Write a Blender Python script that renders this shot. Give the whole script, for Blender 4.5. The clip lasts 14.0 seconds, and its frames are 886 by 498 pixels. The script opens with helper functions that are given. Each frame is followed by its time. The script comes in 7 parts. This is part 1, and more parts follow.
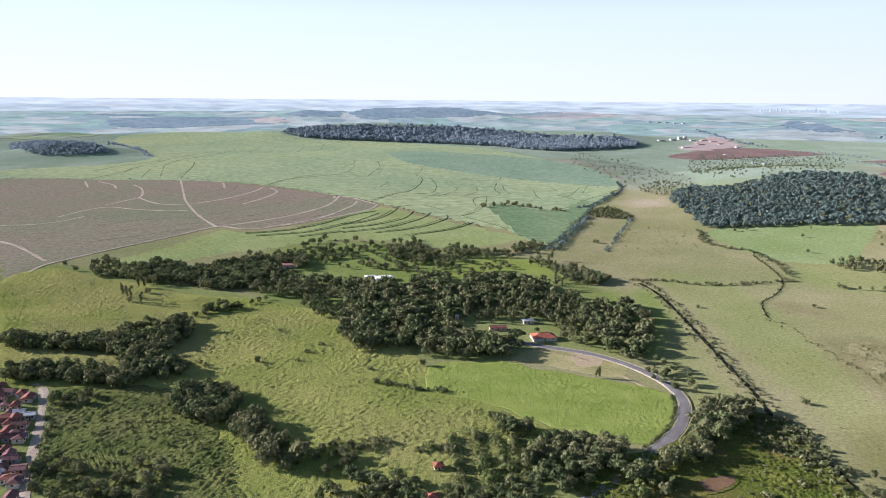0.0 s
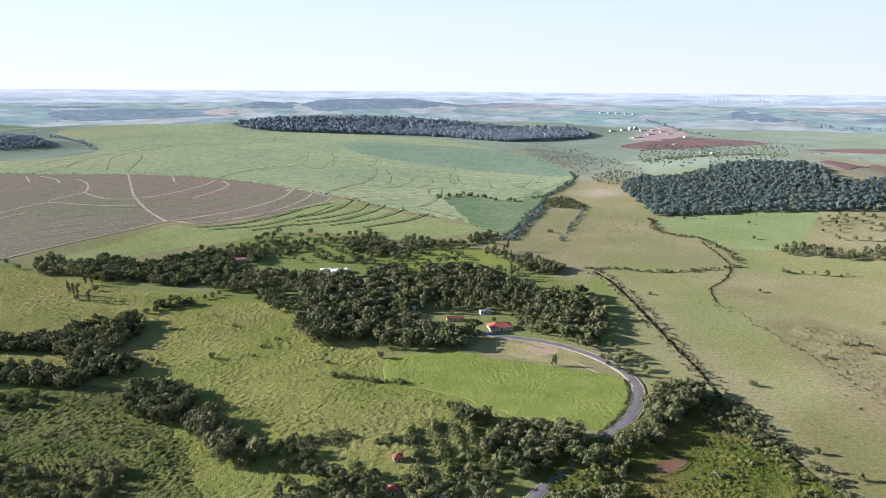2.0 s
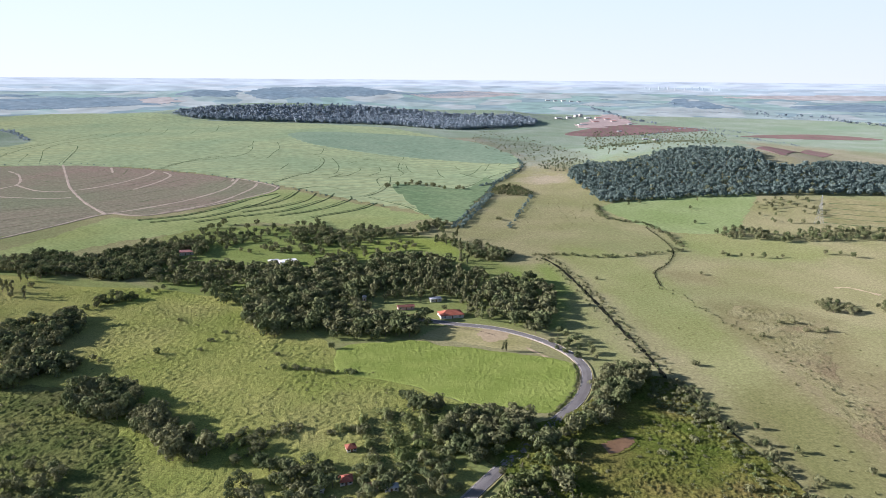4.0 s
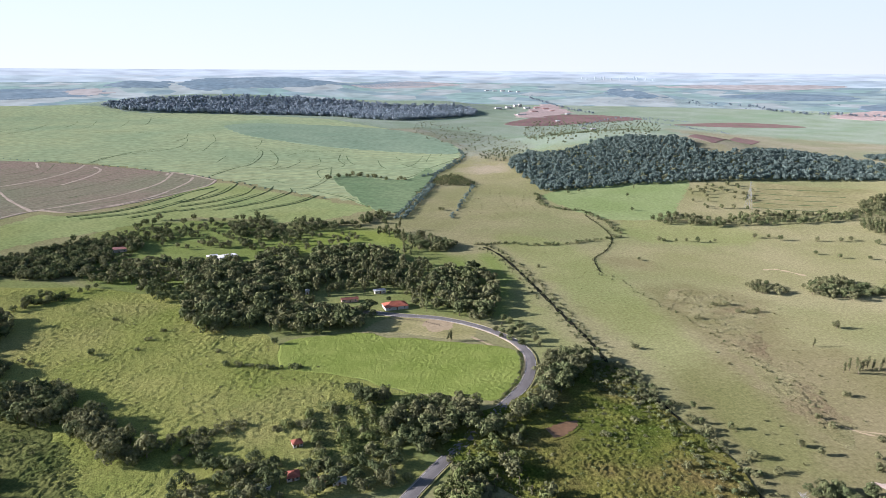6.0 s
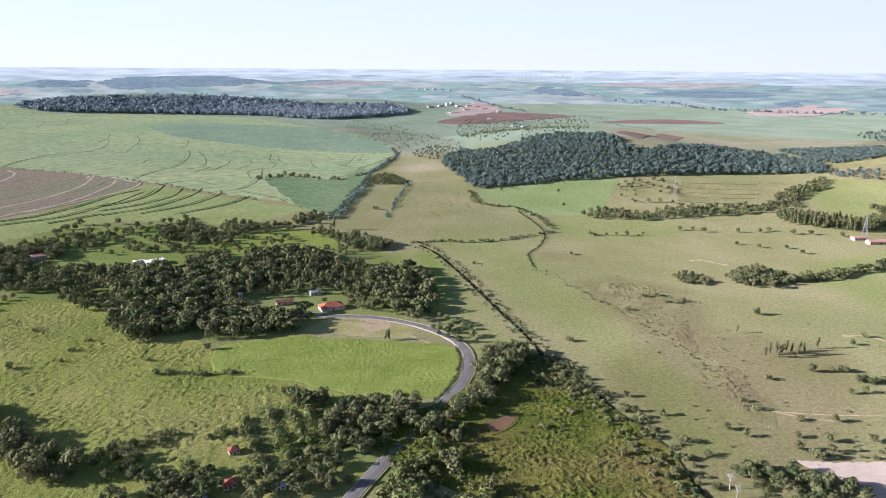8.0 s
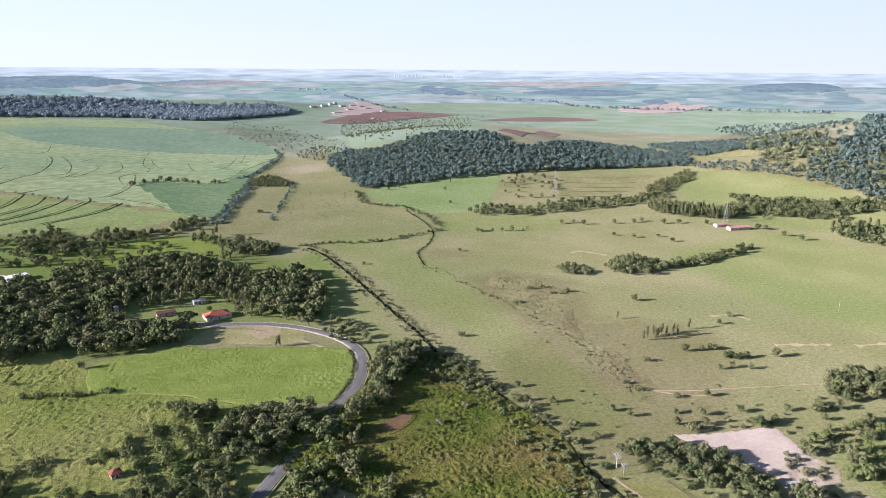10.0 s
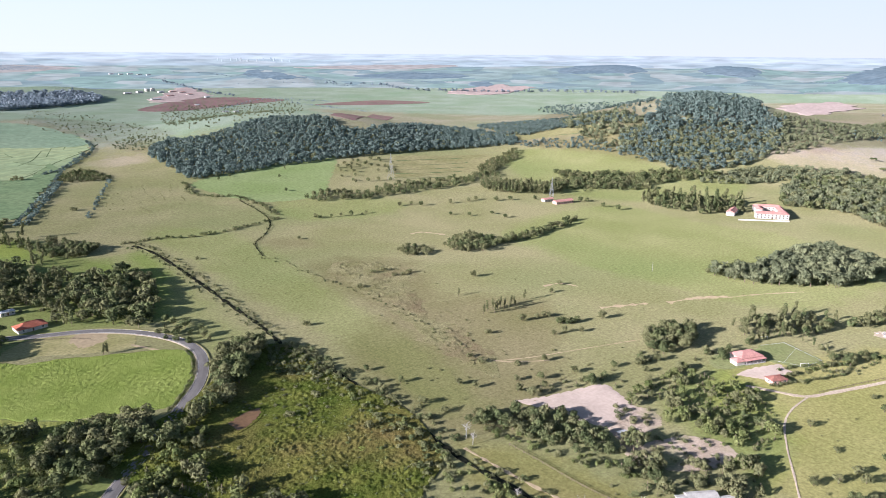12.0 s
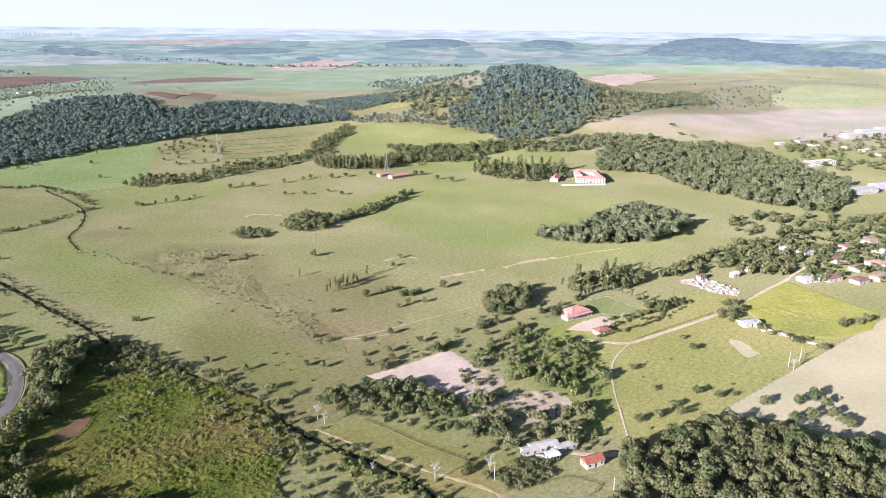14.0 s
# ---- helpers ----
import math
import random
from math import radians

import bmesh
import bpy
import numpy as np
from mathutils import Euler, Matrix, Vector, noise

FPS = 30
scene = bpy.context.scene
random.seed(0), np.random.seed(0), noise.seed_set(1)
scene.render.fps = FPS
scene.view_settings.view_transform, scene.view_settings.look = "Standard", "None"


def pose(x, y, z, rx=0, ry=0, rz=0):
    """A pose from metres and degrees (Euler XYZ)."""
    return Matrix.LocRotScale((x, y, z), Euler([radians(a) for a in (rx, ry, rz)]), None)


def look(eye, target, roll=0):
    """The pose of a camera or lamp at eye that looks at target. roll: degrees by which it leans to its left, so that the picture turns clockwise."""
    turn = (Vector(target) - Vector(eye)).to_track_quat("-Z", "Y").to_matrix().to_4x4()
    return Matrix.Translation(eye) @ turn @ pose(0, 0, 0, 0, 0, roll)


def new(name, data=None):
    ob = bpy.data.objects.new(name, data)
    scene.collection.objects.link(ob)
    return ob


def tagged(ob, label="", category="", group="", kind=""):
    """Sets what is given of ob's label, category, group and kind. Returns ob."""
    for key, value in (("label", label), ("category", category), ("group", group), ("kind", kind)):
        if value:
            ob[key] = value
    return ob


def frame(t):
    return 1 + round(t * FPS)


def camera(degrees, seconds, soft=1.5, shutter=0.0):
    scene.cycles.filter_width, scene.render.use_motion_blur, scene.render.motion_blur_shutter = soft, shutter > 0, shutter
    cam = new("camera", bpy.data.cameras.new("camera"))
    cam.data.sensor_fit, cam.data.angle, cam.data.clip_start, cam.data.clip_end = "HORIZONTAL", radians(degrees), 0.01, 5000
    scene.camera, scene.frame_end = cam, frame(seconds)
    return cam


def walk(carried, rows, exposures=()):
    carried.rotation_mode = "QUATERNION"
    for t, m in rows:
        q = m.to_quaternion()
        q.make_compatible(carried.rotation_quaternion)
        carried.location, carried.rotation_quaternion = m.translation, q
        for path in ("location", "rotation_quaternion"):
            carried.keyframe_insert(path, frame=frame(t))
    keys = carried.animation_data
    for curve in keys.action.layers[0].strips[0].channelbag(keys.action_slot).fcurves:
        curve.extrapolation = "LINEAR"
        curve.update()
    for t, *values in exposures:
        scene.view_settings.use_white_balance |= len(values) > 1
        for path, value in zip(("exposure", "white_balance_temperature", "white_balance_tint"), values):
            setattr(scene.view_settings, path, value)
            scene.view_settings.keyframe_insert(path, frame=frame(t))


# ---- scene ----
cam = camera(64.80, 14.0, soft=0.5)
EYE = 180.0
# seconds, yaw, pitch, roll of a camera that hovers and turns
ROWS = [
    (0, 0.00, -12.30, 0.49),
    (0.5, -0.73, -12.46, 0.57),
    (1, -1.85, -12.59, 0.51),
    (1.5, -2.80, -12.76, 0.49),
    (2, -3.69, -12.97, 0.44),
    (2.5, -4.69, -13.19, 0.42),
    (3, -5.75, -13.41, 0.41),
    (5.5, -11.49, -14.49, 0.46),
    (6, -12.76, -14.60, 0.41),
    (6.5, -14.14, -14.65, 0.43),
    (7, -15.66, -14.67, 0.42),
    (9.5, -24.16, -14.67, 0.46),
    (10, -27.56, -14.66, 0.46),
    (10.5, -30.96, -14.68, 0.43),
    (11, -34.30, -14.72, 0.44),
    (11.5, -37.80, -14.85, 0.45),
    (12, -41.05, -15.85, 0.44),
    (12.5, -44.25, -17.16, 0.49),
    (13, -47.72, -17.74, 0.54),
    (13.5, -51.19, -17.72, 0.52),
    (14, -54.74, -17.69, 0.57),
]
walk(cam, [(t, pose(0, 0, EYE, 90 + pitch, 0, yaw) @ pose(0, 0, 0, 0, 0, roll)) for t, yaw, pitch, roll in ROWS],
     exposures=((0.0, 1.38, 5900, 19), (3.0, 1.35, 5900, 19), (7.0, 1.36, 5900, 19), (10.0, 1.35, 5900, 18), (12.0, 1.36, 5920, 18), (14.0, 1.43, 5980, 18)))

# ---- light ----
SUN_ELEVATION, SUN_AZIMUTH = radians(17.5), radians(-77)
sky_world = bpy.data.worlds.new("sky")
scene.world = sky_world
sky_world.use_nodes = True
wn = sky_world.node_tree.nodes
sky_tex = wn.new("ShaderNodeTexSky")
sky_tex.sky_type = "NISHITA"
sky_tex.sun_disc = False
sky_tex.sun_elevation, sky_tex.sun_rotation = SUN_ELEVATION, SUN_AZIMUTH
sky_tex.air_density, sky_tex.dust_density, sky_tex.ozone_density = 1.0, 0.6, 1.5
# ground haze whitens the lowest few degrees of the sky all round
coord, parts, fade, haze_add = (wn.new("ShaderNode" + k) for k in ("TexCoord", "SeparateXYZ", "MapRange", "Mix"))
fade.interpolation_type = "SMOOTHSTEP"
for slot, value in (("From Min", 0.10), ("From Max", 0.22), ("To Min", 1.0), ("To Max", 0.0)):
    fade.inputs[slot].default_value = value
haze_add.data_type = "RGBA"
# forward scatter: the haze is brighter on the sun's side
glow_map, glow_colour = wn.new("ShaderNodeMapRange"), wn.new("ShaderNodeVectorMath")
for slot, value in (("From Min", -1.0), ("From Max", 1.0), ("To Min", 8.6), ("To Max", 7.1)):
    glow_map.inputs[slot].default_value = value
glow_colour.operation = "SCALE"
pale = wn.new("ShaderNodeMapRange")
rise_mix = wn.new("ShaderNodeMix")
rise_mix.data_type = "RGBA"
rise_mix.inputs[6].default_value, rise_mix.inputs[7].default_value = (0.94, 1.0, 1.06, 1), (0.78, 0.94, 1.04, 1)
pale.inputs["From Min"].default_value, pale.inputs["From Max"].default_value = 0.0, 0.14
wl = sky_world.node_tree.links.new
wl(coord.outputs["Generated"], parts.inputs[0])
wl(parts.outputs["Z"], fade.inputs["Value"])
wl(parts.outputs["X"], glow_map.inputs["Value"])
wl(parts.outputs["Z"], pale.inputs["Value"])
wl(pale.outputs[0], rise_mix.inputs["Factor"])
wl(rise_mix.outputs[2], glow_colour.inputs[0])
wl(glow_map.outputs[0], glow_colour.inputs["Scale"])
wl(glow_colour.outputs[0], haze_add.inputs[7])
wl(fade.outputs[0], haze_add.inputs["Factor"])
wl(sky_tex.outputs[0], haze_add.inputs[6])
wl(haze_add.outputs[2], wn["Background"].inputs[0])
wn["Background"].inputs[1].default_value = 0.05
sun = new("sun", bpy.data.lights.new("sun", "SUN"))
sun.data.energy, sun.data.angle, sun.data.color = 5.0, radians(0.5), (1.0, 0.95, 0.915)
toward = Vector((math.sin(SUN_AZIMUTH) * math.cos(SUN_ELEVATION), math.cos(SUN_AZIMUTH) * math.cos(SUN_ELEVATION), math.sin(SUN_ELEVATION)))
sun.matrix_world = look(toward * 400, (0, 0, 0))


# ---- materials ----
def material(name, low, high, scale=0.05, fine=1.0, bump=0.0, bump_scale=1.0, rough=0.85, island=0.0, thin=0.0, third=None, stripes=None, glow=0.0, metal=0.0, per_object=0.0, mosaic=None, spread_by=0.5):
    """Two or three colours mixed by coarse and fine noise in world metres, with relief; island: spread between single leaves; thin: light let through;
    stripes: (period in metres, angle in degrees, colour, share)."""
    m = bpy.data.materials.new(name)
    m.use_nodes = True
    n, link = m.node_tree.nodes, m.node_tree.links.new
    bsdf = n["Principled BSDF"]
    geo = n.new("ShaderNodeNewGeometry")

    def noise_node(s, detail, src=None):
        t = n.new("ShaderNodeTexNoise")
        t.inputs["Scale"].default_value, t.inputs["Detail"].default_value = s, detail
        link(src or geo.outputs["Position"], t.inputs["Vector"])
        return t.outputs["Fac"]

    def remap(src, a, b):
        r = n.new("ShaderNodeMapRange")
        r.inputs["From Min"].default_value, r.inputs["From Max"].default_value = a, b
        link(src, r.inputs["Value"])
        return r.outputs["Result"]

    def mix(fac, a, b):
        x = n.new("ShaderNodeMix")
        x.data_type = "RGBA"
        if isinstance(fac, float):
            x.inputs["Factor"].default_value = fac
        else:
            link(fac, x.inputs["Factor"])
        for slot, value in ((6, a), (7, b)):
            if isinstance(value, tuple):
                x.inputs[slot].default_value = (*value, 1)
            else:
                link(value, x.inputs[slot])
        return x.outputs[2]

    colour = mix(remap(noise_node(scale, 5), 0.36, 0.64), low, high)
    if third:
        colour = mix(remap(noise_node(scale * 0.37, 4), 0.5, 0.7), colour, third)
    if mosaic:
        size, tones = mosaic
        cells = n.new("ShaderNodeTexVoronoi")
        cells.inputs["Scale"].default_value = 1 / size
        link(geo.outputs["Position"], cells.inputs["Vector"])
        split = n.new("ShaderNodeSeparateColor")
        link(cells.outputs["Color"], split.inputs[0])
        for channel, tone, a in zip(("Red", "Green", "Blue"), tones, (0.55, 0.6, 0.72)):
            colour = mix(remap(split.outputs[channel], a, a + 0.06), colour, tone)
    if stripes:
        period, angle, tone, share = stripes
        rot_node = n.new("ShaderNodeVectorRotate")
        rot_node.rotation_type = "Z_AXIS"
        rot_node.inputs["Angle"].default_value = radians(angle)
        link(geo.outputs["Position"], rot_node.inputs["Vector"])
        wave = n.new("ShaderNodeTexWave")
        wave.inputs["Scale"].default_value, wave.inputs["Distortion"].default_value = 0.314 / period, 7.0
        wave.inputs["Detail"].default_value, wave.inputs["Detail Scale"].default_value = 2.5, 0.5
        link(rot_node.outputs[0], wave.inputs["Vector"])
        part_mix = n.new("ShaderNodeMath")
        part_mix.operation = "MULTIPLY"
        part_mix.inputs[1].default_value = share
        link(remap(wave.outputs["Fac"], 0.35, 0.75), part_mix.inputs[0])
        colour = mix(part_mix.outputs[0], colour, tone)
    vary = n.new("ShaderNodeHueSaturation")
    link(colour, vary.inputs["Color"])
    value = remap(noise_node(fine, 6), 0.25, 0.75)
    spread = n.new("ShaderNodeMath")
    spread.operation = "MULTIPLY_ADD"
    spread.inputs[1].default_value, spread.inputs[2].default_value = spread_by, 1 - spread_by / 2
    link(value, spread.inputs[0])
    result = spread.outputs[0]
    if island or per_object:
        source = geo.outputs["Random Per Island"]
        if per_object:
            source = n.new("ShaderNodeObjectInfo").outputs["Random"]
        one = n.new("ShaderNodeMath")
        one.operation = "MULTIPLY_ADD"
        one.inputs[1].default_value, one.inputs[2].default_value = island or per_object, 1 - 0.5 * (island or per_object)
        link(source, one.inputs[0])
        both = n.new("ShaderNodeMath")
        both.operation = "MULTIPLY"
        link(one.outputs[0], both.inputs[0])
        link(result, both.inputs[1])
        result = both.outputs[0]
    link(result, vary.inputs["Value"])
    colour = vary.outputs[0]
    link(colour, bsdf.inputs["Base Color"])
    bsdf.inputs["Roughness"].default_value = rough
    bsdf.inputs["Metallic"].default_value = metal
    if bump and not island:
        bsdf.inputs["Diffuse Roughness"].default_value = 0.3
    bsdf.inputs["Specular IOR Level"].default_value = 0.0 if rough >= 0.8 or island else 0.25
    if bump:
        b = n.new("ShaderNodeBump")
        b.inputs["Strength"].default_value, b.inputs["Distance"].default_value = 1.0, bump
        link(noise_node(bump_scale, 4), b.inputs["Height"])
        link(b.outputs[0], bsdf.inputs["Normal"])
    # far land emits its own colour in place of haze; strong glow darkens the base
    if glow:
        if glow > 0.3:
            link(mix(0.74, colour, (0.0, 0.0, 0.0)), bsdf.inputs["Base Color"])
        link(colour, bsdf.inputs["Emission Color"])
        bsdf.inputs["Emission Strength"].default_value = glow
    if thin:
        tr = n.new("ShaderNodeBsdfTranslucent")
        link(colour, tr.inputs["Color"])
        ms = n.new("ShaderNodeMixShader")
        ms.inputs[0].default_value = thin
        link(bsdf.outputs[0], ms.inputs[1])
        link(tr.outputs[0], ms.inputs[2])
        link(ms.outputs[0], n["Material Output"].inputs["Surface"])
    return m


def meadow_material():
    """Valley grass whose lushness, dryness and far haze tint follow soft-edged covers stored on the ground sheet."""
    m = material("valley_grass", (0.214, 0.207, 0.092), (0.268, 0.244, 0.126), 0.012, 0.35, 0.1, 1.1, spread_by=0.4, third=(0.198, 0.207, 0.09))
    n, link = m.node_tree.nodes, m.node_tree.links.new
    bsdf = n["Principled BSDF"]
    colour = bsdf.inputs["Base Color"].links[0].from_socket
    # one cover raises blue on far grass: haze put into the colour
    for cover, tone in (("green", (0.212, 0.236, 0.076)), ("lush", (0.246, 0.254, 0.096)), ("sunny", (0.292, 0.272, 0.098)), ("dry", (0.345, 0.30, 0.175)), ("rank", (0.222, 0.20, 0.09)), ("far_haze", (0.272, 0.256, 0.152)), ("upland", (0.248, 0.30, 0.148))):
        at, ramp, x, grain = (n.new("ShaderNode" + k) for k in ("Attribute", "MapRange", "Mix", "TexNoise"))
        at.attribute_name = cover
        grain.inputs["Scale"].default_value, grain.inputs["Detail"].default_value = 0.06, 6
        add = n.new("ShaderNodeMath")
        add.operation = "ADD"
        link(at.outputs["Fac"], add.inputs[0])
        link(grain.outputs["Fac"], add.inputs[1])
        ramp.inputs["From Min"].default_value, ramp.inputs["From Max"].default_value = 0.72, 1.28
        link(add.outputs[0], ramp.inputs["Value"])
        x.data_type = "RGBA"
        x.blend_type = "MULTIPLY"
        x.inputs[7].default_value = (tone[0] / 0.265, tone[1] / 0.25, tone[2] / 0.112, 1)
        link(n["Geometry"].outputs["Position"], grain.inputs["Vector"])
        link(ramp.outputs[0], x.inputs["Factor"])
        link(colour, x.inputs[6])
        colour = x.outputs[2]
    tint = n.new("ShaderNodeMix")
    tint.data_type, tint.blend_type = "RGBA", "MULTIPLY"
    tint.inputs["Factor"].default_value = 0.34
    speck = n.new("ShaderNodeTexNoise")
    speck.inputs["Scale"].default_value, speck.inputs["Detail"].default_value, speck.inputs["Roughness"].default_value = 0.7, 5, 0.62
    link(n["Geometry"].outputs["Position"], speck.inputs["Vector"])
    sharp = n.new("ShaderNodeMapRange")
    for slot, value in (("From Min", 0.3), ("From Max", 0.7), ("To Min", 0.5), ("To Max", 1.5)):
        sharp.inputs[slot].default_value = value
    link(speck.outputs["Fac"], sharp.inputs["Value"])
    link(colour, tint.inputs[6])
    link(sharp.outputs[0], tint.inputs[7])
    link(tint.outputs[2], bsdf.inputs["Base Color"])
    return m


PASTURE = meadow_material()
GRASS_RICH = material("rich_grass", (0.198, 0.225, 0.054), (0.288, 0.284, 0.086), 0.014, 1.1, 0.5, 1.5, third=(0.258, 0.232, 0.092), spread_by=0.8)
# terrace, fresh grass and both cane greens are lightened to carry middle-distance haze
TERRACE_GRASS = material("terrace_grass", (0.225, 0.272, 0.106), (0.285, 0.31, 0.128), 0.012, 0.3, 0.4, 0.4, third=(0.225, 0.25, 0.085), spread_by=0.6)
RANK = material("rank_pasture_grass", (0.185, 0.172, 0.078), (0.252, 0.228, 0.115), 0.05, 0.8, 0.4, 1.1, third=(0.195, 0.152, 0.085), spread_by=0.8)
GRASS_FRESH = material("fresh_grass", (0.185, 0.235, 0.088), (0.23, 0.272, 0.118), 0.01, 0.3, 0.3, 0.5)
CANE_NEAR = material("young_cane", (0.192, 0.24, 0.052), (0.24, 0.282, 0.07), 0.05, 1.6, 0.4, 2.0)
# blue kept high in the cane slopes as a haze tint
CANE_FAR = material("cane", (0.25, 0.312, 0.168), (0.318, 0.355, 0.184), 0.004, 0.08, 0.5, 0.2, third=(0.345, 0.358, 0.175), stripes=(30, 78, (0.232, 0.29, 0.162), 0.35))
CANE_DARK = material("tall_cane", (0.19, 0.258, 0.165), (0.228, 0.292, 0.188), 0.01, 0.1, 0.8, 0.15)
CANE_DEEP = material("dense_cane", (0.14, 0.202, 0.1), (0.182, 0.238, 0.12), 0.015, 0.15, 0.6, 0.3)
# cane seen far off: haze mixed into its pale bluish tones
CANE_HAZY = material("haze_tinted_cane", (0.245, 0.305, 0.22), (0.28, 0.335, 0.24), 0.002, 0.02, 0.8, 0.08, mosaic=(190, ((0.21, 0.28, 0.15), (0.29, 0.33, 0.19), (0.27, 0.31, 0.22))))
PLOUGHED = material("ploughed_soil", (0.262, 0.195, 0.148), (0.205, 0.208, 0.126), 0.0035, 0.25, 0.3, 0.3, third=(0.315, 0.222, 0.175), stripes=(16, 55, (0.185, 0.19, 0.118), 0.35), spread_by=0.6)
FURROW = material("green_furrow", (0.15, 0.158, 0.085), (0.195, 0.19, 0.115), 0.03, 0.4, 0.2, 0.6)
YELLOW = material("yellow_green_crop", (0.255, 0.25, 0.066), (0.30, 0.285, 0.085), 0.04, 0.8, 0.3, 1.0, third=(0.21, 0.21, 0.075))
LAWN = material("mown_lawn", (0.17, 0.19, 0.078), (0.215, 0.22, 0.098), 0.05, 0.6, 0.1, 1.5)
# hill grass dulled for the haze over a far slope
HILLGRASS = material("dull_hill_grass", (0.24, 0.252, 0.142), (0.285, 0.285, 0.168), 0.01, 0.2, 0.2, 0.4)
DRY = material("dry_grass", (0.36, 0.28, 0.17), (0.42, 0.33, 0.21), 0.015, 0.3, 0.2, 0.5)
BARE = material("pale_tan_ground", (0.35, 0.31, 0.20), (0.41, 0.36, 0.24), 0.02, 0.4, 0.03, 1.5, spread_by=0.2)
SCRUB = material("weed_scrub", (0.094, 0.116, 0.034), (0.16, 0.168, 0.054), 0.04, 0.6, 0.5, 0.9, third=(0.135, 0.118, 0.06), spread_by=0.7)
MARSH = material("marsh_grass", (0.07, 0.095, 0.017), (0.145, 0.148, 0.034), 0.05, 0.8, 0.5, 1.2, third=(0.16, 0.125, 0.045), spread_by=0.9)
# red soil greyed a little towards blue for the haze over it
EARTH = material("red_earth", (0.175, 0.112, 0.104), (0.225, 0.14, 0.128), 0.012, 0.3, 0.2, 0.5, stripes=(22, 20, (0.16, 0.145, 0.1), 0.5))
ROSY = material("pale_rosy_soil", (0.34, 0.27, 0.24), (0.38, 0.30, 0.265), 0.01, 0.1, 0.1, 0.5)
DIRT = material("pale_dirt", (0.39, 0.315, 0.235), (0.46, 0.375, 0.285), 0.05, 0.7, 0.05, 2.0)
PINK = material("pinkish_yard_dirt", (0.43, 0.345, 0.28), (0.50, 0.40, 0.33), 0.06, 0.5, 0.02, 2.0, spread_by=0.2)
TURNED = material("turned_brown_soil", (0.33, 0.26, 0.19), (0.44, 0.35, 0.27), 0.12, 0.9, 0.06, 2.0, third=(0.24, 0.23, 0.11))
TERRACED = material("terraced_stubble", (0.20, 0.188, 0.085), (0.25, 0.225, 0.112), 0.02, 0.2, 0.3, 0.4)
ASPHALT = material("asphalt", (0.158, 0.146, 0.134), (0.198, 0.184, 0.17), 0.08, 2.0, 0.02, 6.0, rough=1.0)
GRAVEL = material("gravel_verge", (0.34, 0.29, 0.22), (0.42, 0.36, 0.28), 0.2, 2.0, 0.04, 5.0)
PAINT = material("road_paint", (0.62, 0.60, 0.56), (0.72, 0.70, 0.66), 0.5, 3.0)
MUD = material("muddy_water", (0.15, 0.088, 0.042), (0.178, 0.104, 0.052), 0.1, 0.5, rough=0.5)
# near-black: dark water and the shade of overgrown banks in one colour
DITCH = material("dark_water_and_shade", (0.012, 0.014, 0.010), (0.028, 0.028, 0.018), 0.1, 0.5, rough=0.9)
LEAF = material("leaves", (0.082, 0.102, 0.044), (0.158, 0.172, 0.076), 0.09, 0.4, island=0.32, thin=0.12, rough=0.6)
LEAF_GREY = material("olive_leaves", (0.116, 0.122, 0.056), (0.186, 0.184, 0.09), 0.09, 0.4, island=0.32, thin=0.12, rough=0.6)
LEAF_FRESH = material("fresh_leaves", (0.108, 0.134, 0.046), (0.178, 0.192, 0.074), 0.08, 0.4, island=0.6, thin=0.12, rough=0.6)
# forest leaf colour lifted and blued to stand for haze over the hills
LEAF_FOREST = material("hazed_forest_leaves", (0.108, 0.15, 0.128), (0.155, 0.198, 0.168), 0.05, 0.2, island=0.28, thin=0.2, rough=0.7)
# olive leaves made paler to carry the haze over farther trees
LEAF_SILVER = material("pale_forest_leaves", (0.132, 0.148, 0.084), (0.192, 0.202, 0.11), 0.05, 0.2, island=0.32, thin=0.12, rough=0.7)
# blue-grey of the distant haze is painted into these leaves
LEAF_FAR = material("haze_tinted_leaves", (0.205, 0.25, 0.275), (0.265, 0.31, 0.33), 0.02, 0.1, island=0.3, thin=0.3, rough=0.8)
TUFT = material("tussock_grass", (0.17, 0.17, 0.075), (0.25, 0.235, 0.11), 0.09, 0.4, island=0.4, thin=0.3, rough=0.8)
# dark green that stands for the shade in gaps of the cane
CONTOUR_DARK = material("grassy_bank", (0.075, 0.11, 0.05), (0.11, 0.145, 0.065), 0.05, 0.5, 0.3, 0.8)
BARK = material("bark", (0.12, 0.09, 0.065), (0.19, 0.15, 0.11), 0.8, 4.0, 0.03, 6.0)
TILE_RED = material("red_roof_tiles", (0.29, 0.105, 0.07), (0.36, 0.135, 0.095), 0.4, 2.0, 0.05, 4.0, per_object=0.3)
TILE_BRIGHT = material("bright_roof_tiles", (0.40, 0.135, 0.085), (0.48, 0.17, 0.11), 0.4, 2.0, 0.05, 4.0)
TILE_DUSTY = material("dusty_roof_tiles", (0.26, 0.17, 0.14), (0.34, 0.23, 0.19), 0.4, 2.0, 0.05, 4.0, per_object=0.3)
TILE_PINK = material("pink_roof_tiles", (0.40, 0.20, 0.17), (0.47, 0.25, 0.21), 0.3, 2.0, 0.05, 4.0, per_object=0.25)
TILE_BROWN = material("weathered_roof_tiles", (0.20, 0.09, 0.07), (0.28, 0.13, 0.10), 0.4, 2.0, 0.05, 4.0, per_object=0.4)
TILE_AGED = material("aged_grey_roof_tiles", (0.15, 0.085, 0.075), (0.22, 0.13, 0.115), 0.4, 2.0, 0.05, 4.0, per_object=0.5)
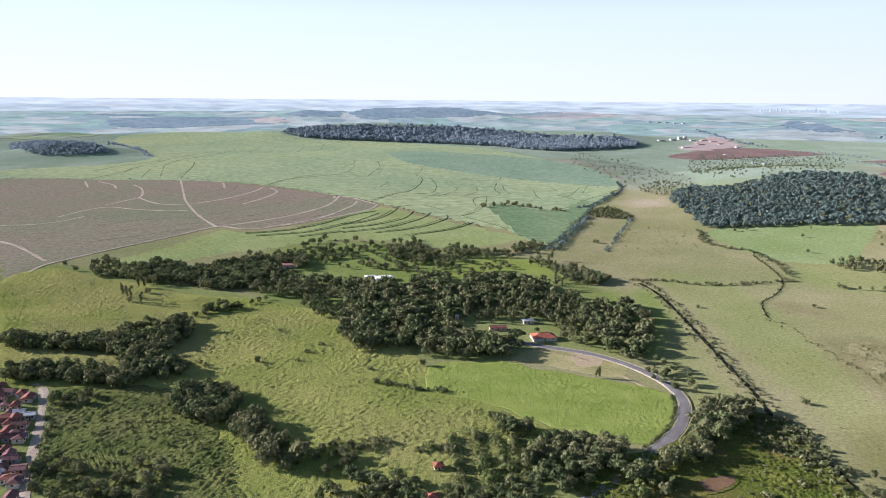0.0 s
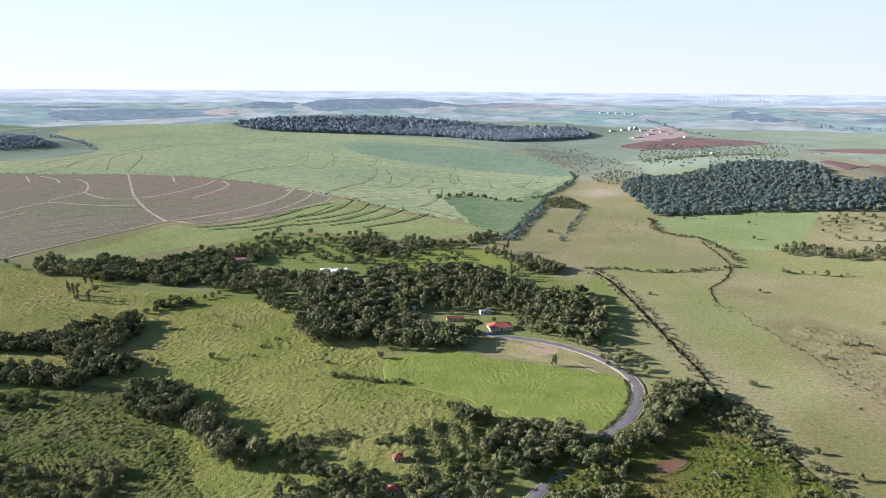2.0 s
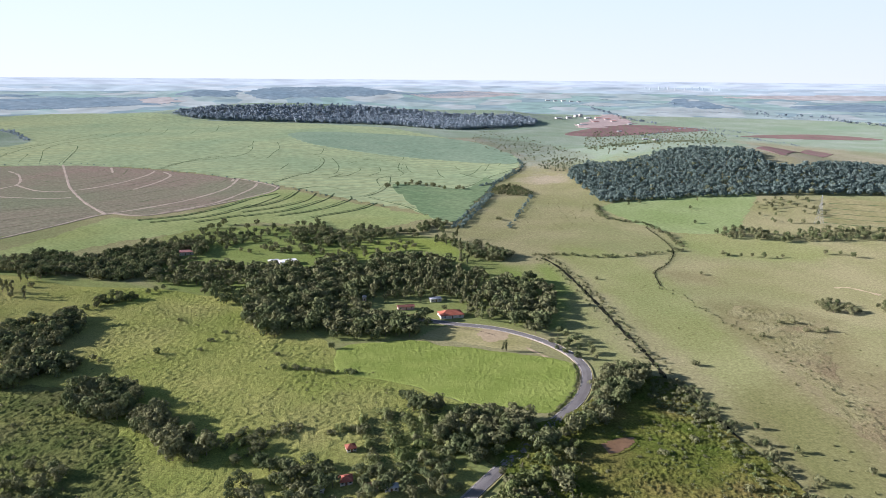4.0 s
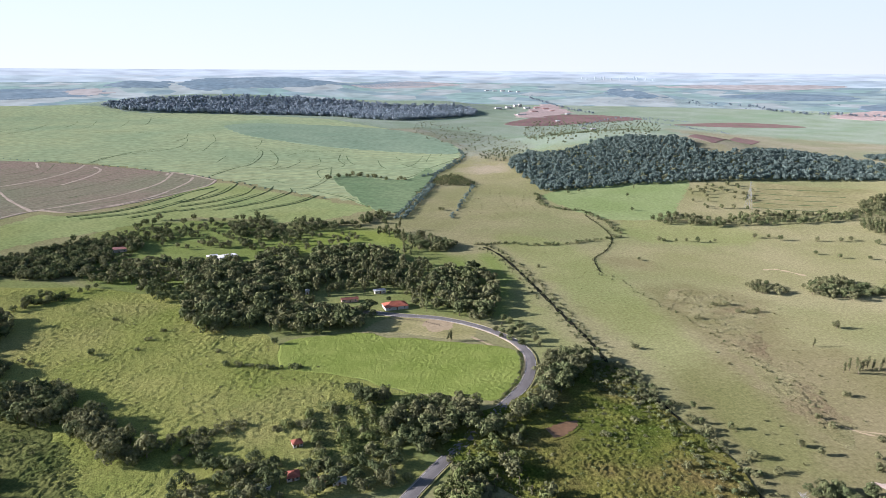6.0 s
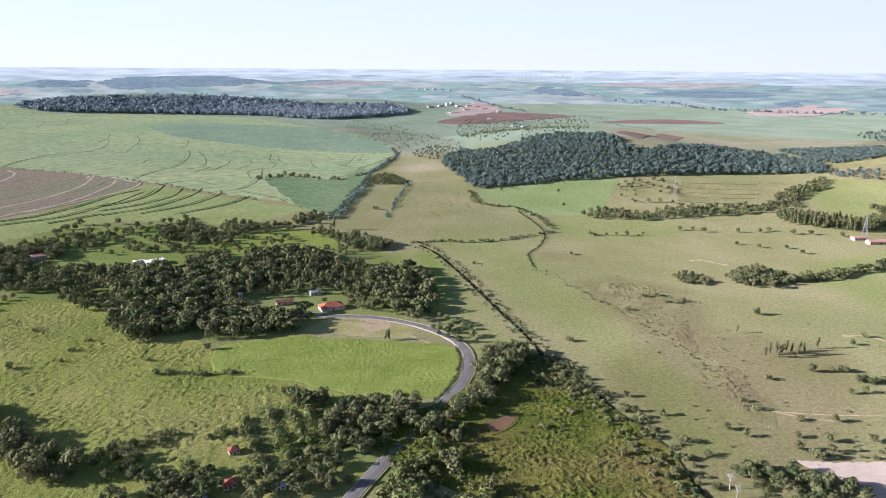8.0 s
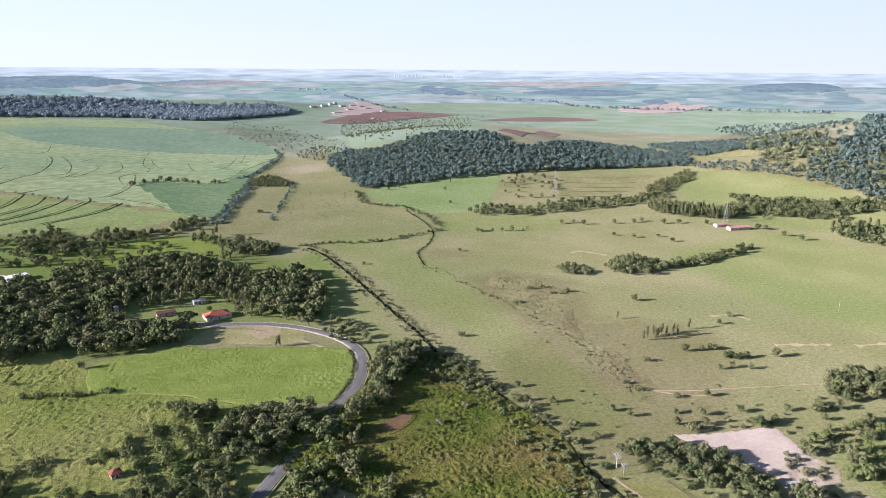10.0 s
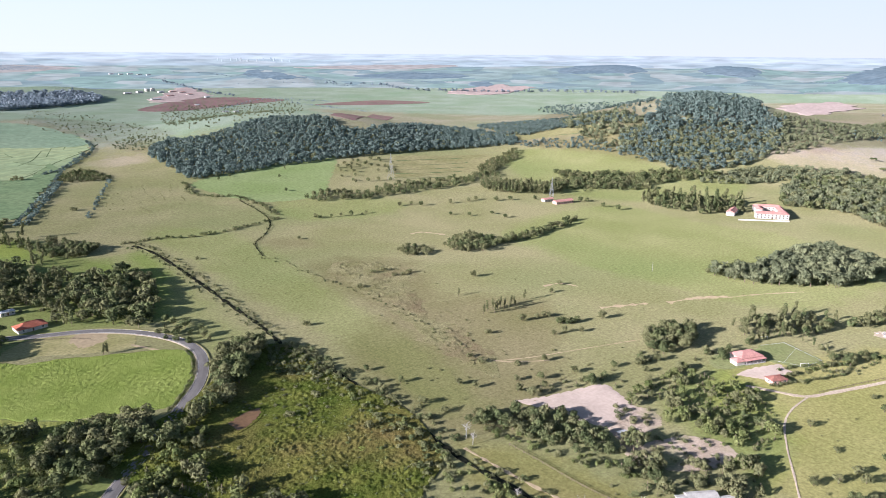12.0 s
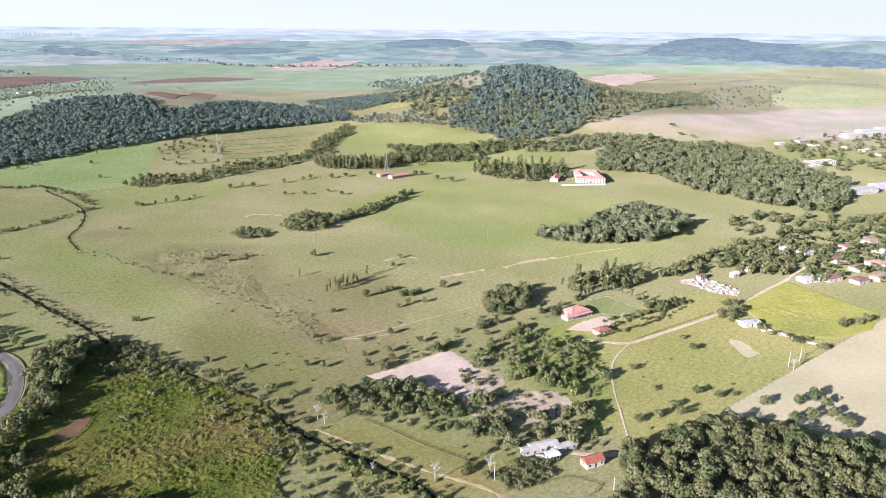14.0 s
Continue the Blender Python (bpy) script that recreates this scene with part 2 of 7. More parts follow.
SHEET = material("pale_sheet_roof", (0.40, 0.40, 0.39), (0.52, 0.51, 0.49), 0.3, 1.5, per_object=0.3, rough=0.5)
WHITE_ROOF = material("white_painted_roof", (0.68, 0.67, 0.65), (0.78, 0.77, 0.75), 0.3, 1.5, rough=0.5)
STRAW = material("straw_grass", (0.26, 0.24, 0.10), (0.34, 0.30, 0.145), 0.05, 0.5, 0.1, 1.5)
WALL = material("lime_washed_wall", (0.46, 0.42, 0.37), (0.56, 0.52, 0.47), 0.4, 2.0, per_object=0.2)
WALL_PINK = material("pink_wall", (0.55, 0.36, 0.30), (0.62, 0.42, 0.35), 0.4, 2.0, per_object=0.2)
GLASS = material("dark_window_glass", (0.03, 0.035, 0.04), (0.05, 0.055, 0.06), 0.5, 1.0, rough=0.15)
DOOR = material("brown_door", (0.12, 0.07, 0.045), (0.16, 0.09, 0.06), 1.0, 4.0)
RUBBLE = material("broken_masonry", (0.34, 0.31, 0.28), (0.6, 0.57, 0.53), 0.5, 2.0, island=0.8)
STEEL = material("galvanised_steel", (0.30, 0.31, 0.31), (0.38, 0.39, 0.39), 0.5, 2.0, rough=0.5, metal=0.3)
CONCRETE = material("concrete", (0.34, 0.32, 0.29), (0.44, 0.42, 0.38), 0.3, 2.0, 0.02, 4.0)
# far land: haze put into pale bluish colour and emission, paler outward
DISTANCE = material("haze_glow_fields", (0.215, 0.285, 0.27), (0.25, 0.315, 0.30), 0.003, 0.012, 0.0, third=(0.28, 0.325, 0.315), glow=0.52, mosaic=(150, ((0.20, 0.285, 0.262), (0.295, 0.33, 0.32), (0.19, 0.255, 0.265))))
SKYLINE = material("haze_glow_skyline", (0.33, 0.39, 0.415), (0.355, 0.415, 0.435), 0.002, 0.006, 0.0, glow=0.55, mosaic=(170, ((0.31, 0.375, 0.395), (0.375, 0.42, 0.435), (0.29, 0.35, 0.38))))
HORIZON = material("haze_glow_horizon", (0.35, 0.40, 0.435), (0.375, 0.425, 0.455), 0.002, 0.006, 0.0, glow=0.6)
# far woods and soil: bluish haze tint in the colour, plus emission
DISTANCE_WOOD = material("haze_glow_woods", (0.145, 0.20, 0.235), (0.185, 0.238, 0.268), 0.008, 0.04, 0.0, glow=0.48)
DISTANCE_SOIL = material("haze_glow_soil", (0.32, 0.30, 0.285), (0.35, 0.33, 0.31), 0.004, 0.02, 0.0, glow=0.48)


# ---- terrain ----
# bearing and distance of each rise, its height, its reach along the line of sight and across it
HILLS = [
    (28.2, 1500, 46, 225, 165), (33.5, 1410, 11, 165, 105), (41, 1425, 12, 135, 195), (22.0, 1395, 9, 180, 90),
    (-9, 2800, 40, 120, 220), (-1, 2820, 38, 120, 220), (8, 2800, 20, 110, 170), (13, 2740, 24, 100, 120),
    (59.6, 1650, 72, 210, 195), (66, 1470, 30, 180, 180), (56, 1320, 24, 135, 120), (81.8, 2100, 33, 280, 430),
    (-28.6, 2250, 30, 80, 110), (-6, 1800, 18, 390, 570),
    (75, 3500, 62, 290, 200), (84, 3450, 62, 280, 270), (92, 3450, 62, 290, 300), (63, 3900, 28, 170, 120), (52, 3900, 20, 170, 240),
    (-3, 3700, 48, 150, 190), (-11, 3700, 36, 150, 145), (3, 3750, 30, 150, 125), (27, 3300, 30, 100, 118), (30, 3250, 15, 100, 130),
]


def ground_z(x, y):
    """Height of the land above the valley floor; far off it climbs to the skyline."""
    x, y = np.asarray(x, float), np.asarray(y, float)
    r = np.hypot(x, y)
    z = 152.0 * (np.maximum(r - 1500.0, 0.0) / 3300.0) ** 2
    for bearing, distance, height, along, across in HILLS:
        s, c = math.sin(math.radians(bearing)), math.cos(math.radians(bearing))
        u, v = x * s + y * c - distance, x * c - y * s
        z = z + height * np.exp(-0.5 * ((u / along) ** 2 + (v / across) ** 2))
    return z


def flat_mesh(name, verts, faces, mat, smooth=False):
    """A mesh from arrays: n x 3 places and m x 3 or m x 4 corners."""
    me = bpy.data.meshes.new(name)
    verts, faces = np.asarray(verts, np.float32), np.asarray(faces, np.int32)
    k = faces.shape[1]
    me.vertices.add(len(verts))
    me.vertices.foreach_set("co", verts.ravel())
    me.loops.add(faces.size)
    me.loops.foreach_set("vertex_index", faces.ravel())
    me.polygons.add(len(faces))
    me.polygons.foreach_set("loop_start", np.arange(len(faces), dtype=np.int32) * k)
    me.polygons.foreach_set("use_smooth", np.full(len(faces), smooth))
    me.materials.append(mat)
    me.update(calc_edges=True)
    return me


def curve_through(points, step, closed=False):
    """A smooth line through a few points, sampled about every step metres."""
    p = [np.array(q[:2], float) for q in points]
    n, out = len(p), []
    for i in range(n if closed else n - 1):
        a, b, c, d = (p[(i + k) % n] if closed else p[min(max(i + k, 0), n - 1)] for k in (-1, 0, 1, 2))
        m = max(1, int(np.hypot(*(c - b)) / step))
        for j in range(m):
            t = j / m
            out.append(0.5 * (2 * b + (c - a) * t + (2 * a - 5 * b + 4 * c - d) * t * t + (3 * b - a - 3 * c + d) * t ** 3))
    if not closed:
        out.append(p[-1])
    return np.array(out)


def inside(px, py, poly):
    res = np.zeros(np.shape(px), bool)
    for (x0, y0), (x1, y1) in zip(poly, np.roll(poly, -1, 0)):
        if y0 != y1:
            res ^= ((y0 > py) != (y1 > py)) & (px < (x1 - x0) * (py - y0) / (y1 - y0) + x0)
    return res


HOLLOWS = [(133, 301, 13)]


def patch(name, points, cell, mat, label, lift=0.3, rough=0.0, soft=True, category="field", grain=1.0, kind="structure", fray=0.0):
    """A field: a sheet of square cells cut to the outline, draped lift metres over the land, uneven by rough metres, with sides down to the ground."""
    cell *= 1.0 if rough else 1.35
    rng = np.random.default_rng(len(name) * 131 + int(abs(points[0][0])))
    poly = curve_through(points, max(cell, 4.0), True) if soft else np.array([q[:2] for q in points], float)
    if fray:
        k = np.arange(len(poly))
        poly = poly + fray * np.column_stack([np.sin(1.3 * k) + np.sin(0.47 * k + 2) + rng.uniform(-1, 1, len(poly)), np.cos(1.1 * k) + np.sin(0.61 * k) + rng.uniform(-1, 1, len(poly))]) / 2
    lo, hi = poly.min(0) - cell, poly.max(0) + cell
    nx, ny = (np.ceil((hi - lo) / cell).astype(int) + 1)
    gx, gy = np.meshgrid(lo[0] + cell * np.arange(nx), lo[1] + cell * np.arange(ny), indexing="ij")
    keep = inside(gx[:-1, :-1] + cell / 2, gy[:-1, :-1] + cell / 2, poly)
    i, j = np.nonzero(keep)
    ids = np.arange(nx * ny).reshape(nx, ny)
    quads = np.stack([ids[i, j], ids[i + 1, j], ids[i + 1, j + 1], ids[i, j + 1]], 1)
    used, quads = np.unique(quads, return_inverse=True)
    quads = quads.reshape(-1, 4)
    p = np.stack([gx.ravel()[used], gy.ravel()[used]], 1)
    if rough:
        p += rng.uniform(-0.3, 0.3, p.shape) * cell
    out = ~inside(p[:, 0], p[:, 1], poly)
    q = p[out]
    best, where = np.full(len(q), 1e18), q.copy()
    outline = poly[:: max(1, len(poly) // 400)]
    for a, b in zip(outline, np.roll(outline, -1, 0)):
        e = b - a
        t = np.clip(((q - a) @ e) / max(e @ e, 1e-9), 0, 1)
        c = a + t[:, None] * e
        d = ((q - c) ** 2).sum(1)
        near = d < best
        best[near], where[near] = d[near], c[near]
    p[out] = where
    z = ground_z(p[:, 0], p[:, 1]) + lift
    if rough:
        gap = np.full(len(p), 1e18)
        for a, b in zip(outline, np.roll(outline, -1, 0)):
            e = b - a
            t = np.clip(((p - a) @ e) / max(e @ e, 1e-9), 0, 1)
            gap = np.minimum(gap, ((p - a - t[:, None] * e) ** 2).sum(1))
        ease = np.clip(np.sqrt(gap) / 5.0, 0.1, 1)
        for hx, hy, reach in HOLLOWS:
            ease *= np.clip((np.hypot(p[:, 0] - hx, p[:, 1] - hy) - reach) / 4.0 + 0.1, 0.1, 1)
        swell = np.sin(0.11 * p[:, 0] + 2.1 * np.sin(0.037 * p[:, 1])) * np.sin(0.093 * p[:, 1] + 1.7 * np.sin(0.051 * p[:, 0]))
        z += rough * ease * (1.0 + 0.45 * swell) * (3.4 * rng.uniform(0, 1, len(p)) ** 2.5 - 0.4) * grain
    edges = np.concatenate([quads[:, [0, 1]], quads[:, [1, 2]], quads[:, [2, 3]], quads[:, [3, 0]]])
    key = np.sort(edges, 1)
    _, first, count = np.unique(key[:, 0] * len(p) + key[:, 1], return_index=True, return_counts=True)
    rim = edges[first[count == 1]]
    if lift <= 0.5:
        low = np.unique(rim)
        z[low] = ground_z(p[low, 0], p[low, 1]) + min(lift, 0.08)
    n = len(p)
    top = np.column_stack([p, z])
    verts = np.concatenate([top, top, np.column_stack([p, ground_z(p[:, 0], p[:, 1]) - 0.6])])
    faces = np.concatenate([quads, np.column_stack([rim[:, 1] + n, rim[:, 0] + n, rim[:, 0] + 2 * n, rim[:, 1] + 2 * n])])
    ob = new(name, flat_mesh(name, verts, faces, mat, True))
    return tagged(ob, label, category, kind=kind)


def strip(name, points, width, mat, label, lift=0.45, step=6.0, category="track", uneven=0.0, shift=0.0, parent=None, kind="structure"):
    """A band along a line, draped over the land, with bevelled sides."""
    rng = np.random.default_rng(len(points) * 77 + int(abs(points[0][1])))
    line = curve_through(points, step)
    tangent = np.gradient(line, axis=0)
    tangent /= np.maximum(np.hypot(tangent[:, 0], tangent[:, 1]), 1e-6)[:, None]
    side = np.column_stack([-tangent[:, 1], tangent[:, 0]])
    line = line + side * shift
    half = width / 2 * (1 + uneven * rng.uniform(-1, 1, len(line)))[:, None]
    rows = []
    for k, dz in ((-1.0, -0.5), (-0.9, lift), (0.0, lift + 0.02 * width), (0.9, lift), (1.0, -0.5)):
        q = line + side * half * k
        h = dz if dz < 0 else dz * (1 + 0.5 * uneven * rng.uniform(-1, 1, len(line)))
        rows.append(np.column_stack([q, ground_z(q[:, 0], q[:, 1]) + h]))
    n = len(line)
    a = np.arange(n - 1)
    faces = np.concatenate([np.column_stack([k * n + a, k * n + a + 1, (k + 1) * n + a + 1, (k + 1) * n + a]) for k in range(4)])
    ob = new(name, flat_mesh(name, np.concatenate(rows), faces[:, ::-1], mat, False))
    if parent:
        ob.parent = parent
        return ob
    return tagged(ob, label, category, kind=kind)


def land(name, r0, r1, ratio, a0, a1, da, mat):
    """A ring of the ground sheet between two distances and two bearings."""
    rings = [0.02, r0] if a1 - a0 > 359 else [r0]
    while rings[-1] * ratio < r1:
        rings.append(rings[-1] * ratio)
    r = np.array(rings + [r1])
    a = np.radians(np.linspace(a0, a1, int(round((a1 - a0) / da)) + 1)) if a1 - a0 < 359 else np.radians(np.concatenate([np.arange(-180, -42, 3.0), np.arange(-42, 97, da), np.arange(97, 179, 3.0), [180]]))
    rr, aa = np.meshgrid(r, a, indexing="ij")
    x, y = rr * np.sin(aa), rr * np.cos(aa)
    ids = np.arange(rr.size).reshape(rr.shape)
    f = np.stack([ids[:-1, :-1], ids[:-1, 1:], ids[1:, 1:], ids[1:, :-1]], -1).reshape(-1, 4)
    return new(name, flat_mesh(name, np.column_stack([x.ravel(), y.ravel(), ground_z(x, y).ravel()]), f[:, ::-1], mat, True))


def cover(ob, name, areas, feather):
    """Stores on a sheet how far each point lies inside some areas, with soft edges."""
    co = np.empty(len(ob.data.vertices) * 3, np.float32)
    ob.data.vertices.foreach_get("co", co)
    p = co.reshape(-1, 3)[:, :2].astype(float)
    value = np.zeros(len(p))
    for points in areas:
        poly = curve_through(points, feather * 2, True)
        near = ((p > poly.min(0) - feather) & (p < poly.max(0) + feather)).all(1)
        q = p[near]
        best = np.full(len(q), 1e18)
        for a, b in zip(poly, np.roll(poly, -1, 0)):
            e = b - a
            t = np.clip(((q - a) @ e) / max(e @ e, 1e-9), 0, 1)
            best = np.minimum(best, ((q - a - t[:, None] * e) ** 2).sum(1))
        d = np.sqrt(best) * np.where(inside(q[:, 0], q[:, 1], poly), 1, -1)
        value[near] = np.maximum(value[near], np.clip(0.5 + d / (2 * feather), 0, 1))
    ob.data.attributes.new(name, "FLOAT", "POINT").data.foreach_set("value", value.astype(np.float32))


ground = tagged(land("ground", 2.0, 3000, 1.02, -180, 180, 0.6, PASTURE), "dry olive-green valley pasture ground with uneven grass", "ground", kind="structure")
cover(ground, "lush", [
    [(498, 482), (625, 511), (708, 488), (706, 367), (724, 299), (687, 210), (645, 172), (512, 187), (486, 255), (484, 297), (475, 351), (486, 412)],
    [(392, 761), (428, 754), (522, 693), (467, 629), (374, 658), (364, 706)],
    [(-179, 818), (-102, 854), (-16, 794), (124, 758), (105, 673), (9, 680), (-111, 589), (-185, 663)],
    [(166, 565), (185, 550), (182, 442), (185.8, 389.2), (161.4, 396.7), (146, 461)],
    [(223, 713), (289, 657), (267, 409), (258.8, 306.4), (234.4, 231.2), (210.1, 247.2), (222.6, 340.4), (219, 503)], [(153, 644), (205, 657), (183, 423), (166.4, 338.7), (151.5, 386.9), (148, 459), (135, 558)],
    [(908, 843), (952, 704), (950, 548), (970, 461), (822, 421), (712, 563), (808, 776)],
], 14)
cover(ground, "green", [
    [(-20, 462), (46, 460), (74, 468), (60, 492), (-14, 496)],
    [(-80, 575), (-150, 640), (-90, 720), (-20, 700), (110, 710), (180, 580), (165, 500), (105, 486), (40, 474), (-15, 466), (-60, 515)],
    [(150, 480), (190, 560), (196, 650), (182, 640), (170, 560)],
    [(-514, 697), (-422, 730), (-302, 677), (-155, 606), (-79, 571), (-13, 458), (42.1, 411.0), (67.6, 351.3), (99.9, 333.2), (63.4, 268.8), (-91.9, 266.6), (-211.6, 264.9)],
    [(-206, 817), (-102, 860), (11, 810), (124, 758), (103, 662), (9, 670), (-90, 582), (-175, 623)],
    [(28, 585), (109, 596), (158, 538), (150, 462), (90, 485), (47, 468)],
    [(303.1, 176.6), (378.2, 179.9), (369.5, 148.8), (314.4, 108.9), (276.0, 107.5), (290.1, 141.7)],
], 12)
cover(ground, "sunny", [
    [(391.0, 178.1), (427, 154), (489, 115), (485, 52), (450, 28), (337.3, 58.8), (275.1, 85.2), (277.6, 105.4), (342.5, 123.4), (324.2, 159.6)],
    [(200.6, 217.2), (217.9, 196.5), (231.3, 147.1), (232.7, 119.1), (206.8, 119.8), (190.2, 130.2), (181.0, 163.5), (186.0, 194.8)],
    [(-26, 690), (11, 753), (68, 780), (114, 744), (110, 690), (87, 713), (39, 716), (15, 676), (-2, 659)],
], 10)
cover(ground, "dry", [
    [(1128, 518), (1343, 410), (1709, 277), (1856, 110), (1483, 79), (1302, 203), (1184, 284), (1117, 372), (1108, 487)],
    [(277, 1187), (334, 1196), (383, 1171), (362, 1107), (303, 1119)],
], 18)
cover(ground, "rank", [
    [(289, 516), (331, 517), (369, 468), (336, 390), (301.4, 314.9), (298.0, 265.0), (257.0, 260.7), (262.8, 322.0), (272, 392), (278, 457)],
    [(290, 619), (317, 611), (340, 586), (331, 562), (300, 577)],
    [(363, 1977), (514, 1724), (462, 1254), (377, 1199), (370, 1450)], [(200.6, 217.2), (217.9, 196.5), (231.3, 147.1), (232.7, 119.1), (206.8, 119.8), (190.2, 130.2), (181.0, 163.5), (186.0, 194.8)],
    [(230.3, 361.1), (353, 368), (384, 321), (251.5, 198.3), (196.1, 213.1)], [(1046, 1001), (1703, 1388), (1194, 785), (962, 608), (945, 698), (939, 844)], [(1972, 806), (2060, 484), (1724, 280), (1360, 415), (1219, 494)],
], 16)
# haze tint for the grass beyond the middle distance
cover(ground, "far_haze", [[(-3900, 2000), (-900, 1500), (450, 1250), (900, 1000), (1150, 700), (1280, 350), (1300, 0), (3900, -300), (3900, 3900), (-3900, 3900)]], 150)
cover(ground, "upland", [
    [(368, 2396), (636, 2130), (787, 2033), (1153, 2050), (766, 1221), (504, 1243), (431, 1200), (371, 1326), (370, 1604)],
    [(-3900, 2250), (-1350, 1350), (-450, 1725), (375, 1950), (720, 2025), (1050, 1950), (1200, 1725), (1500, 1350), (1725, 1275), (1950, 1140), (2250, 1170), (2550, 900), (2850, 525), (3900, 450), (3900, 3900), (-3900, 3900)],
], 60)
# backdrop rings with painted, glowing haze that pales towards the skyline
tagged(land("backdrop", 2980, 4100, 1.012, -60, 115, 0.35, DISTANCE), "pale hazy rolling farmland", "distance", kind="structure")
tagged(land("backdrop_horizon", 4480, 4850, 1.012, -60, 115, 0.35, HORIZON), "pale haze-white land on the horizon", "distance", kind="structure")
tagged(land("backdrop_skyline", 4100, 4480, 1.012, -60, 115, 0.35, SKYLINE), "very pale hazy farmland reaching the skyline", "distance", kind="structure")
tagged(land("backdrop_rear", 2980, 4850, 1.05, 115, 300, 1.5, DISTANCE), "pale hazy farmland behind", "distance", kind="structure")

# fields on the far slopes
patch("cane_field", [(-912, 1431), (-674, 1419), (-409, 1379), (-232, 1267), (-110, 1154), (-21, 1060), (29, 994), (89, 935), (106, 880), (125, 857), (143, 864), (182, 979), (238, 1120), (320, 1291), (358, 1408), (362, 1572), (313, 1810), (198, 2146), (120, 2328), (-173, 2514), (-461, 2549), (-601, 2630), (-926, 2854), (-1172, 2733), (-1145, 2438), (-803, 1934), (-815, 1725), (-1009, 1588)], 14, CANE_FAR, "wide pale green sugar cane field on a gentle slope", lift=0.4)
patch("tall_cane_field", [(79, 1161), (181, 1100), (244, 1212), (238, 1120), (182, 979), (143, 864), (110, 880), (92, 967)], 8, CANE_DEEP, "dense emerald green tall cane block", lift=0.9)
patch("upper_cane_field", [(-98, 1766), (0, 1616), (97, 1514), (220, 1431), (299, 1379), (346, 1378), (365, 1477), (362, 1644), (326, 1826), (221, 1960), (66, 2062), (-84, 2122), (-160, 2026)], 12, CANE_DARK, "blue-green tall cane strip beside the valley", lift=0.9)
patch("ploughed_field", [(-912, 1431), (-674, 1419), (-523, 1417), (-407, 1371), (-330, 1330), (-232, 1267), (-131, 1187), (-109, 1148), (-117, 1105), (-158, 1043), (-199, 991), (-245, 947), (-274, 937), (-313, 952), (-351, 878), (-392, 809), (-418, 745), (-428, 729), (-432, 695), (-443, 676)], 8, PLOUGHED, "brown ploughed field with faint green rows", lift=0.4)
patch("terrace_field", [(-375, 721), (-331, 824), (-300, 924), (-266, 911), (-193, 961), (-108, 1120), (-30, 1042), (25, 988), (80, 925), (108, 886), (11, 826), (-97, 874), (-158, 851), (-250, 785), (-297, 737), (-342, 703)], 5, TERRACE_GRASS, "light green terraced grass slope", lift=0.15, fray=4.0)
patch("hilltop_field", [(362, 937), (467, 966), (588, 966), (602, 950), (510, 826), (459, 763), (394, 764), (365, 804), (353, 882)], 6, GRASS_FRESH, "smooth fresh green pasture below the forest", lift=0.15)
patch("terraced_paddock", [(698, 928), (847, 863), (826, 814), (753, 763), (597, 795)], 6, TERRACED, "ochre terraced paddock with dark contour rows", lift=0.2, soft=False)
patch("grassy_hill", [(1882, 347), (2199, 295), (2130, 133), (1856, 110), (1709, 277)], 8, HILLGRASS, "dull green grassy hillside", lift=0.15, fray=6.0)
patch("red_soil_field", [(669, 2102), (916, 2368), (1090, 2360), (1186, 2189), (974, 2107), (739, 2004)], 9, EARTH, "dark red ploughed soil field", lift=0.55)
patch("red_soil_field", [(1187, 1997), (1438, 2007), (1541, 1841), (1330, 1886)], 9, EARTH, "dark red ploughed soil field", lift=0.55)
patch("red_soil_field", [(754, 1212), (1165, 1649), (1158, 1536), (771, 1146)], 7, EARTH, "dark red ploughed soil field", lift=0.55, soft=False)
patch("pale_meadow", [(324.7, 64.2), (408.0, 39.4), (516, 7), (559, -14), (347.7, -21.3), (342.0, -6.0), (336.9, 20.6), (338.2, 35.5)], 1.2, BARE, "pale bare tan field", lift=0.1, soft=False)

# near fields
patch("young_cane_field", [(-10.4, 445.4), (7, 457), (46, 458), (63, 447), (98.0, 432.2), (122.7, 419.8), (138.3, 411.3), (142.6, 400.4), (139.9, 384.5), (128.8, 361.1), (115.7, 347.0), (106.1, 339.9), (93.2, 348.5), (71.3, 354.6), (57.1, 364.6), (41.0, 380.2), (23.3, 392.3), (2.9, 401.7), (-9.5, 409.9)], 0.9, CANE_NEAR, "bright green young cane crop beside the curving road", lift=0.35, rough=0.12, fray=1.5)
patch("rough_pasture", [(-430, 655), (-414, 715), (-349, 679), (-293, 655), (-237, 621), (-165, 605), (-120, 580), (-83, 566), (-71, 513), (-40, 501), (-19, 468), (-10, 445), (-9.5, 410), (6, 402), (27, 391), (42, 379), (58, 363), (72, 353), (66, 332), (48, 326), (47, 300), (57, 288), (44, 270), (-94, 269), (-108, 300), (-125, 356), (-148, 376), (-170, 408), (-241, 407), (-285, 415), (-341, 511)], 1.12, GRASS_RICH, "tussocky yellow-green pasture", lift=0.15, rough=0.23)
patch("rank_pasture", [(305, 498), (335, 495), (353, 441), (326, 416), (298, 350), (289, 294), (268, 259), (261, 280), (267, 322), (284, 381), (289, 434)], 1.3, RANK, "rough brownish rank grass in a damp hollow", lift=0.06, rough=0.2, fray=5.0)
patch("orchard", [(6.9, 355), (22.8, 359.1), (56.3, 348.1), (56.5, 318.5), (49, 299.7), (29.7, 298.4), (8.3, 302.3), (5.5, 322.9)], 1.1, SCRUB, "dark weedy orchard ground", lift=0.25, rough=0.22, fray=2.0)
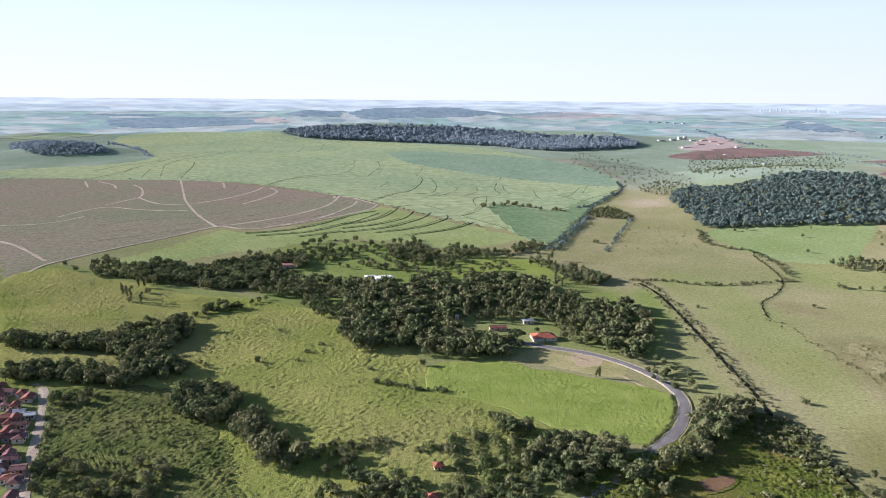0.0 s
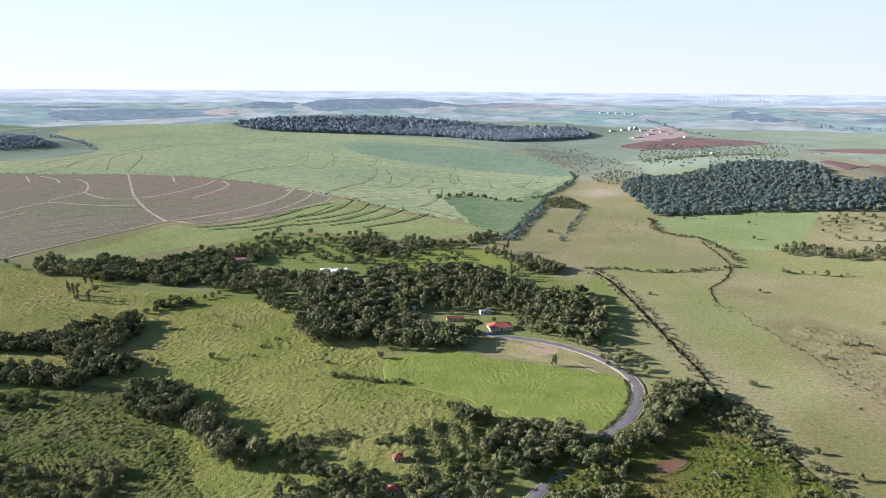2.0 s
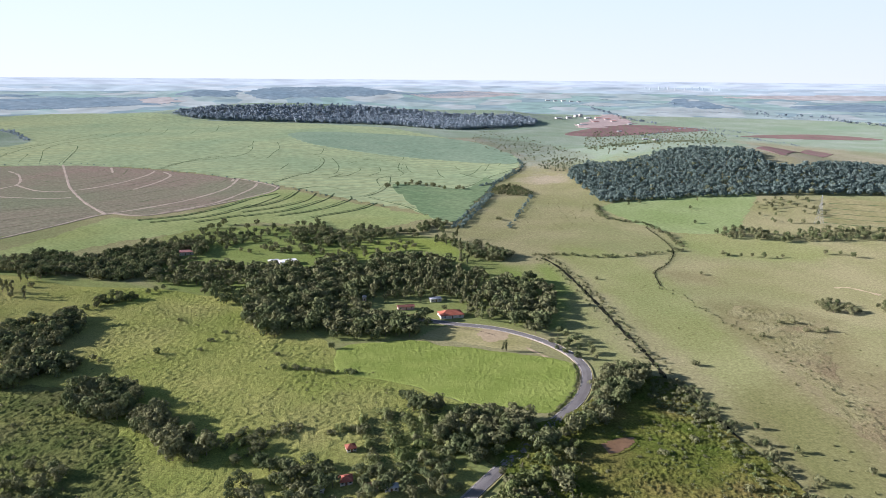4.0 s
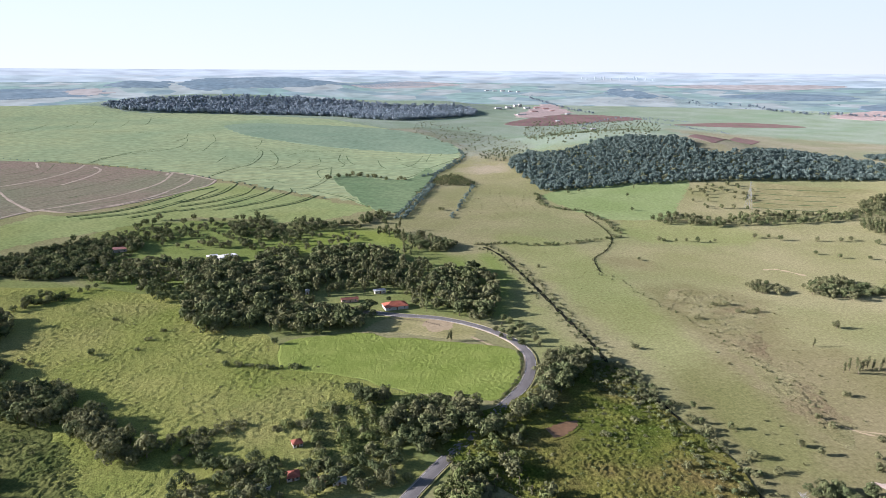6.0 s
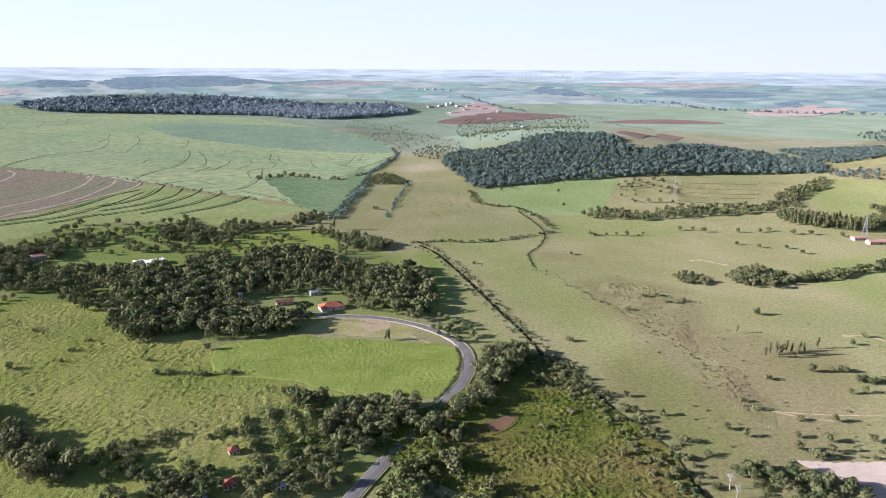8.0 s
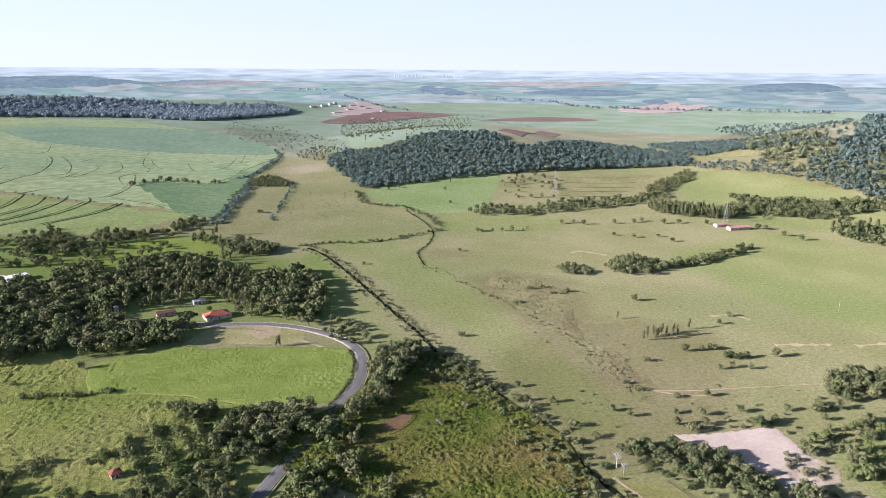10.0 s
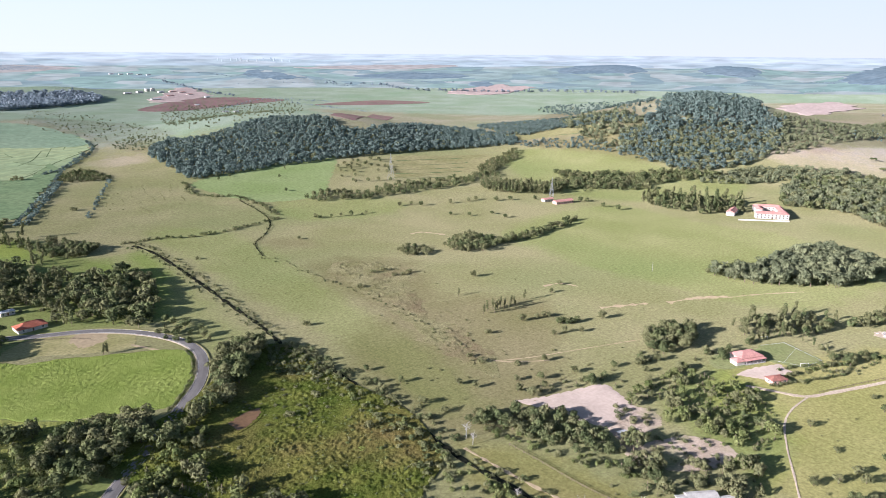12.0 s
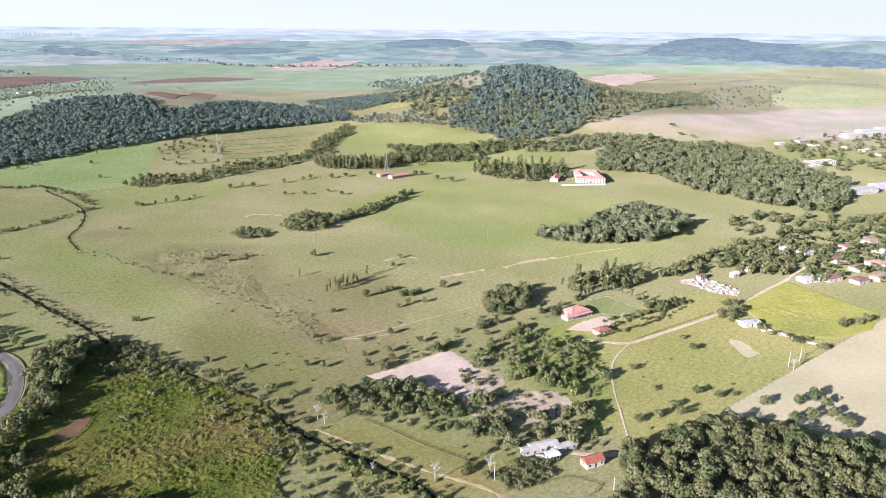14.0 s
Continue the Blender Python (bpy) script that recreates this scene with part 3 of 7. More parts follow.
patch("weedy_plot", [(-240, 405), (-170.5, 408.3), (-147.9, 375.1), (-125.3, 355.7), (-108.2, 329.6), (-90.7, 274.9), (-168.3, 273.8), (-203.5, 328.0), (-228.2, 381.0)], 1.0, SCRUB, "overgrown dark green weedy plot", lift=0.35, rough=0.32, fray=2.5)
patch("marsh", [(63.7, 313.9), (115.8, 337.9), (164.4, 375.4), (193.1, 373.3), (195.6, 306.5), (200.5, 257.5), (186.4, 213.7), (162.1, 197.8), (142.9, 182.7), (76.2, 274.2)], 0.9, MARSH, "boggy rough marsh grass in green and ochre", lift=0.55, rough=0.24)
patch("yellow_crop", [(477, 92), (552, 74), (521, 10), (487, 12), (457, 29), (447, 59)], 1.6, YELLOW, "yellow-green weedy crop plot", lift=0.4, rough=0.13, soft=False)
patch("dirt_yard", [(250.1, 229.6), (268.6, 221.1), (302, 212), (305, 208), (295.1, 181.9), (287.2, 179.4), (273.4, 180.4), (265.5, 181.1), (260.8, 191.4), (262, 206.1), (255.8, 214.6)], 1.6, PINK, "bare flat pinkish dirt yard", lift=0.3, soft=False)
patch("cleared_plot", [(250.4, 155.8), (267.6, 159.1), (278.8, 155.2), (290.2, 151.6), (297.1, 132.3), (292.8, 125.9), (277.2, 126.3), (263, 133.5), (251.8, 145.5)], 1.2, TURNED, "cleared brown dirt plot with weedy rows", lift=0.12, rough=0.1, fray=1.0)
patch("cleared_plot", [(289.3, 195.3), (296.4, 183.5), (299.5, 175.9), (291.9, 165.6), (274, 161.7), (253.1, 157.2), (260.8, 170.2), (268.5, 181)], 1.2, TURNED, "dry scrubby brown soil beside a yard", lift=0.1, rough=0.12, fray=1.5)
patch("shore", [(121.0, 302.8), (130.1, 308.5), (144.4, 311.0), (141.4, 300.5), (128.2, 293.0), (123.3, 292.2)], 1.5, MARSH, "brown muddy shore round the pond", lift=0.82, category="shore")
patch("pond", [(122.9, 303.4), (129.7, 306.7), (143.0, 309.4), (140.6, 301.6), (128.9, 295.2), (124.2, 294.0)], 1.5, MUD, "small reddish-brown muddy pond", lift=0.92, category="pond", fray=1.0)

# roads and tracks
for line in ([(26.2, 345.4), (27.6, 331.6), (29.5, 313.6)], [(34.5, 348.6), (35.8, 330.9), (37.6, 312.9)], [(49.5, 348.7), (50.3, 332), (50.9, 316.2)], [(9, 352.1), (9.2, 331.3), (10.3, 313.6)]):
    strip("orchard_alley", line, 3.0, GRASS_RICH, "light mown grass alley between orchard rows", lift=0.62, step=3, uneven=0.4)
MAIN_ROAD = [(21.5, 229.3), (39.6, 254.2), (60.5, 279.3), (80.7, 301.4), (107.9, 330.4), (130.2, 355.7), (143.0, 380.7), (147.7, 403.0), (143, 428), (128, 454), (105, 475), (74, 489), (50, 503)]
road = tagged(strip("road", MAIN_ROAD, 6.6, ASPHALT, "grey asphalt country road curving round the crop", lift=0.5, step=3, category="road"))
strip("verge", MAIN_ROAD, 0.5, GRAVEL, "", lift=0.46, step=3, shift=3.5, parent=road)
strip("verge", MAIN_ROAD, 0.8, STRAW, "", lift=0.46, step=3, shift=-3.8, parent=road)
strip("edge_line", MAIN_ROAD, 0.1, PAINT, "", lift=0.54, step=3, shift=2.9, parent=road)
strip("edge_line", MAIN_ROAD, 0.1, PAINT, "", lift=0.54, step=3, shift=-2.9, parent=road)
patch("forecourt", [(69, 484), (106, 480), (120, 470), (127, 453), (118.6, 432.6), (97.3, 437.9), (69, 454), (46, 459)], 2, STRAW, "dry worn grass forecourt beside the road", lift=0.15)
patch("forecourt", [(92, 473), (109, 476), (117, 465), (107, 450), (92, 448)], 1.5, DRY, "bare pale dirt turning place", lift=0.17, fray=1.6)
for line in (
    [(-535, 1417), (-461, 1232), (-429, 1155), (-367, 1033), (-311, 944)], [(-109, 1148), (-117, 1100), (-157, 1038), (-198, 987), (-244, 943), (-272, 933), (-312, 948), (-351, 878), (-390, 806), (-418, 745), (-426, 724), (-425, 695)],
    [(-546, 842), (-511, 817), (-474, 782), (-435, 742)], [(-524, 1187), (-534, 1230), (-567, 1303), (-601, 1347)], [(-524, 1193), (-469, 1136), (-421, 1133), (-374, 1192), (-347, 1274), (-345, 1329)],
    [(-312, 948), (-271, 987), (-227, 1044), (-190, 1133), (-184, 1232)], [(-245, 947), (-187, 1014), (-151, 1124), (-147, 1180)], [(-548, 1117), (-528, 1187)],
    [(-568, 1011), (-542, 1096), (-483, 1082), (-425, 1069), (-400, 1075)], [(-719, 1395), (-674, 1317)], [(-691, 1394), (-640, 1347), (-615, 1303)], [(-434, 1371), (-411, 1306)],
    [(-325, 1309), (-305, 1270), (-310, 1206), (-330, 1137)], [(-191, 1201), (-186, 1231), (-140, 1186), (-113, 1148)], [(-610, 944), (-569, 954), (-544, 980), (-530, 1017)],
):
    strip("track", line, 4.2, DIRT, "pale reddish dirt farm track across ploughed soil", lift=0.5, step=8, uneven=0.35)
for line, w in (
    ([(363.4, 157.1), (368.6, 144.8), (375.8, 129.8), (392.5, 121.9), (416.5, 112.3), (449, 100), (481, 90), (527, 81), (551, 75), (599, 67), (723, 39), (792, 27)], 2.8),
    ([(377.7, 128.5), (356.3, 128.3), (337.8, 124.1), (315.1, 112.8), (296.0, 101.5), (280.9, 92.8), (269.3, 85.6)], 1.0), ([(251.4, 110.1), (257.9, 96.8), (269.3, 85.6)], 2.6),
    ([(-260, 414), (-250, 408), (-239, 389), (-222, 355), (-204, 315), (-191.4, 289.4), (-185.3, 275.6)], 5.0),
):
    strip("track", line, w, DIRT, "pale sandy dirt lane through grass", lift=0.14, step=5, uneven=0.3)
for line, w in (
    ([(199.1, 212.2), (200.9, 179.0), (204.1, 150.2), (208.6, 124.8), (206.0, 107.5)], 1.6), ([(270.3, 275.4), (298.3, 261.1), (335.6, 247.4), (382.6, 230.4)], 0.8), ([(402, 286), (415, 280), (437, 269)], 4.0),
    ([(450, 260), (473, 253), (498, 238)], 4.0), ([(496, 237), (525, 223), (554, 205)], 1.5), ([(407, 345), (423, 341), (428, 327)], 2.5),
    ([(427, 541), (441, 540), (453, 517)], 3.5), ([(117, 440), (131.6, 412.9), (139.0, 407.9)], 1.5),
    ([(112.6, 265.4), (129.2, 273.2), (139.6, 277.4)], 1.8), ([(270.5, 289.0), (281.8, 267.0), (304.3, 250.3)], 1.2),
):
    strip("footpath", line, w, DRY, "worn pale sandy path in dry grass", lift=0.06, step=3, uneven=0.9)

for line in (
    [(-324, 998), (-276, 1051), (-232, 1122), (-208, 1185), (-201, 1230)],
    [(-362, 1034), (-311, 1091), (-267, 1160), (-240, 1232)],
    [(-375, 1066), (-330, 1132), (-293, 1194), (-268, 1251)],
    [(-393, 1100), (-350, 1169), (-321, 1236), (-312, 1297)],
    [(-308, 976), (-259, 1015), (-206, 1071), (-172, 1124), (-160, 1172)],
    [(-282, 959), (-224, 1000), (-171, 1060), (-140, 1118)],
    [(-426, 1174), (-400, 1217), (-390, 1276), (-398, 1348)],
    [(-615, 1232), (-585, 1266), (-574, 1302)],
    [(-583, 1148), (-573, 1217), (-550, 1239)],
    [(-542, 1063), (-515, 1108), (-458, 1109), (-414, 1102)],
    [(-510, 997), (-470, 1041), (-421, 1055), (-380, 1053)],
    [(-481, 938), (-452, 981), (-396, 1010), (-356, 1016)],
    [(-453, 894), (-414, 926), (-371, 961), (-336, 978)],
    [(-435, 843), (-400, 878), (-361, 916), (-336, 943)],
    [(-534, 1255), (-484, 1222), (-456, 1209)],
    [(-556, 1314), (-508, 1284), (-484, 1276)],
    [(-463, 1293), (-442, 1318), (-439, 1358)],
    [(-446, 1243), (-413, 1290), (-419, 1350)],
):
    strip("furrow", line, 2.2, FURROW, "weedy green furrow following the contour", lift=0.44, step=8, uneven=0.9, category="furrow")

# raised dark strips between the cane terraces, standing for shaded gaps
for line in (
    [(24, 1042), (52, 1090), (69, 1153), (77, 1230)],
    [(160, 1094), (204, 1134), (254, 1216), (321, 1302), (360, 1369)],
    [(126, 1113), (168, 1084), (214, 1089), (262, 1182)],
    [(-120, 1187), (-91, 1252), (-63, 1296), (-47, 1380), (-45, 1457), (-58, 1508)],
    [(-142, 971), (-114, 995), (-89, 1038), (-76, 1095), (-75, 1120)],
    [(-138, 943), (-96, 973), (-59, 1023), (-47, 1084)],
    [(-134, 916), (-78, 952), (-34, 1022), (-19, 1082)],
    [(-90, 914), (-33, 957), (3, 1020), (5, 1057)],
    [(-46, 900), (14, 947), (43, 996)],
    [(-260, 902), (-209, 928), (-167, 985), (-136, 1049), (-106, 1086)],
    [(-242, 888), (-178, 919), (-129, 995), (-100, 1066)],
    [(-186, 884), (-135, 924)],
    [(32, 1042), (78, 972), (103, 903)],
    [(-544, 1441), (-570, 1554), (-594, 1657), (-621, 1743)],
    [(119, 1047), (114, 970), (117, 929), (105, 906)],
    [(155, 1025), (138, 948), (121, 902)],
    [(107, 1405), (98, 1330), (104, 1275), (95, 1249)],
):
    strip("grassy_bank", line, 1.6, CONTOUR_DARK, "dark raised strip for a shaded gap between cane terraces", lift=0.6, step=7, uneven=0.9, category="bank")
    strip("grassy_bank", line[:-1] if len(line) > 3 else line, 0.8, CONTOUR_DARK, "thin dark strip for a shaded gap between cane terraces", lift=0.4, step=7, uneven=0.9, category="bank", shift=6.5)
# thinner dark strips in place of shaded gaps within the cane
for line in (
    [(-595, 1463), (-636, 1582), (-666, 1668), (-679, 1753)],
    [(-679, 1753), (-676, 1833), (-638, 1973), (-645, 2177)],
    [(-635, 1467), (-670, 1596)],
    [(-694, 1499), (-729, 1645)],
    [(-786, 1564), (-773, 1662), (-744, 1738), (-730, 1800)],
    [(-728, 1446), (-713, 1554), (-720, 1710), (-706, 1899), (-686, 2076)],
    [(-340, 1352), (-332, 1409), (-297, 1454), (-258, 1484), (-218, 1536), (-210, 1612), (-214, 1678)],
    [(-338, 1366), (-301, 1470), (-252, 1519)],
    [(-205, 1526), (-165, 1482), (-156, 1572), (-151, 1654), (-168, 1778)],
    [(-573, 2061), (-580, 2194), (-597, 2287)],
    [(-514, 2012), (-517, 2120), (-544, 2285)],
    [(-429, 2043), (-452, 2282)],
    [(-385, 2060), (-382, 2179), (-414, 2422)],
    [(-403, 2355), (-369, 2493), (-357, 2552)],
    [(-104, 1872), (-88, 2028)],
    [(-74, 1526), (-54, 1554), (-50, 1646)],
    [(-45, 1892), (-32, 2031)],
    [(-28, 1783), (-15, 1912)],
    [(0, 1731), (17, 1787), (8, 1932)],
    [(43, 1789), (62, 1938), (73, 2041)],
    [(-52, 1263), (-22, 1276), (-14, 1344), (-18, 1402), (-30, 1483)],
    [(-31, 1232), (-6, 1276)],
    [(-21, 1244), (-1, 1250), (26, 1316), (21, 1344)],
    [(5, 1403), (22, 1434)],
    [(34, 1459), (104, 1445), (122, 1489), (117, 1534)],
    [(39, 1250), (62, 1295), (63, 1366)],
    [(54, 1143), (53, 1212), (80, 1249)],
    [(117, 1389), (116, 1316), (123, 1274)],
    [(172, 1329), (168, 1260), (173, 1214)],
    [(181, 1806), (187, 1725), (182, 1642)],
    [(155, 1760), (159, 1673)],
    [(132, 1829), (129, 1670)],
    [(251, 1404), (269, 1465)],
    [(257, 1285), (291, 1398)],
    [(204, 1224), (233, 1267), (266, 1360)],
    [(299, 1353), (324, 1427)],
    [(211, 1366), (214, 1312)],
    [(207, 1270), (224, 1222), (253, 1185)],
    [(-228, 1808), (-221, 1701), (-235, 1656)],
    [(-312, 1813), (-382, 1883), (-452, 1875)],
    [(-112, 1402), (-123, 1330)],
    [(-82, 1120), (-38, 1146), (-1, 1102)],
):
    strip("grassy_bank", line, 1.2, CONTOUR_DARK, "dark raised strip for a shaded gap in the cane", lift=0.55, step=9, uneven=0.7, category="bank")

for line in ([(678, 894), (727, 881), (791, 860)], [(658, 871), (709, 847), (772, 828)], [(638, 847), (687, 822), (746, 802)], [(619, 823), (660, 802), (717, 781)], [(601, 798), (636, 774), (681, 757)], [(1005, 969), (1049, 884), (1075, 782)], [(972, 931), (1005, 875), (1041, 795)]):
    strip("grassy_bank", line, 2.2, CONTOUR_DARK, "low dark contour bank in a paddock", lift=0.4, step=8, uneven=0.5, category="bank")
patch("terraced_paddock", [(980, 960), (1080, 940), (1090, 793), (1062, 772), (1020, 833), (963, 908)], 6, TERRACED, "pale terraced paddock behind a forest", lift=0.5)

strip("trench", [(364, 801), (355, 726), (342, 679), (315, 636), (289, 607), (275, 564)], 0.9, DITCH, "narrow overgrown dark drainage trench in pasture", lift=0.25, step=4, uneven=0.6, category="ditch")

# water
STREAM = [(196, 672), (203, 633), (202, 552), (198, 466), (196, 410), (190.7, 361.9)] + [(193.5, 339.7), (197.0, 313.4), (193.9, 271.3), (194.8, 242.5), (192.1, 205.2), (194.2, 173.2), (193.6, 154.1), (190.3, 129.0)]
strip("stream", STREAM, 3.0, DITCH, "narrow dark stream between scrub banks", lift=0.25, step=4, category="stream", uneven=0.6)
patch("puddle", [(158.8, 246.1), (161.9, 245.5), (163.5, 241.9), (160.7, 239.8), (158.0, 242.6)], 1.0, GRASS_RICH, "small bright green boggy hollow", lift=0.7, category="hollow")
patch("puddle", [(137.9, 229.5), (141.5, 228.5), (142.2, 224.9), (139.8, 224.5)], 1.0, GRASS_RICH, "small bright green boggy hollow", lift=0.7, category="hollow")

# the far country: haze is painted into the patches as pale, bluish or glowing colour
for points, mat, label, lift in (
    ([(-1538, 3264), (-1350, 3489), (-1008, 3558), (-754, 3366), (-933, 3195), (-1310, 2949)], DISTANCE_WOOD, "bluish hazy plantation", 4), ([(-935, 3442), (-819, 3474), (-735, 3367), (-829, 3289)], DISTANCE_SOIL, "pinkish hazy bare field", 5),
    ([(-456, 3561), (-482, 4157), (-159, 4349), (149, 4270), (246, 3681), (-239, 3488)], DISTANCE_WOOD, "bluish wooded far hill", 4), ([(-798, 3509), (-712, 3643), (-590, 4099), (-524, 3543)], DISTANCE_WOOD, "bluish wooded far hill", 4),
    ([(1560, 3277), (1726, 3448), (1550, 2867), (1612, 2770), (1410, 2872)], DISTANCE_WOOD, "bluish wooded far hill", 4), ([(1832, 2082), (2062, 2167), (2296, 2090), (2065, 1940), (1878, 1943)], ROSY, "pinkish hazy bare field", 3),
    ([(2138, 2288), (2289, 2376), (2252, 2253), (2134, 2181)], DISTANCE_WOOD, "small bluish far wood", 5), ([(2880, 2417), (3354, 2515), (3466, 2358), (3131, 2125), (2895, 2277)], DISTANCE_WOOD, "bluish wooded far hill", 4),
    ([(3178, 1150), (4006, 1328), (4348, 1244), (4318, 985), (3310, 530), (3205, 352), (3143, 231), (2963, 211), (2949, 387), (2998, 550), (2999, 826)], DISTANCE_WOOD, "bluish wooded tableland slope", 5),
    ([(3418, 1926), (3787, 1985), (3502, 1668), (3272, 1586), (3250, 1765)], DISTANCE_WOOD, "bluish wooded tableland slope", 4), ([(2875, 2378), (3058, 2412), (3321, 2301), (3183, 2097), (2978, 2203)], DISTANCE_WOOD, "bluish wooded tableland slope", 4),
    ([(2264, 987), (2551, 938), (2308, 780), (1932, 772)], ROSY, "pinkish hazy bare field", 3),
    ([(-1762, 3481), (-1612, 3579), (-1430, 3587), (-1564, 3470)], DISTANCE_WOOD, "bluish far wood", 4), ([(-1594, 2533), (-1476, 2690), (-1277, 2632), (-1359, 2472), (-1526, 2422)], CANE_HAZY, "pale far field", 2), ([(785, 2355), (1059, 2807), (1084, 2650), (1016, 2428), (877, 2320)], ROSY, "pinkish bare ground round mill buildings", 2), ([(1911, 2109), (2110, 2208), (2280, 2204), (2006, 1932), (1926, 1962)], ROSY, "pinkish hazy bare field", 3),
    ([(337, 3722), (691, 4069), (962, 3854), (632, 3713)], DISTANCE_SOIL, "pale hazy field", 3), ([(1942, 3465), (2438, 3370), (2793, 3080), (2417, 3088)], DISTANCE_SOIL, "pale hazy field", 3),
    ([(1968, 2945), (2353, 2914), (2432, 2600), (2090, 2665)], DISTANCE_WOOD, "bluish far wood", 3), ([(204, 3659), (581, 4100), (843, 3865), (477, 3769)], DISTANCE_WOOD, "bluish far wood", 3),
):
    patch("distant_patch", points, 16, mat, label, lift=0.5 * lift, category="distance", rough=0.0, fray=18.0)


# ---- trees ----
def leaf_cloud(rng, lobes, count, size):
    """Many small leaf sprays on the skins of a few lobes: count x 3 x 3 corners."""
    c, r = np.array([q[:3] for q in lobes]), np.array([q[3:] for q in lobes])
    k = rng.choice(len(lobes), count, p=(r ** 2).sum(1) / (r ** 2).sum())
    d = rng.standard_normal((count, 3))
    d[:, 2] += 0.25
    d /= np.linalg.norm(d, axis=1)[:, None]
    mid = c[k] + r[k] * d * rng.uniform(0.8, 1.07, (count, 1))
    nrm = d * 1.5 + 0.3 * rng.standard_normal((count, 3))
    nrm /= np.linalg.norm(nrm, axis=1)[:, None]
    a = np.cross(nrm, rng.standard_normal((count, 3)))
    a /= np.linalg.norm(a, axis=1)[:, None]
    b = np.cross(nrm, a)
    s = size * rng.uniform(0.55, 1.2, (count, 1)) / 2
    return np.stack([mid - a * s, mid + a * s * 0.8 - b * s * 0.8, mid + b * s * 1.1], 1)


def crown(rng, shape, count, size):
    """Leaf sprays of one tree about its foot: round, tall or low."""
    lobes = []
    if shape == "round":
        lean = rng.uniform(-0.7, 0.7, 2)
        lobes.append((0.5 * lean[0], 0.5 * lean[1], 3.9, 2.9, 2.8, 2.5))
        for k in range(15):
            ang, up = 2.4 * k + rng.uniform(-0.4, 0.4), rng.uniform(-0.9, 1.0)
            out, q = math.sqrt(max(0.05, 1 - up * up)) * rng.uniform(2.0, 3.3), rng.uniform(0.75, 1.6)
            lobes.append((lean[0] + out * math.cos(ang), lean[1] + out * math.sin(ang), 4.0 + 2.4 * up + rng.uniform(-0.3, 0.5), q, q, q * 0.8))
    elif shape == "tall":
        for h in np.linspace(4, 12.5, 7):
            ang, q = rng.uniform(0, 6.28), rng.uniform(0.9, 1.5)
            lobes.append((0.9 * math.cos(ang), 0.9 * math.sin(ang), h, q, q, q * 1.2))
    elif shape == "flat":
        for _ in range(9):
            ang, rad, q = rng.uniform(0, 6.28), rng.uniform(0.5, 3.8), rng.uniform(1.2, 2.0)
            lobes.append((rad * math.cos(ang), rad * math.sin(ang), rng.uniform(4.4, 5.6) - 0.2 * rad, q, q, q * 0.6))
    else:
        for _ in range(5):
            ang, rad, q = rng.uniform(0, 6.28), rng.uniform(0.2, 1.2), rng.uniform(0.7, 1.2)
            lobes.append((rad * math.cos(ang), rad * math.sin(ang), rng.uniform(0.6, 1.5), q, q, q * 0.9))
    return leaf_cloud(rng, lobes, count, size)


def stem(h, radius, limbs, rng):
    """Tapered six-sided trunk with limbs: vertices and faces."""
    verts, faces = [], []

    def rod(p, q, r0, r1):
        axis = (q - p).normalized()
        u = axis.cross(Vector((0.3, 1, 0.2))).normalized()
        w = axis.cross(u)
        base = len(verts)
        for c, r in ((p, r0), (q, r1)):
            verts.extend(tuple(c + (u * math.cos(k * 1.0472) + w * math.sin(k * 1.0472)) * r) for k in range(6))
        faces.extend((base + k, base + (k + 1) % 6, base + 6 + (k + 1) % 6, base + 6 + k) for k in range(6))

    top = Vector((rng.uniform(-0.3, 0.3), rng.uniform(-0.3, 0.3), h))
    rod(Vector((0, 0, -0.5)), top * 0.6, radius, radius * 0.7)
    rod(top * 0.6, top, radius * 0.7, radius * 0.3)
    for k in range(limbs):
        ang = 6.28 * k / limbs + rng.uniform(-0.5, 0.5)
        p = top * rng.uniform(0.45, 0.75)
        rod(p, p + Vector((math.cos(ang) * 0.32 * h, math.sin(ang) * 0.32 * h, 0.28 * h)), radius * 0.45, radius * 0.15)
    return verts, faces


def as_faces(quads):
    return quads.reshape(-1, 3), np.arange(quads.shape[0] * 3).reshape(-1, 3)


SHAPES = {}
for shape in ("round", "tall", "flat", "bush"):
    for detail, count, size in (("close", 820, 0.8), ("near", 540, 0.98), ("mid", 215, 1.52), ("far", 98, 2.2), ("tiny", 36, 3.4)):
        if shape == "bush":
            count, size = count // 3, size * 0.6
        SHAPES[shape, detail] = [crown(np.random.default_rng(10 * k + len(shape)), shape, count, size) for k in range(5)]

TREE_KINDS = {}
for kind_name, shape, mat, trunk_h in (("round", "round", LEAF, 5.0), ("grey", "round", LEAF_GREY, 5.0), ("fresh", "round", LEAF_FRESH, 5.0), ("tall", "tall", LEAF_GREY, 11.0), ("flat", "flat", LEAF, 4.8), ("bush", "bush", LEAF, 1.0), ("shrub", "bush", LEAF_GREY, 1.0)):
    for k in range(5):
        rng = np.random.default_rng(k + 50)
        v, f = stem(trunk_h, 0.28 if shape != "bush" else 0.08, 4, rng)
        TREE_KINDS[kind_name, k] = (flat_mesh("crown", *as_faces(SHAPES[shape, "near"][k]), mat), flat_mesh("trunk", v, f, BARK, True))

tree_rng = np.random.default_rng(5)
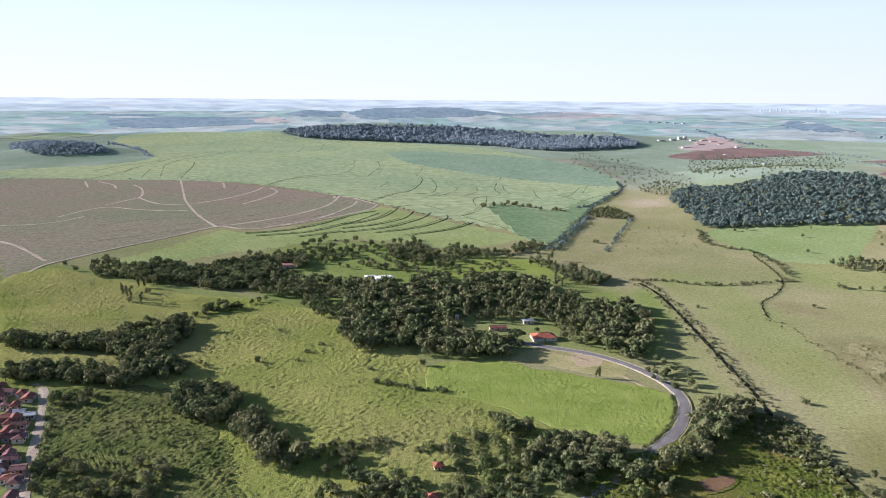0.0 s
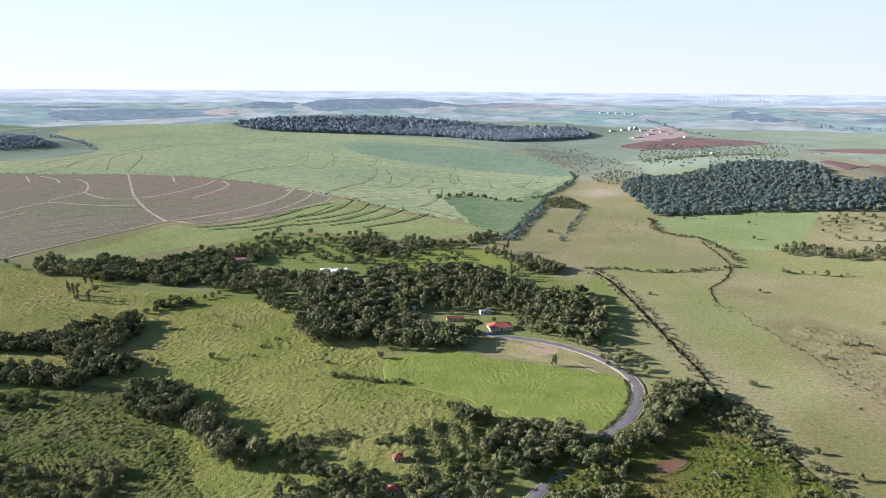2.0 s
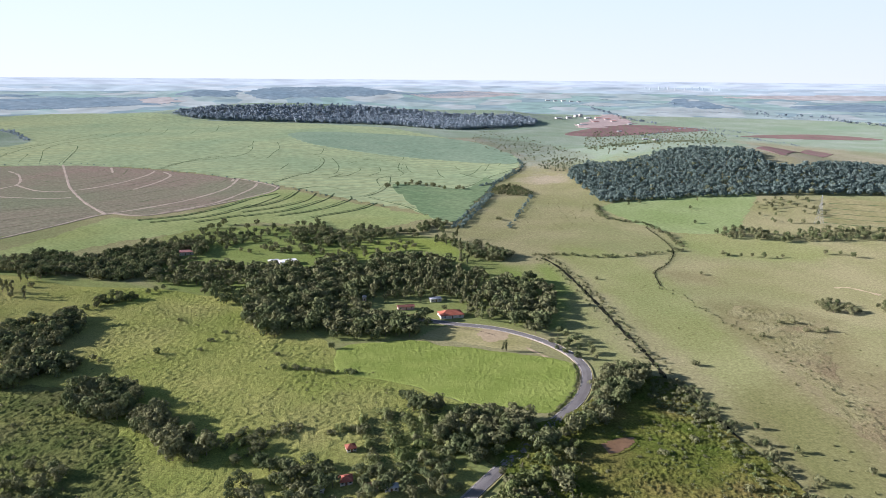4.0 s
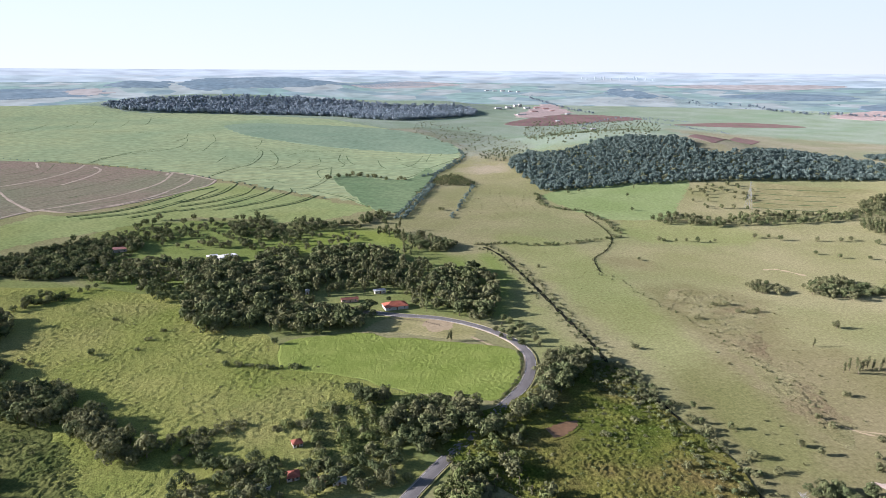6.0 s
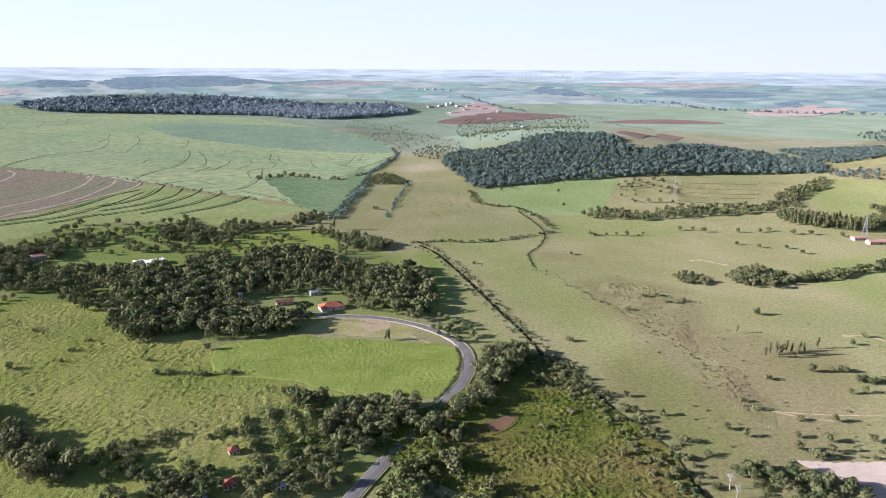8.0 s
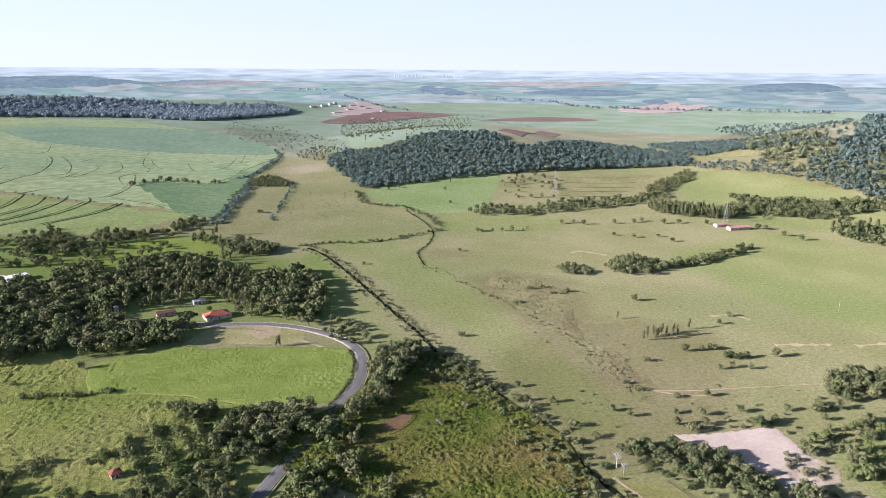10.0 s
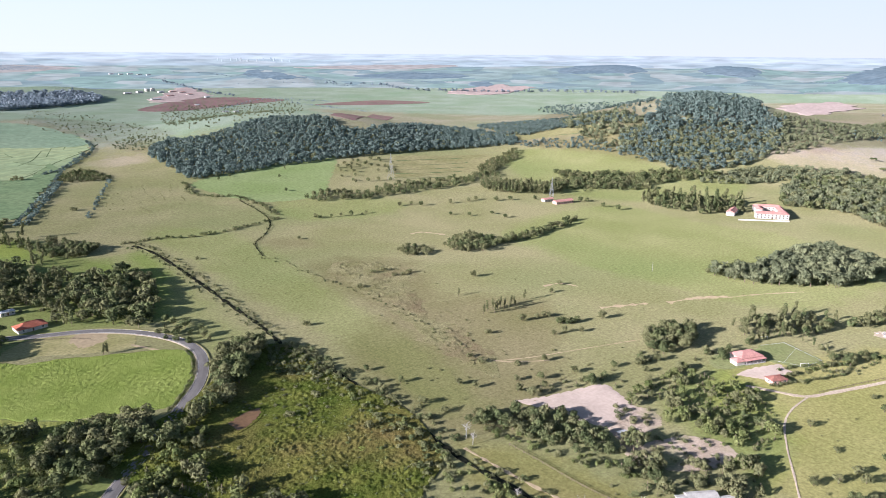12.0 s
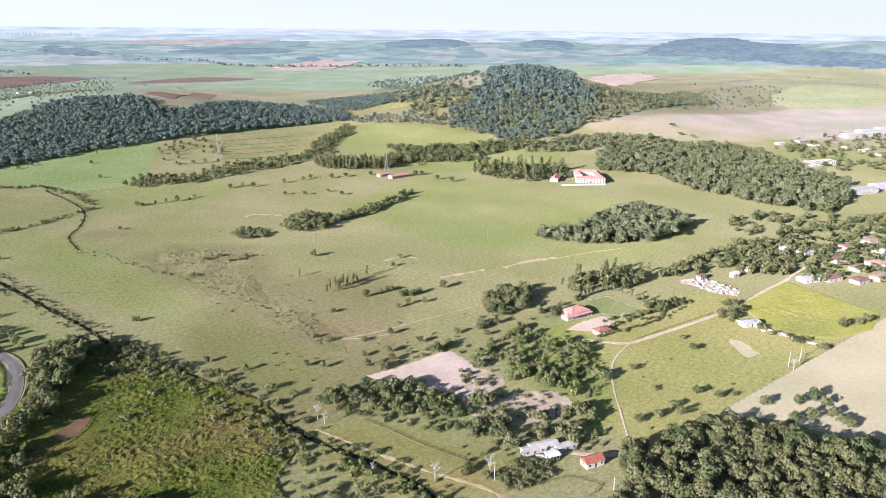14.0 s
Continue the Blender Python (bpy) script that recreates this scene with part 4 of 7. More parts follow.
TREE_NAMES = {"round": ("tree", "round dark green broadleaf tree standing in grass", "tree"), "grey": ("tree", "olive grey-green broadleaf tree in pasture", "tree"),
              "fresh": ("tree", "fresh green leafy tree by the road", "tree"), "tall": ("eucalyptus_tree", "tall slender grey-green eucalyptus tree", "tree"),
              "flat": ("tree", "spreading flat-crowned dark green tree", "tree"), "bush": ("bush", "low dense dark green bush in grass", "bush"), "shrub": ("bush", "low scraggy olive bush in dry grass", "bush")}


def plant(kind_name, x, y, size=1.0, group=""):
    """One tree or bush as a thing of its own, with trunk and crown."""
    name, label, category = TREE_NAMES[kind_name]
    top = new(name)
    s = 1.15 * size * tree_rng.uniform(0.88, 1.12)
    top.matrix_world = Matrix.LocRotScale((x, y, float(ground_z(x, y))), Euler((0, 0, tree_rng.uniform(0, 6.28))), (s * tree_rng.uniform(0.9, 1.1), s, s * tree_rng.uniform(0.9, 1.1)))
    for part_name, me in zip(("crown", "trunk"), TREE_KINDS[kind_name, int(tree_rng.integers(5))]):
        ob = new(part_name, me)
        ob.parent = top
    return tagged(top, label, category, group)


# open ground kept before each house in the woods: place and half-width
CLEARINGS = [(131.2, 301.5, 10)] + [(77, 506, 13), (70, 544, 7), (44, 527, 8), (-59, 676, 7), (-73, 680, 7), (-166, 724, 9), (-1.3, 314.6, 6), (-3.9, 285.9, 5), (12, 552, 4)]


def spots(points, gap, share=1.0):
    poly = curve_through(points, 8, True)
    lo, hi = poly.min(0), poly.max(0)
    gx, gy = np.meshgrid(np.arange(lo[0], hi[0] + gap, gap), np.arange(lo[1], hi[1] + gap, gap))
    p = np.column_stack([gx.ravel(), gy.ravel()]) + tree_rng.uniform(-0.45, 0.45, (gx.size, 2)) * gap
    p = p[inside(p[:, 0], p[:, 1], poly)]
    for cx, cy, half in CLEARINGS:
        far = math.hypot(cx, cy)
        u = (cx * (cx - p[:, 0]) + cy * (cy - p[:, 1])) / far
        v = (cy * (cx - p[:, 0]) - cx * (cy - p[:, 1])) / far
        p = p[~((u > -half) & (u < 22) & (np.abs(v) < half))]
    return p[tree_rng.uniform(0, 1, len(p)) < share]


BLENDS = {LEAF: (LEAF_GREY, 0.42), LEAF_GREY: (LEAF, 0.25), LEAF_FRESH: (LEAF_GREY, 0.3), LEAF_FOREST: (LEAF_SILVER, 0.03)}


def grow(name, places, sizes, shapes, detail, mat, label, category="woods"):
    """A stand of trees nobody could count, joined into one."""
    out = []
    for (x, y), s in zip(places, sizes):
        q = SHAPES[shapes[int(tree_rng.integers(len(shapes)))], detail][int(tree_rng.integers(5))]
        a = tree_rng.uniform(0, 6.28)
        rz = np.array([[math.cos(a), -math.sin(a), 0], [math.sin(a), math.cos(a), 0], [0, 0, 1]])
        out.append((q * s * tree_rng.uniform(0.88, 1.14, 3)) @ rz.T + np.array([x, y, 0]))
    lens = [len(q) for q in out]
    foot = 0
    if detail in ("close", "near", "mid") and shapes != ("bush",):
        foot = 6 * len(out)
        for (x, y), s in zip(places, sizes):
            ring = np.array([(0.24, 0.0), (-0.12, 0.21), (-0.12, -0.21)]) * s
            low, high = np.column_stack([ring, np.full(3, -0.4)]), np.column_stack([ring * 0.6, np.full(3, 3.4 * s)])
            tri = [(low[k], low[(k + 1) % 3], high[k]) for k in range(3)] + [(low[(k + 1) % 3], high[(k + 1) % 3], high[k]) for k in range(3)]
            out.append(np.array(tri) + np.array([x, y, 0]))
        lens = lens + [6] * len(places)
        places = list(map(tuple, places)) * 2
    quads = np.concatenate(out)
    z = np.repeat(ground_z(np.array(places)[:, 0], np.array(places)[:, 1]), lens)
    quads[:, :, 2] += z[:, None]
    me = flat_mesh(name, *as_faces(quads), mat)
    trees = len(lens) // 2 if foot else len(lens)
    which = np.zeros(len(lens), np.int32)
    if mat in BLENDS:
        other, part_of = BLENDS[mat]
        me.materials.append(other)
        which[:trees] = tree_rng.uniform(0, 1, trees) < part_of
    if foot:
        me.materials.append(BARK)
        which[trees:] = len(me.materials) - 1
    me.polygons.foreach_set("material_index", np.repeat(which, lens))
    return tagged(new(name, me), label, category, kind="stuff")


def wood(name, points, gap, size, shapes, detail, mat, label, share=1.0, category="woods"):
    p = spots(points, gap * 1.12, share)
    if len(p):
        grow(name, p, 1.06 * size * tree_rng.uniform(0.7, 1.25, len(p)), shapes, detail, mat, label, category)


def row(name, points, gap, size, shapes, detail, mat, label, jitter=2.0, category="hedgerow"):
    line = curve_through(points, gap * 1.2)
    p = line + 1.3 * tree_rng.uniform(-jitter, jitter, line.shape)
    grow(name, p, 1.2 * size * tree_rng.uniform(0.6, 1.25, len(p)), shapes, detail, mat, label, category)


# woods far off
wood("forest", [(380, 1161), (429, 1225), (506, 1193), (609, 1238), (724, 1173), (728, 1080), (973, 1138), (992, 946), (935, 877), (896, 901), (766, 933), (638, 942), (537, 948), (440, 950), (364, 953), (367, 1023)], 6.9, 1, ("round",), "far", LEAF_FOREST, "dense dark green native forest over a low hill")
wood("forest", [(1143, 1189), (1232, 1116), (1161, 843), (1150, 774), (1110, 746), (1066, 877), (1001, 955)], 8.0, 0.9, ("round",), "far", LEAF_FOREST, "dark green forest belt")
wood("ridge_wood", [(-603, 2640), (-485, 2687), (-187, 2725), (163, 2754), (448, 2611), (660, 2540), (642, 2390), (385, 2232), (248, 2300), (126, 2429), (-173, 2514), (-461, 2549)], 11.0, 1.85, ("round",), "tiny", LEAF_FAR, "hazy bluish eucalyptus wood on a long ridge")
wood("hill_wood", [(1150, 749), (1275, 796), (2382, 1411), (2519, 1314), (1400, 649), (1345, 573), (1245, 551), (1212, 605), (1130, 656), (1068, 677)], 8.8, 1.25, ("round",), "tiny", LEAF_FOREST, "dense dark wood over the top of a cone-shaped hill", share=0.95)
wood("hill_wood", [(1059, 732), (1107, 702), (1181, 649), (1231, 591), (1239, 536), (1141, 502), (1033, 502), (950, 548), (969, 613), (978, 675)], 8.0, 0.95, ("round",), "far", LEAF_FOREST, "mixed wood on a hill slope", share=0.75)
wood("hill_wood", [(1059, 732), (1107, 702), (1181, 649), (1231, 591), (1259, 523), (1141, 502), (1033, 502), (950, 548), (969, 613), (978, 675)], 9, 0.85, ("round",), "far", LEAF_SILVER, "paler olive scrub on a hill slope", share=0.85)
wood("hill_scrub", [(1158, 960), (1214, 898), (1148, 754), (973, 660), (982, 726), (1034, 817)], 8.1, 1.144, ("round", "bush"), "tiny", LEAF_SILVER, "olive scrub on a dry foothill", share=0.85)
wood("hill_wood", [(1367, 607), (1449, 541), (1803, 556), (1694, 443), (1387, 447), (1221, 473), (1141, 502)], 9, 0.85, ("round",), "far", LEAF_SILVER, "open scrubby wood on a slope", share=0.75)
wood("hill_wood", [(951, 882), (1001, 790), (985, 680), (985, 601), (958, 563), (954, 636), (950, 750), (929, 835)], 9, 0.8, ("round",), "far", LEAF_FOREST, "scrubby wood at the foot of a hill", share=0.8)
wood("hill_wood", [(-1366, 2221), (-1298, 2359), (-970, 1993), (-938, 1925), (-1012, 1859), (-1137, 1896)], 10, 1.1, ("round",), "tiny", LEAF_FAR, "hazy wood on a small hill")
wood("wood_belt", [(1016, 407), (1099, 348), (1150, 258), (1042, 143), (960, 80), (812, 73), (791, 113), (809, 180), (825, 229), (876, 295), (868, 361)], 9.0, 1.25, ("round",), "mid", LEAF_SILVER, "broad green wood belt beside the village", share=0.8)
wood("wood_belt", [(1016, 407), (1099, 348), (1150, 258), (1042, 143), (960, 80), (812, 73), (791, 113), (809, 180), (825, 229), (876, 295), (868, 361)], 9.5, 1.2, ("round",), "far", LEAF, "dark crowns among a wood belt beside the village", share=0.5)
wood("wood_belt", [(970, 499), (1066, 467), (1129, 376), (1086, 361), (1016, 407), (944, 448), (900, 490)], 8, 0.9, ("round",), "far", LEAF_SILVER, "grey-green tree belt", share=0.85)
wood("wood_belt", [(425, 741), (469, 781), (507, 745), (570, 758), (651, 752), (743, 742), (721, 709), (637, 703), (532, 706), (468, 711)], 7.475, 0.765, ("round",), "far", LEAF, "dark tree belt along a brook", share=0.8)
wood("wood_belt", [(575, 918), (630, 930), (666, 891), (591, 789), (555, 764), (532, 811)], 12, 0.7, ("round",), "far", LEAF_GREY, "scattered olive trees on a slope", share=0.5)
wood("wood_belt", [(748, 775), (853, 832), (897, 840), (866, 799), (787, 765), (718, 727)], 7, 0.8, ("round",), "far", LEAF_GREY, "olive tree belt", share=0.9)
wood("wood_belt", [(809, 683), (846, 625), (896, 576), (950, 548), (961, 494), (897, 517), (819, 546), (794, 607)], 7, 0.9, ("round",), "far", LEAF, "dark tree belt in meadows")
wood("wood_belt", [(731, 469), (783, 494), (816, 452), (840, 397), (779, 375), (741, 402), (731, 436)], 7, 1.0, ("round", "tall"), "far", LEAF, "trees beside a country mansion", share=0.8)
wood("plantation", [(644, 648), (698, 580), (733, 609), (677, 681)], 4.2, 0.7125, ("tall",), "far", LEAF_GREY, "dense block of slender plantation trees")
wood("valley_scrub", [(434, 2172), (528, 1773), (462, 1254), (415, 1155), (371, 1248), (360, 1459), (332, 1814)], 10.8, 0.432, ("round", "bush"), "tiny", LEAF_SILVER, "scattered scrub in the upper valley", share=0.45)
wood("valley_scrub", [(365, 1304), (437, 1388), (443, 1234), (430, 1168), (379, 1205)], 8.1, 0.432, ("round",), "tiny", LEAF_SILVER, "scrubby copse in the valley", share=0.7)
wood("valley_scrub", [(756, 2102), (902, 2127), (1153, 2050), (713, 1266), (584, 1263), (502, 1299), (563, 1608)], 12.6, 0.504, ("round",), "tiny", LEAF_SILVER, "scattered trees round farmsteads", share=0.5)
wood("valley_scrub", [(223, 1053), (261, 1122), (278, 1078), (279, 1025)], 6, 0.7, ("round",), "mid", LEAF, "small dark copse in pasture")
wood("valley_scrub", [(383, 504), (402, 508), (408, 478), (389, 471), (375, 484)], 5, 0.6, ("round",), "mid", LEAF_GREY, "small copse beside a sand bank")
wood("valley_scrub", [(422, 484), (465, 499), (474, 482), (475, 458), (452, 448), (422, 457)], 5.5, 0.8, ("round",), "mid", LEAF, "copse in open pasture")
wood("valley_scrub", [(465, 458), (512, 467), (567, 470), (611, 480), (592, 464), (533, 453), (471, 448)], 5.5, 0.75, ("round",), "mid", LEAF, "long copse in open pasture")
wood("wood_belt", [(727, 606), (758, 572), (809, 522), (840, 544), (813, 607), (768, 638)], 7, 0.9, ("round",), "far", LEAF, "dark tree belt behind pasture")
wood("hill_scrub", [(1395, 484), (1903, 501), (2020, 375), (1750, 308), (1591, 367), (1391, 425)], 16, 0.6, ("round",), "tiny", LEAF_FOREST, "scattered scrub on a dry hill", share=0.5)
wood("hill_scrub", [(1651, 1457), (1876, 1481), (2003, 1386), (1249, 780), (1184, 792), (1501, 1224)], 14, 0.8, ("round",), "tiny", LEAF_FOREST, "scattered trees on a rise", share=0.6)
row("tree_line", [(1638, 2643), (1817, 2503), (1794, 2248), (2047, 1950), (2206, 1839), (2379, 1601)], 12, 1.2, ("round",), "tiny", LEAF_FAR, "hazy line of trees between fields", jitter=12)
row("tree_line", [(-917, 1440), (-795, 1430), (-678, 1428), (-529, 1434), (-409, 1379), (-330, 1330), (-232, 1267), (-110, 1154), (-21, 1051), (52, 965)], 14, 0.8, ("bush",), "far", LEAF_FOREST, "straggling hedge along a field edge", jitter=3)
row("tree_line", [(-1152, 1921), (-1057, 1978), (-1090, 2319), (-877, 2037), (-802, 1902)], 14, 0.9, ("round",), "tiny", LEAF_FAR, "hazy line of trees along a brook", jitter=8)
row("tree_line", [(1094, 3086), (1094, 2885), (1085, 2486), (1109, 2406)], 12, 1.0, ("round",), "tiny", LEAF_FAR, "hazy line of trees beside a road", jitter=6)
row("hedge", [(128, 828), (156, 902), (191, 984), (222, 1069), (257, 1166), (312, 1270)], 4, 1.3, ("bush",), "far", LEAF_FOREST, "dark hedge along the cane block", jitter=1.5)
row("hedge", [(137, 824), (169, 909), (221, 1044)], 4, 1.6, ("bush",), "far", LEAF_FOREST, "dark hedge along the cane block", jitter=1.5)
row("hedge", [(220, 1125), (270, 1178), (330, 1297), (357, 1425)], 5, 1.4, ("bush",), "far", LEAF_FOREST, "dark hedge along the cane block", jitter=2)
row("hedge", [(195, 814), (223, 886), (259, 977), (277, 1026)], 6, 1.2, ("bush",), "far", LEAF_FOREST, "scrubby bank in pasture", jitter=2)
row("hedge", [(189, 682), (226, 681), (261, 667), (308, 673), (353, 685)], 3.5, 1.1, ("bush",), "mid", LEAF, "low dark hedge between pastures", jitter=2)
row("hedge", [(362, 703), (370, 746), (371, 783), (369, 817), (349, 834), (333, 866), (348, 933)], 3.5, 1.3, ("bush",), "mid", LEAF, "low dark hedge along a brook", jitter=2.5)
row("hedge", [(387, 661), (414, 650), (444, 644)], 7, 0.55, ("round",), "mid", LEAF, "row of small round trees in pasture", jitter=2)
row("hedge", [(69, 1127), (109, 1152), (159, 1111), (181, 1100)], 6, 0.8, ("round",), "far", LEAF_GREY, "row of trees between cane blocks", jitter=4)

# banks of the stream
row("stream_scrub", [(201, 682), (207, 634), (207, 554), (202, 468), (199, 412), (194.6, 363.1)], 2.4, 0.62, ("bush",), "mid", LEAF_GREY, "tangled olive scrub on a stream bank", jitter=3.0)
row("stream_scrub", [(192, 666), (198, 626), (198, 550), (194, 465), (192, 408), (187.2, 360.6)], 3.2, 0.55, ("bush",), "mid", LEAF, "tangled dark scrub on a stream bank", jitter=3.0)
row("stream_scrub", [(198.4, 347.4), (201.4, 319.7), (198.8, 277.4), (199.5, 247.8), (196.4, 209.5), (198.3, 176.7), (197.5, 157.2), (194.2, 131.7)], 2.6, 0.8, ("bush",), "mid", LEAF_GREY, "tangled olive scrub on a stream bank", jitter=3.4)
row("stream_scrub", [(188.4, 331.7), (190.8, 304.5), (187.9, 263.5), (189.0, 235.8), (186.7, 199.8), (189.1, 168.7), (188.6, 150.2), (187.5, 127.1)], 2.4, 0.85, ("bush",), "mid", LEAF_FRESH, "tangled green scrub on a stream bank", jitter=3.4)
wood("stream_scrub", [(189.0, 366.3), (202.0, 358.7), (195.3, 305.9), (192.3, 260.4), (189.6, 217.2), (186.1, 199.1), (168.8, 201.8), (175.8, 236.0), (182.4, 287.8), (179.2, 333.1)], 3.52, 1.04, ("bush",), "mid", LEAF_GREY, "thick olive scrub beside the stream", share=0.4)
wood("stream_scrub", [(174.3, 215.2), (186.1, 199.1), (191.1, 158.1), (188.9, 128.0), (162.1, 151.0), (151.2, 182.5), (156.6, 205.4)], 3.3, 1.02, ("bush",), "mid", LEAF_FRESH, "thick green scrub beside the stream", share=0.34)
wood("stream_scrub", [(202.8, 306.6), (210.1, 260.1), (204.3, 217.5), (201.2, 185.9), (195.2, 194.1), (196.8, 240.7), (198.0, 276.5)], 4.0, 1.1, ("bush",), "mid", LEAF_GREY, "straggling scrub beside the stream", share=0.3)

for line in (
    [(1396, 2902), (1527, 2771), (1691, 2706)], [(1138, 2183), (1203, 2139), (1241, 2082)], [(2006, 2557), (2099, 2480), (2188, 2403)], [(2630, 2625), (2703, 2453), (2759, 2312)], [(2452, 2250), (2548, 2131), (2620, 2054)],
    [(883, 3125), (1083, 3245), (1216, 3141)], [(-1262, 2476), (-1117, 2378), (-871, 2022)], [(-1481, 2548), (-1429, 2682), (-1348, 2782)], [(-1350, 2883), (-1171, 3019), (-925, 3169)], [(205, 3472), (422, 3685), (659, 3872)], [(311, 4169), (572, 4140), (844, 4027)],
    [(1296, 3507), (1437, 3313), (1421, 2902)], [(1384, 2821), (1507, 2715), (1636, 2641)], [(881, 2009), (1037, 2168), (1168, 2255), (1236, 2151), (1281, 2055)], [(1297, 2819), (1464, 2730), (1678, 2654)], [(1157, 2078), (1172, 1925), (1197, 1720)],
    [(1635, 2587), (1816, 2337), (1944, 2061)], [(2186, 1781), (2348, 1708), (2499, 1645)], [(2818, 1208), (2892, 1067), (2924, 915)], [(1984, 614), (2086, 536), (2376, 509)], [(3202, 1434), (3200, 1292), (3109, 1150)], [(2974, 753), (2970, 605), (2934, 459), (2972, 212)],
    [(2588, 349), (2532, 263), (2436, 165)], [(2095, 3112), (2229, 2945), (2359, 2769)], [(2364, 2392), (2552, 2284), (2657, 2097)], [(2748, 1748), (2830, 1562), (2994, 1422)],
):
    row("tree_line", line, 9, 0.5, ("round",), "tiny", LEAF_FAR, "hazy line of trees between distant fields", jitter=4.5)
row("trench_scrub", [(275, 560), (280, 519), (284, 467), (288, 416), (286, 372), (282.3, 335.7), (273.5, 298.1), (270.3, 275.4)], 4.0, 0.45, ("bush",), "mid", LEAF_GREY, "straggling low scrub along a drainage trench", jitter=3.5)
row("trench_scrub", [(364, 801), (355, 726), (342, 679), (315, 636), (289, 607), (275, 564)], 2.6, 0.5, ("bush",), "mid", LEAF_GREY, "low olive scrub along a narrow trench", jitter=1.6)
row("stream_trees", [(194.2, 369.3), (195.7, 321.8), (192.5, 269.4), (194.8, 230.5), (195.0, 187.1), (194.3, 148.7)], 24, 0.496, ("round",), "near", LEAF_GREY, "olive trees leaning over a stream", jitter=5, category="trees")

# woods near
wood("woodland", [(55, 632), (93, 607), (118, 570), (116, 528), (100, 512), (90, 538), (68, 571), (51, 592)], 6.2, 0.9, ("round", "tall", "round", "flat"), "mid", LEAF_GREY, "mixed garden trees behind the farmhouse", share=0.7)
wood("woodland", [(92, 536), (113, 559), (124, 538), (115, 496), (99, 483), (94, 497)], 6.5, 0.85, ("round", "tall", "round"), "mid", LEAF, "garden trees beside the farmhouse", share=0.6)
wood("woodland", [(-30, 547), (12, 567), (16, 525), (-6, 501), (-23, 526)], 6.4, 1.1, ("round", "flat"), "mid", LEAF, "dark trees round a pump house", share=0.75)
wood("woodland", [(17, 563), (63, 589), (93, 580), (84, 555), (44, 550), (22, 545)], 6.8, 0.9, ("round", "tall", "round"), "mid", LEAF_GREY, "mixed trees behind the farm buildings", share=0.65)
wood("woodland", [(-377, 724), (-364, 742), (-320, 711), (-304, 672), (-331, 670), (-358, 684)], 7.2, 0.95, ("round",), "mid", LEAF, "dark trees above rough pasture", share=0.6)
wood("woodland", [(-203, 552), (-194, 557), (-186, 568), (-177, 575), (-183, 586), (-194, 584), (-203, 570)], 5.4, 0.8, ("round",), "mid", LEAF, "dark copse in rough pasture", share=0.9)
wood("woodland", [(-46, 530), (-30, 550), (-12, 556), (-21, 573), (-49, 567), (-78, 577), (-95, 594), (-76, 554)], 7, 1.05, ("round", "flat"), "mid", LEAF, "dark trees joining two woods", share=0.7)
wood("woodland", [(-318, 706), (-310, 733), (-283, 722), (-257, 702), (-240, 652), (-263, 653), (-297, 660)], 5.59, 1.144, ("round", "round", "flat"), "mid", LEAF, "dark clump of trees at a wood's end", share=0.9)
wood("woodland", [(-256, 698), (-235, 728), (-201, 752), (-160, 768), (-144, 729), (-165, 696), (-181, 671), (-188, 637), (-217, 635), (-239, 648)], 4.816, 1.04, ("round", "round", "round"), "mid", LEAF, "dark green wood belt below the terraces", share=0.9)
wood("woodland", [(-196, 668), (-148, 690), (-100, 665), (-83, 614), (-109, 592), (-141, 608), (-174, 623)], 6.45, 1.04, ("round", "flat", "round"), "mid", LEAF_GREY, "mixed olive trees along a wood's edge", share=0.62)
wood("woodland", [(-129, 597), (-103, 585), (-77, 561), (-68, 506), (-70, 491), (-86, 533), (-110, 567)], 6.45, 0.988, ("round",), "mid", LEAF, "dark trees at the corner of a pasture", share=0.7)
wood("woodland", [(-166, 782), (-121, 822), (-84, 774), (-89, 713), (-136, 721)], 8.6, 0.728, ("round", "bush"), "mid", LEAF_GREY, "scattered trees round a pink-roofed house", share=0.4)
wood("woodland", [(-92, 645), (-59, 654), (-34, 640), (-24, 681), (-2, 680), (15, 625), (13, 573), (-21, 554), (-48, 556), (-78, 574)], 6.364, 1.3, ("round", "round", "flat"), "mid", LEAF, "dense dark woodland behind the farm", share=0.86)
wood("woodland", [(-82, 559), (-48, 550), (-24, 534), (-26, 486), (-44, 478), (-67, 482)], 6.536, 1.352, ("round",), "mid", LEAF, "tall dark trees at the edge of a pasture", share=0.85)
wood("woodland", [(-23, 526), (-6, 501), (15, 507), (56, 509), (54, 465), (29.3, 459.7), (-2.3, 465.6), (-18.3, 473.5)], 6.364, 1.248, ("round", "round", "flat"), "mid", LEAF, "dense dark green woodland around farm houses", share=0.88)
wood("woodland", [(15, 614), (21, 657), (45, 681), (78, 678), (96, 651), (94, 612), (69, 603), (37, 581), (18, 566)], 6.192, 1.3, ("round",), "mid", LEAF, "dense rounded dark wood behind the farm", share=0.95)
wood("woodland", [(91, 607), (124, 625), (122, 578), (99, 563), (87, 577)], 7.31, 0.884, ("round", "tall"), "mid", LEAF_GREY, "olive trees behind the farm", share=0.7)
wood("woodland", [(110, 544), (126, 578), (161, 596), (168, 558), (160, 511), (142, 470), (130, 456), (121, 476), (114, 502)], 6.364, 1.248, ("round", "flat", "round"), "mid", LEAF, "dense dark trees between farm and meadow", share=0.85)
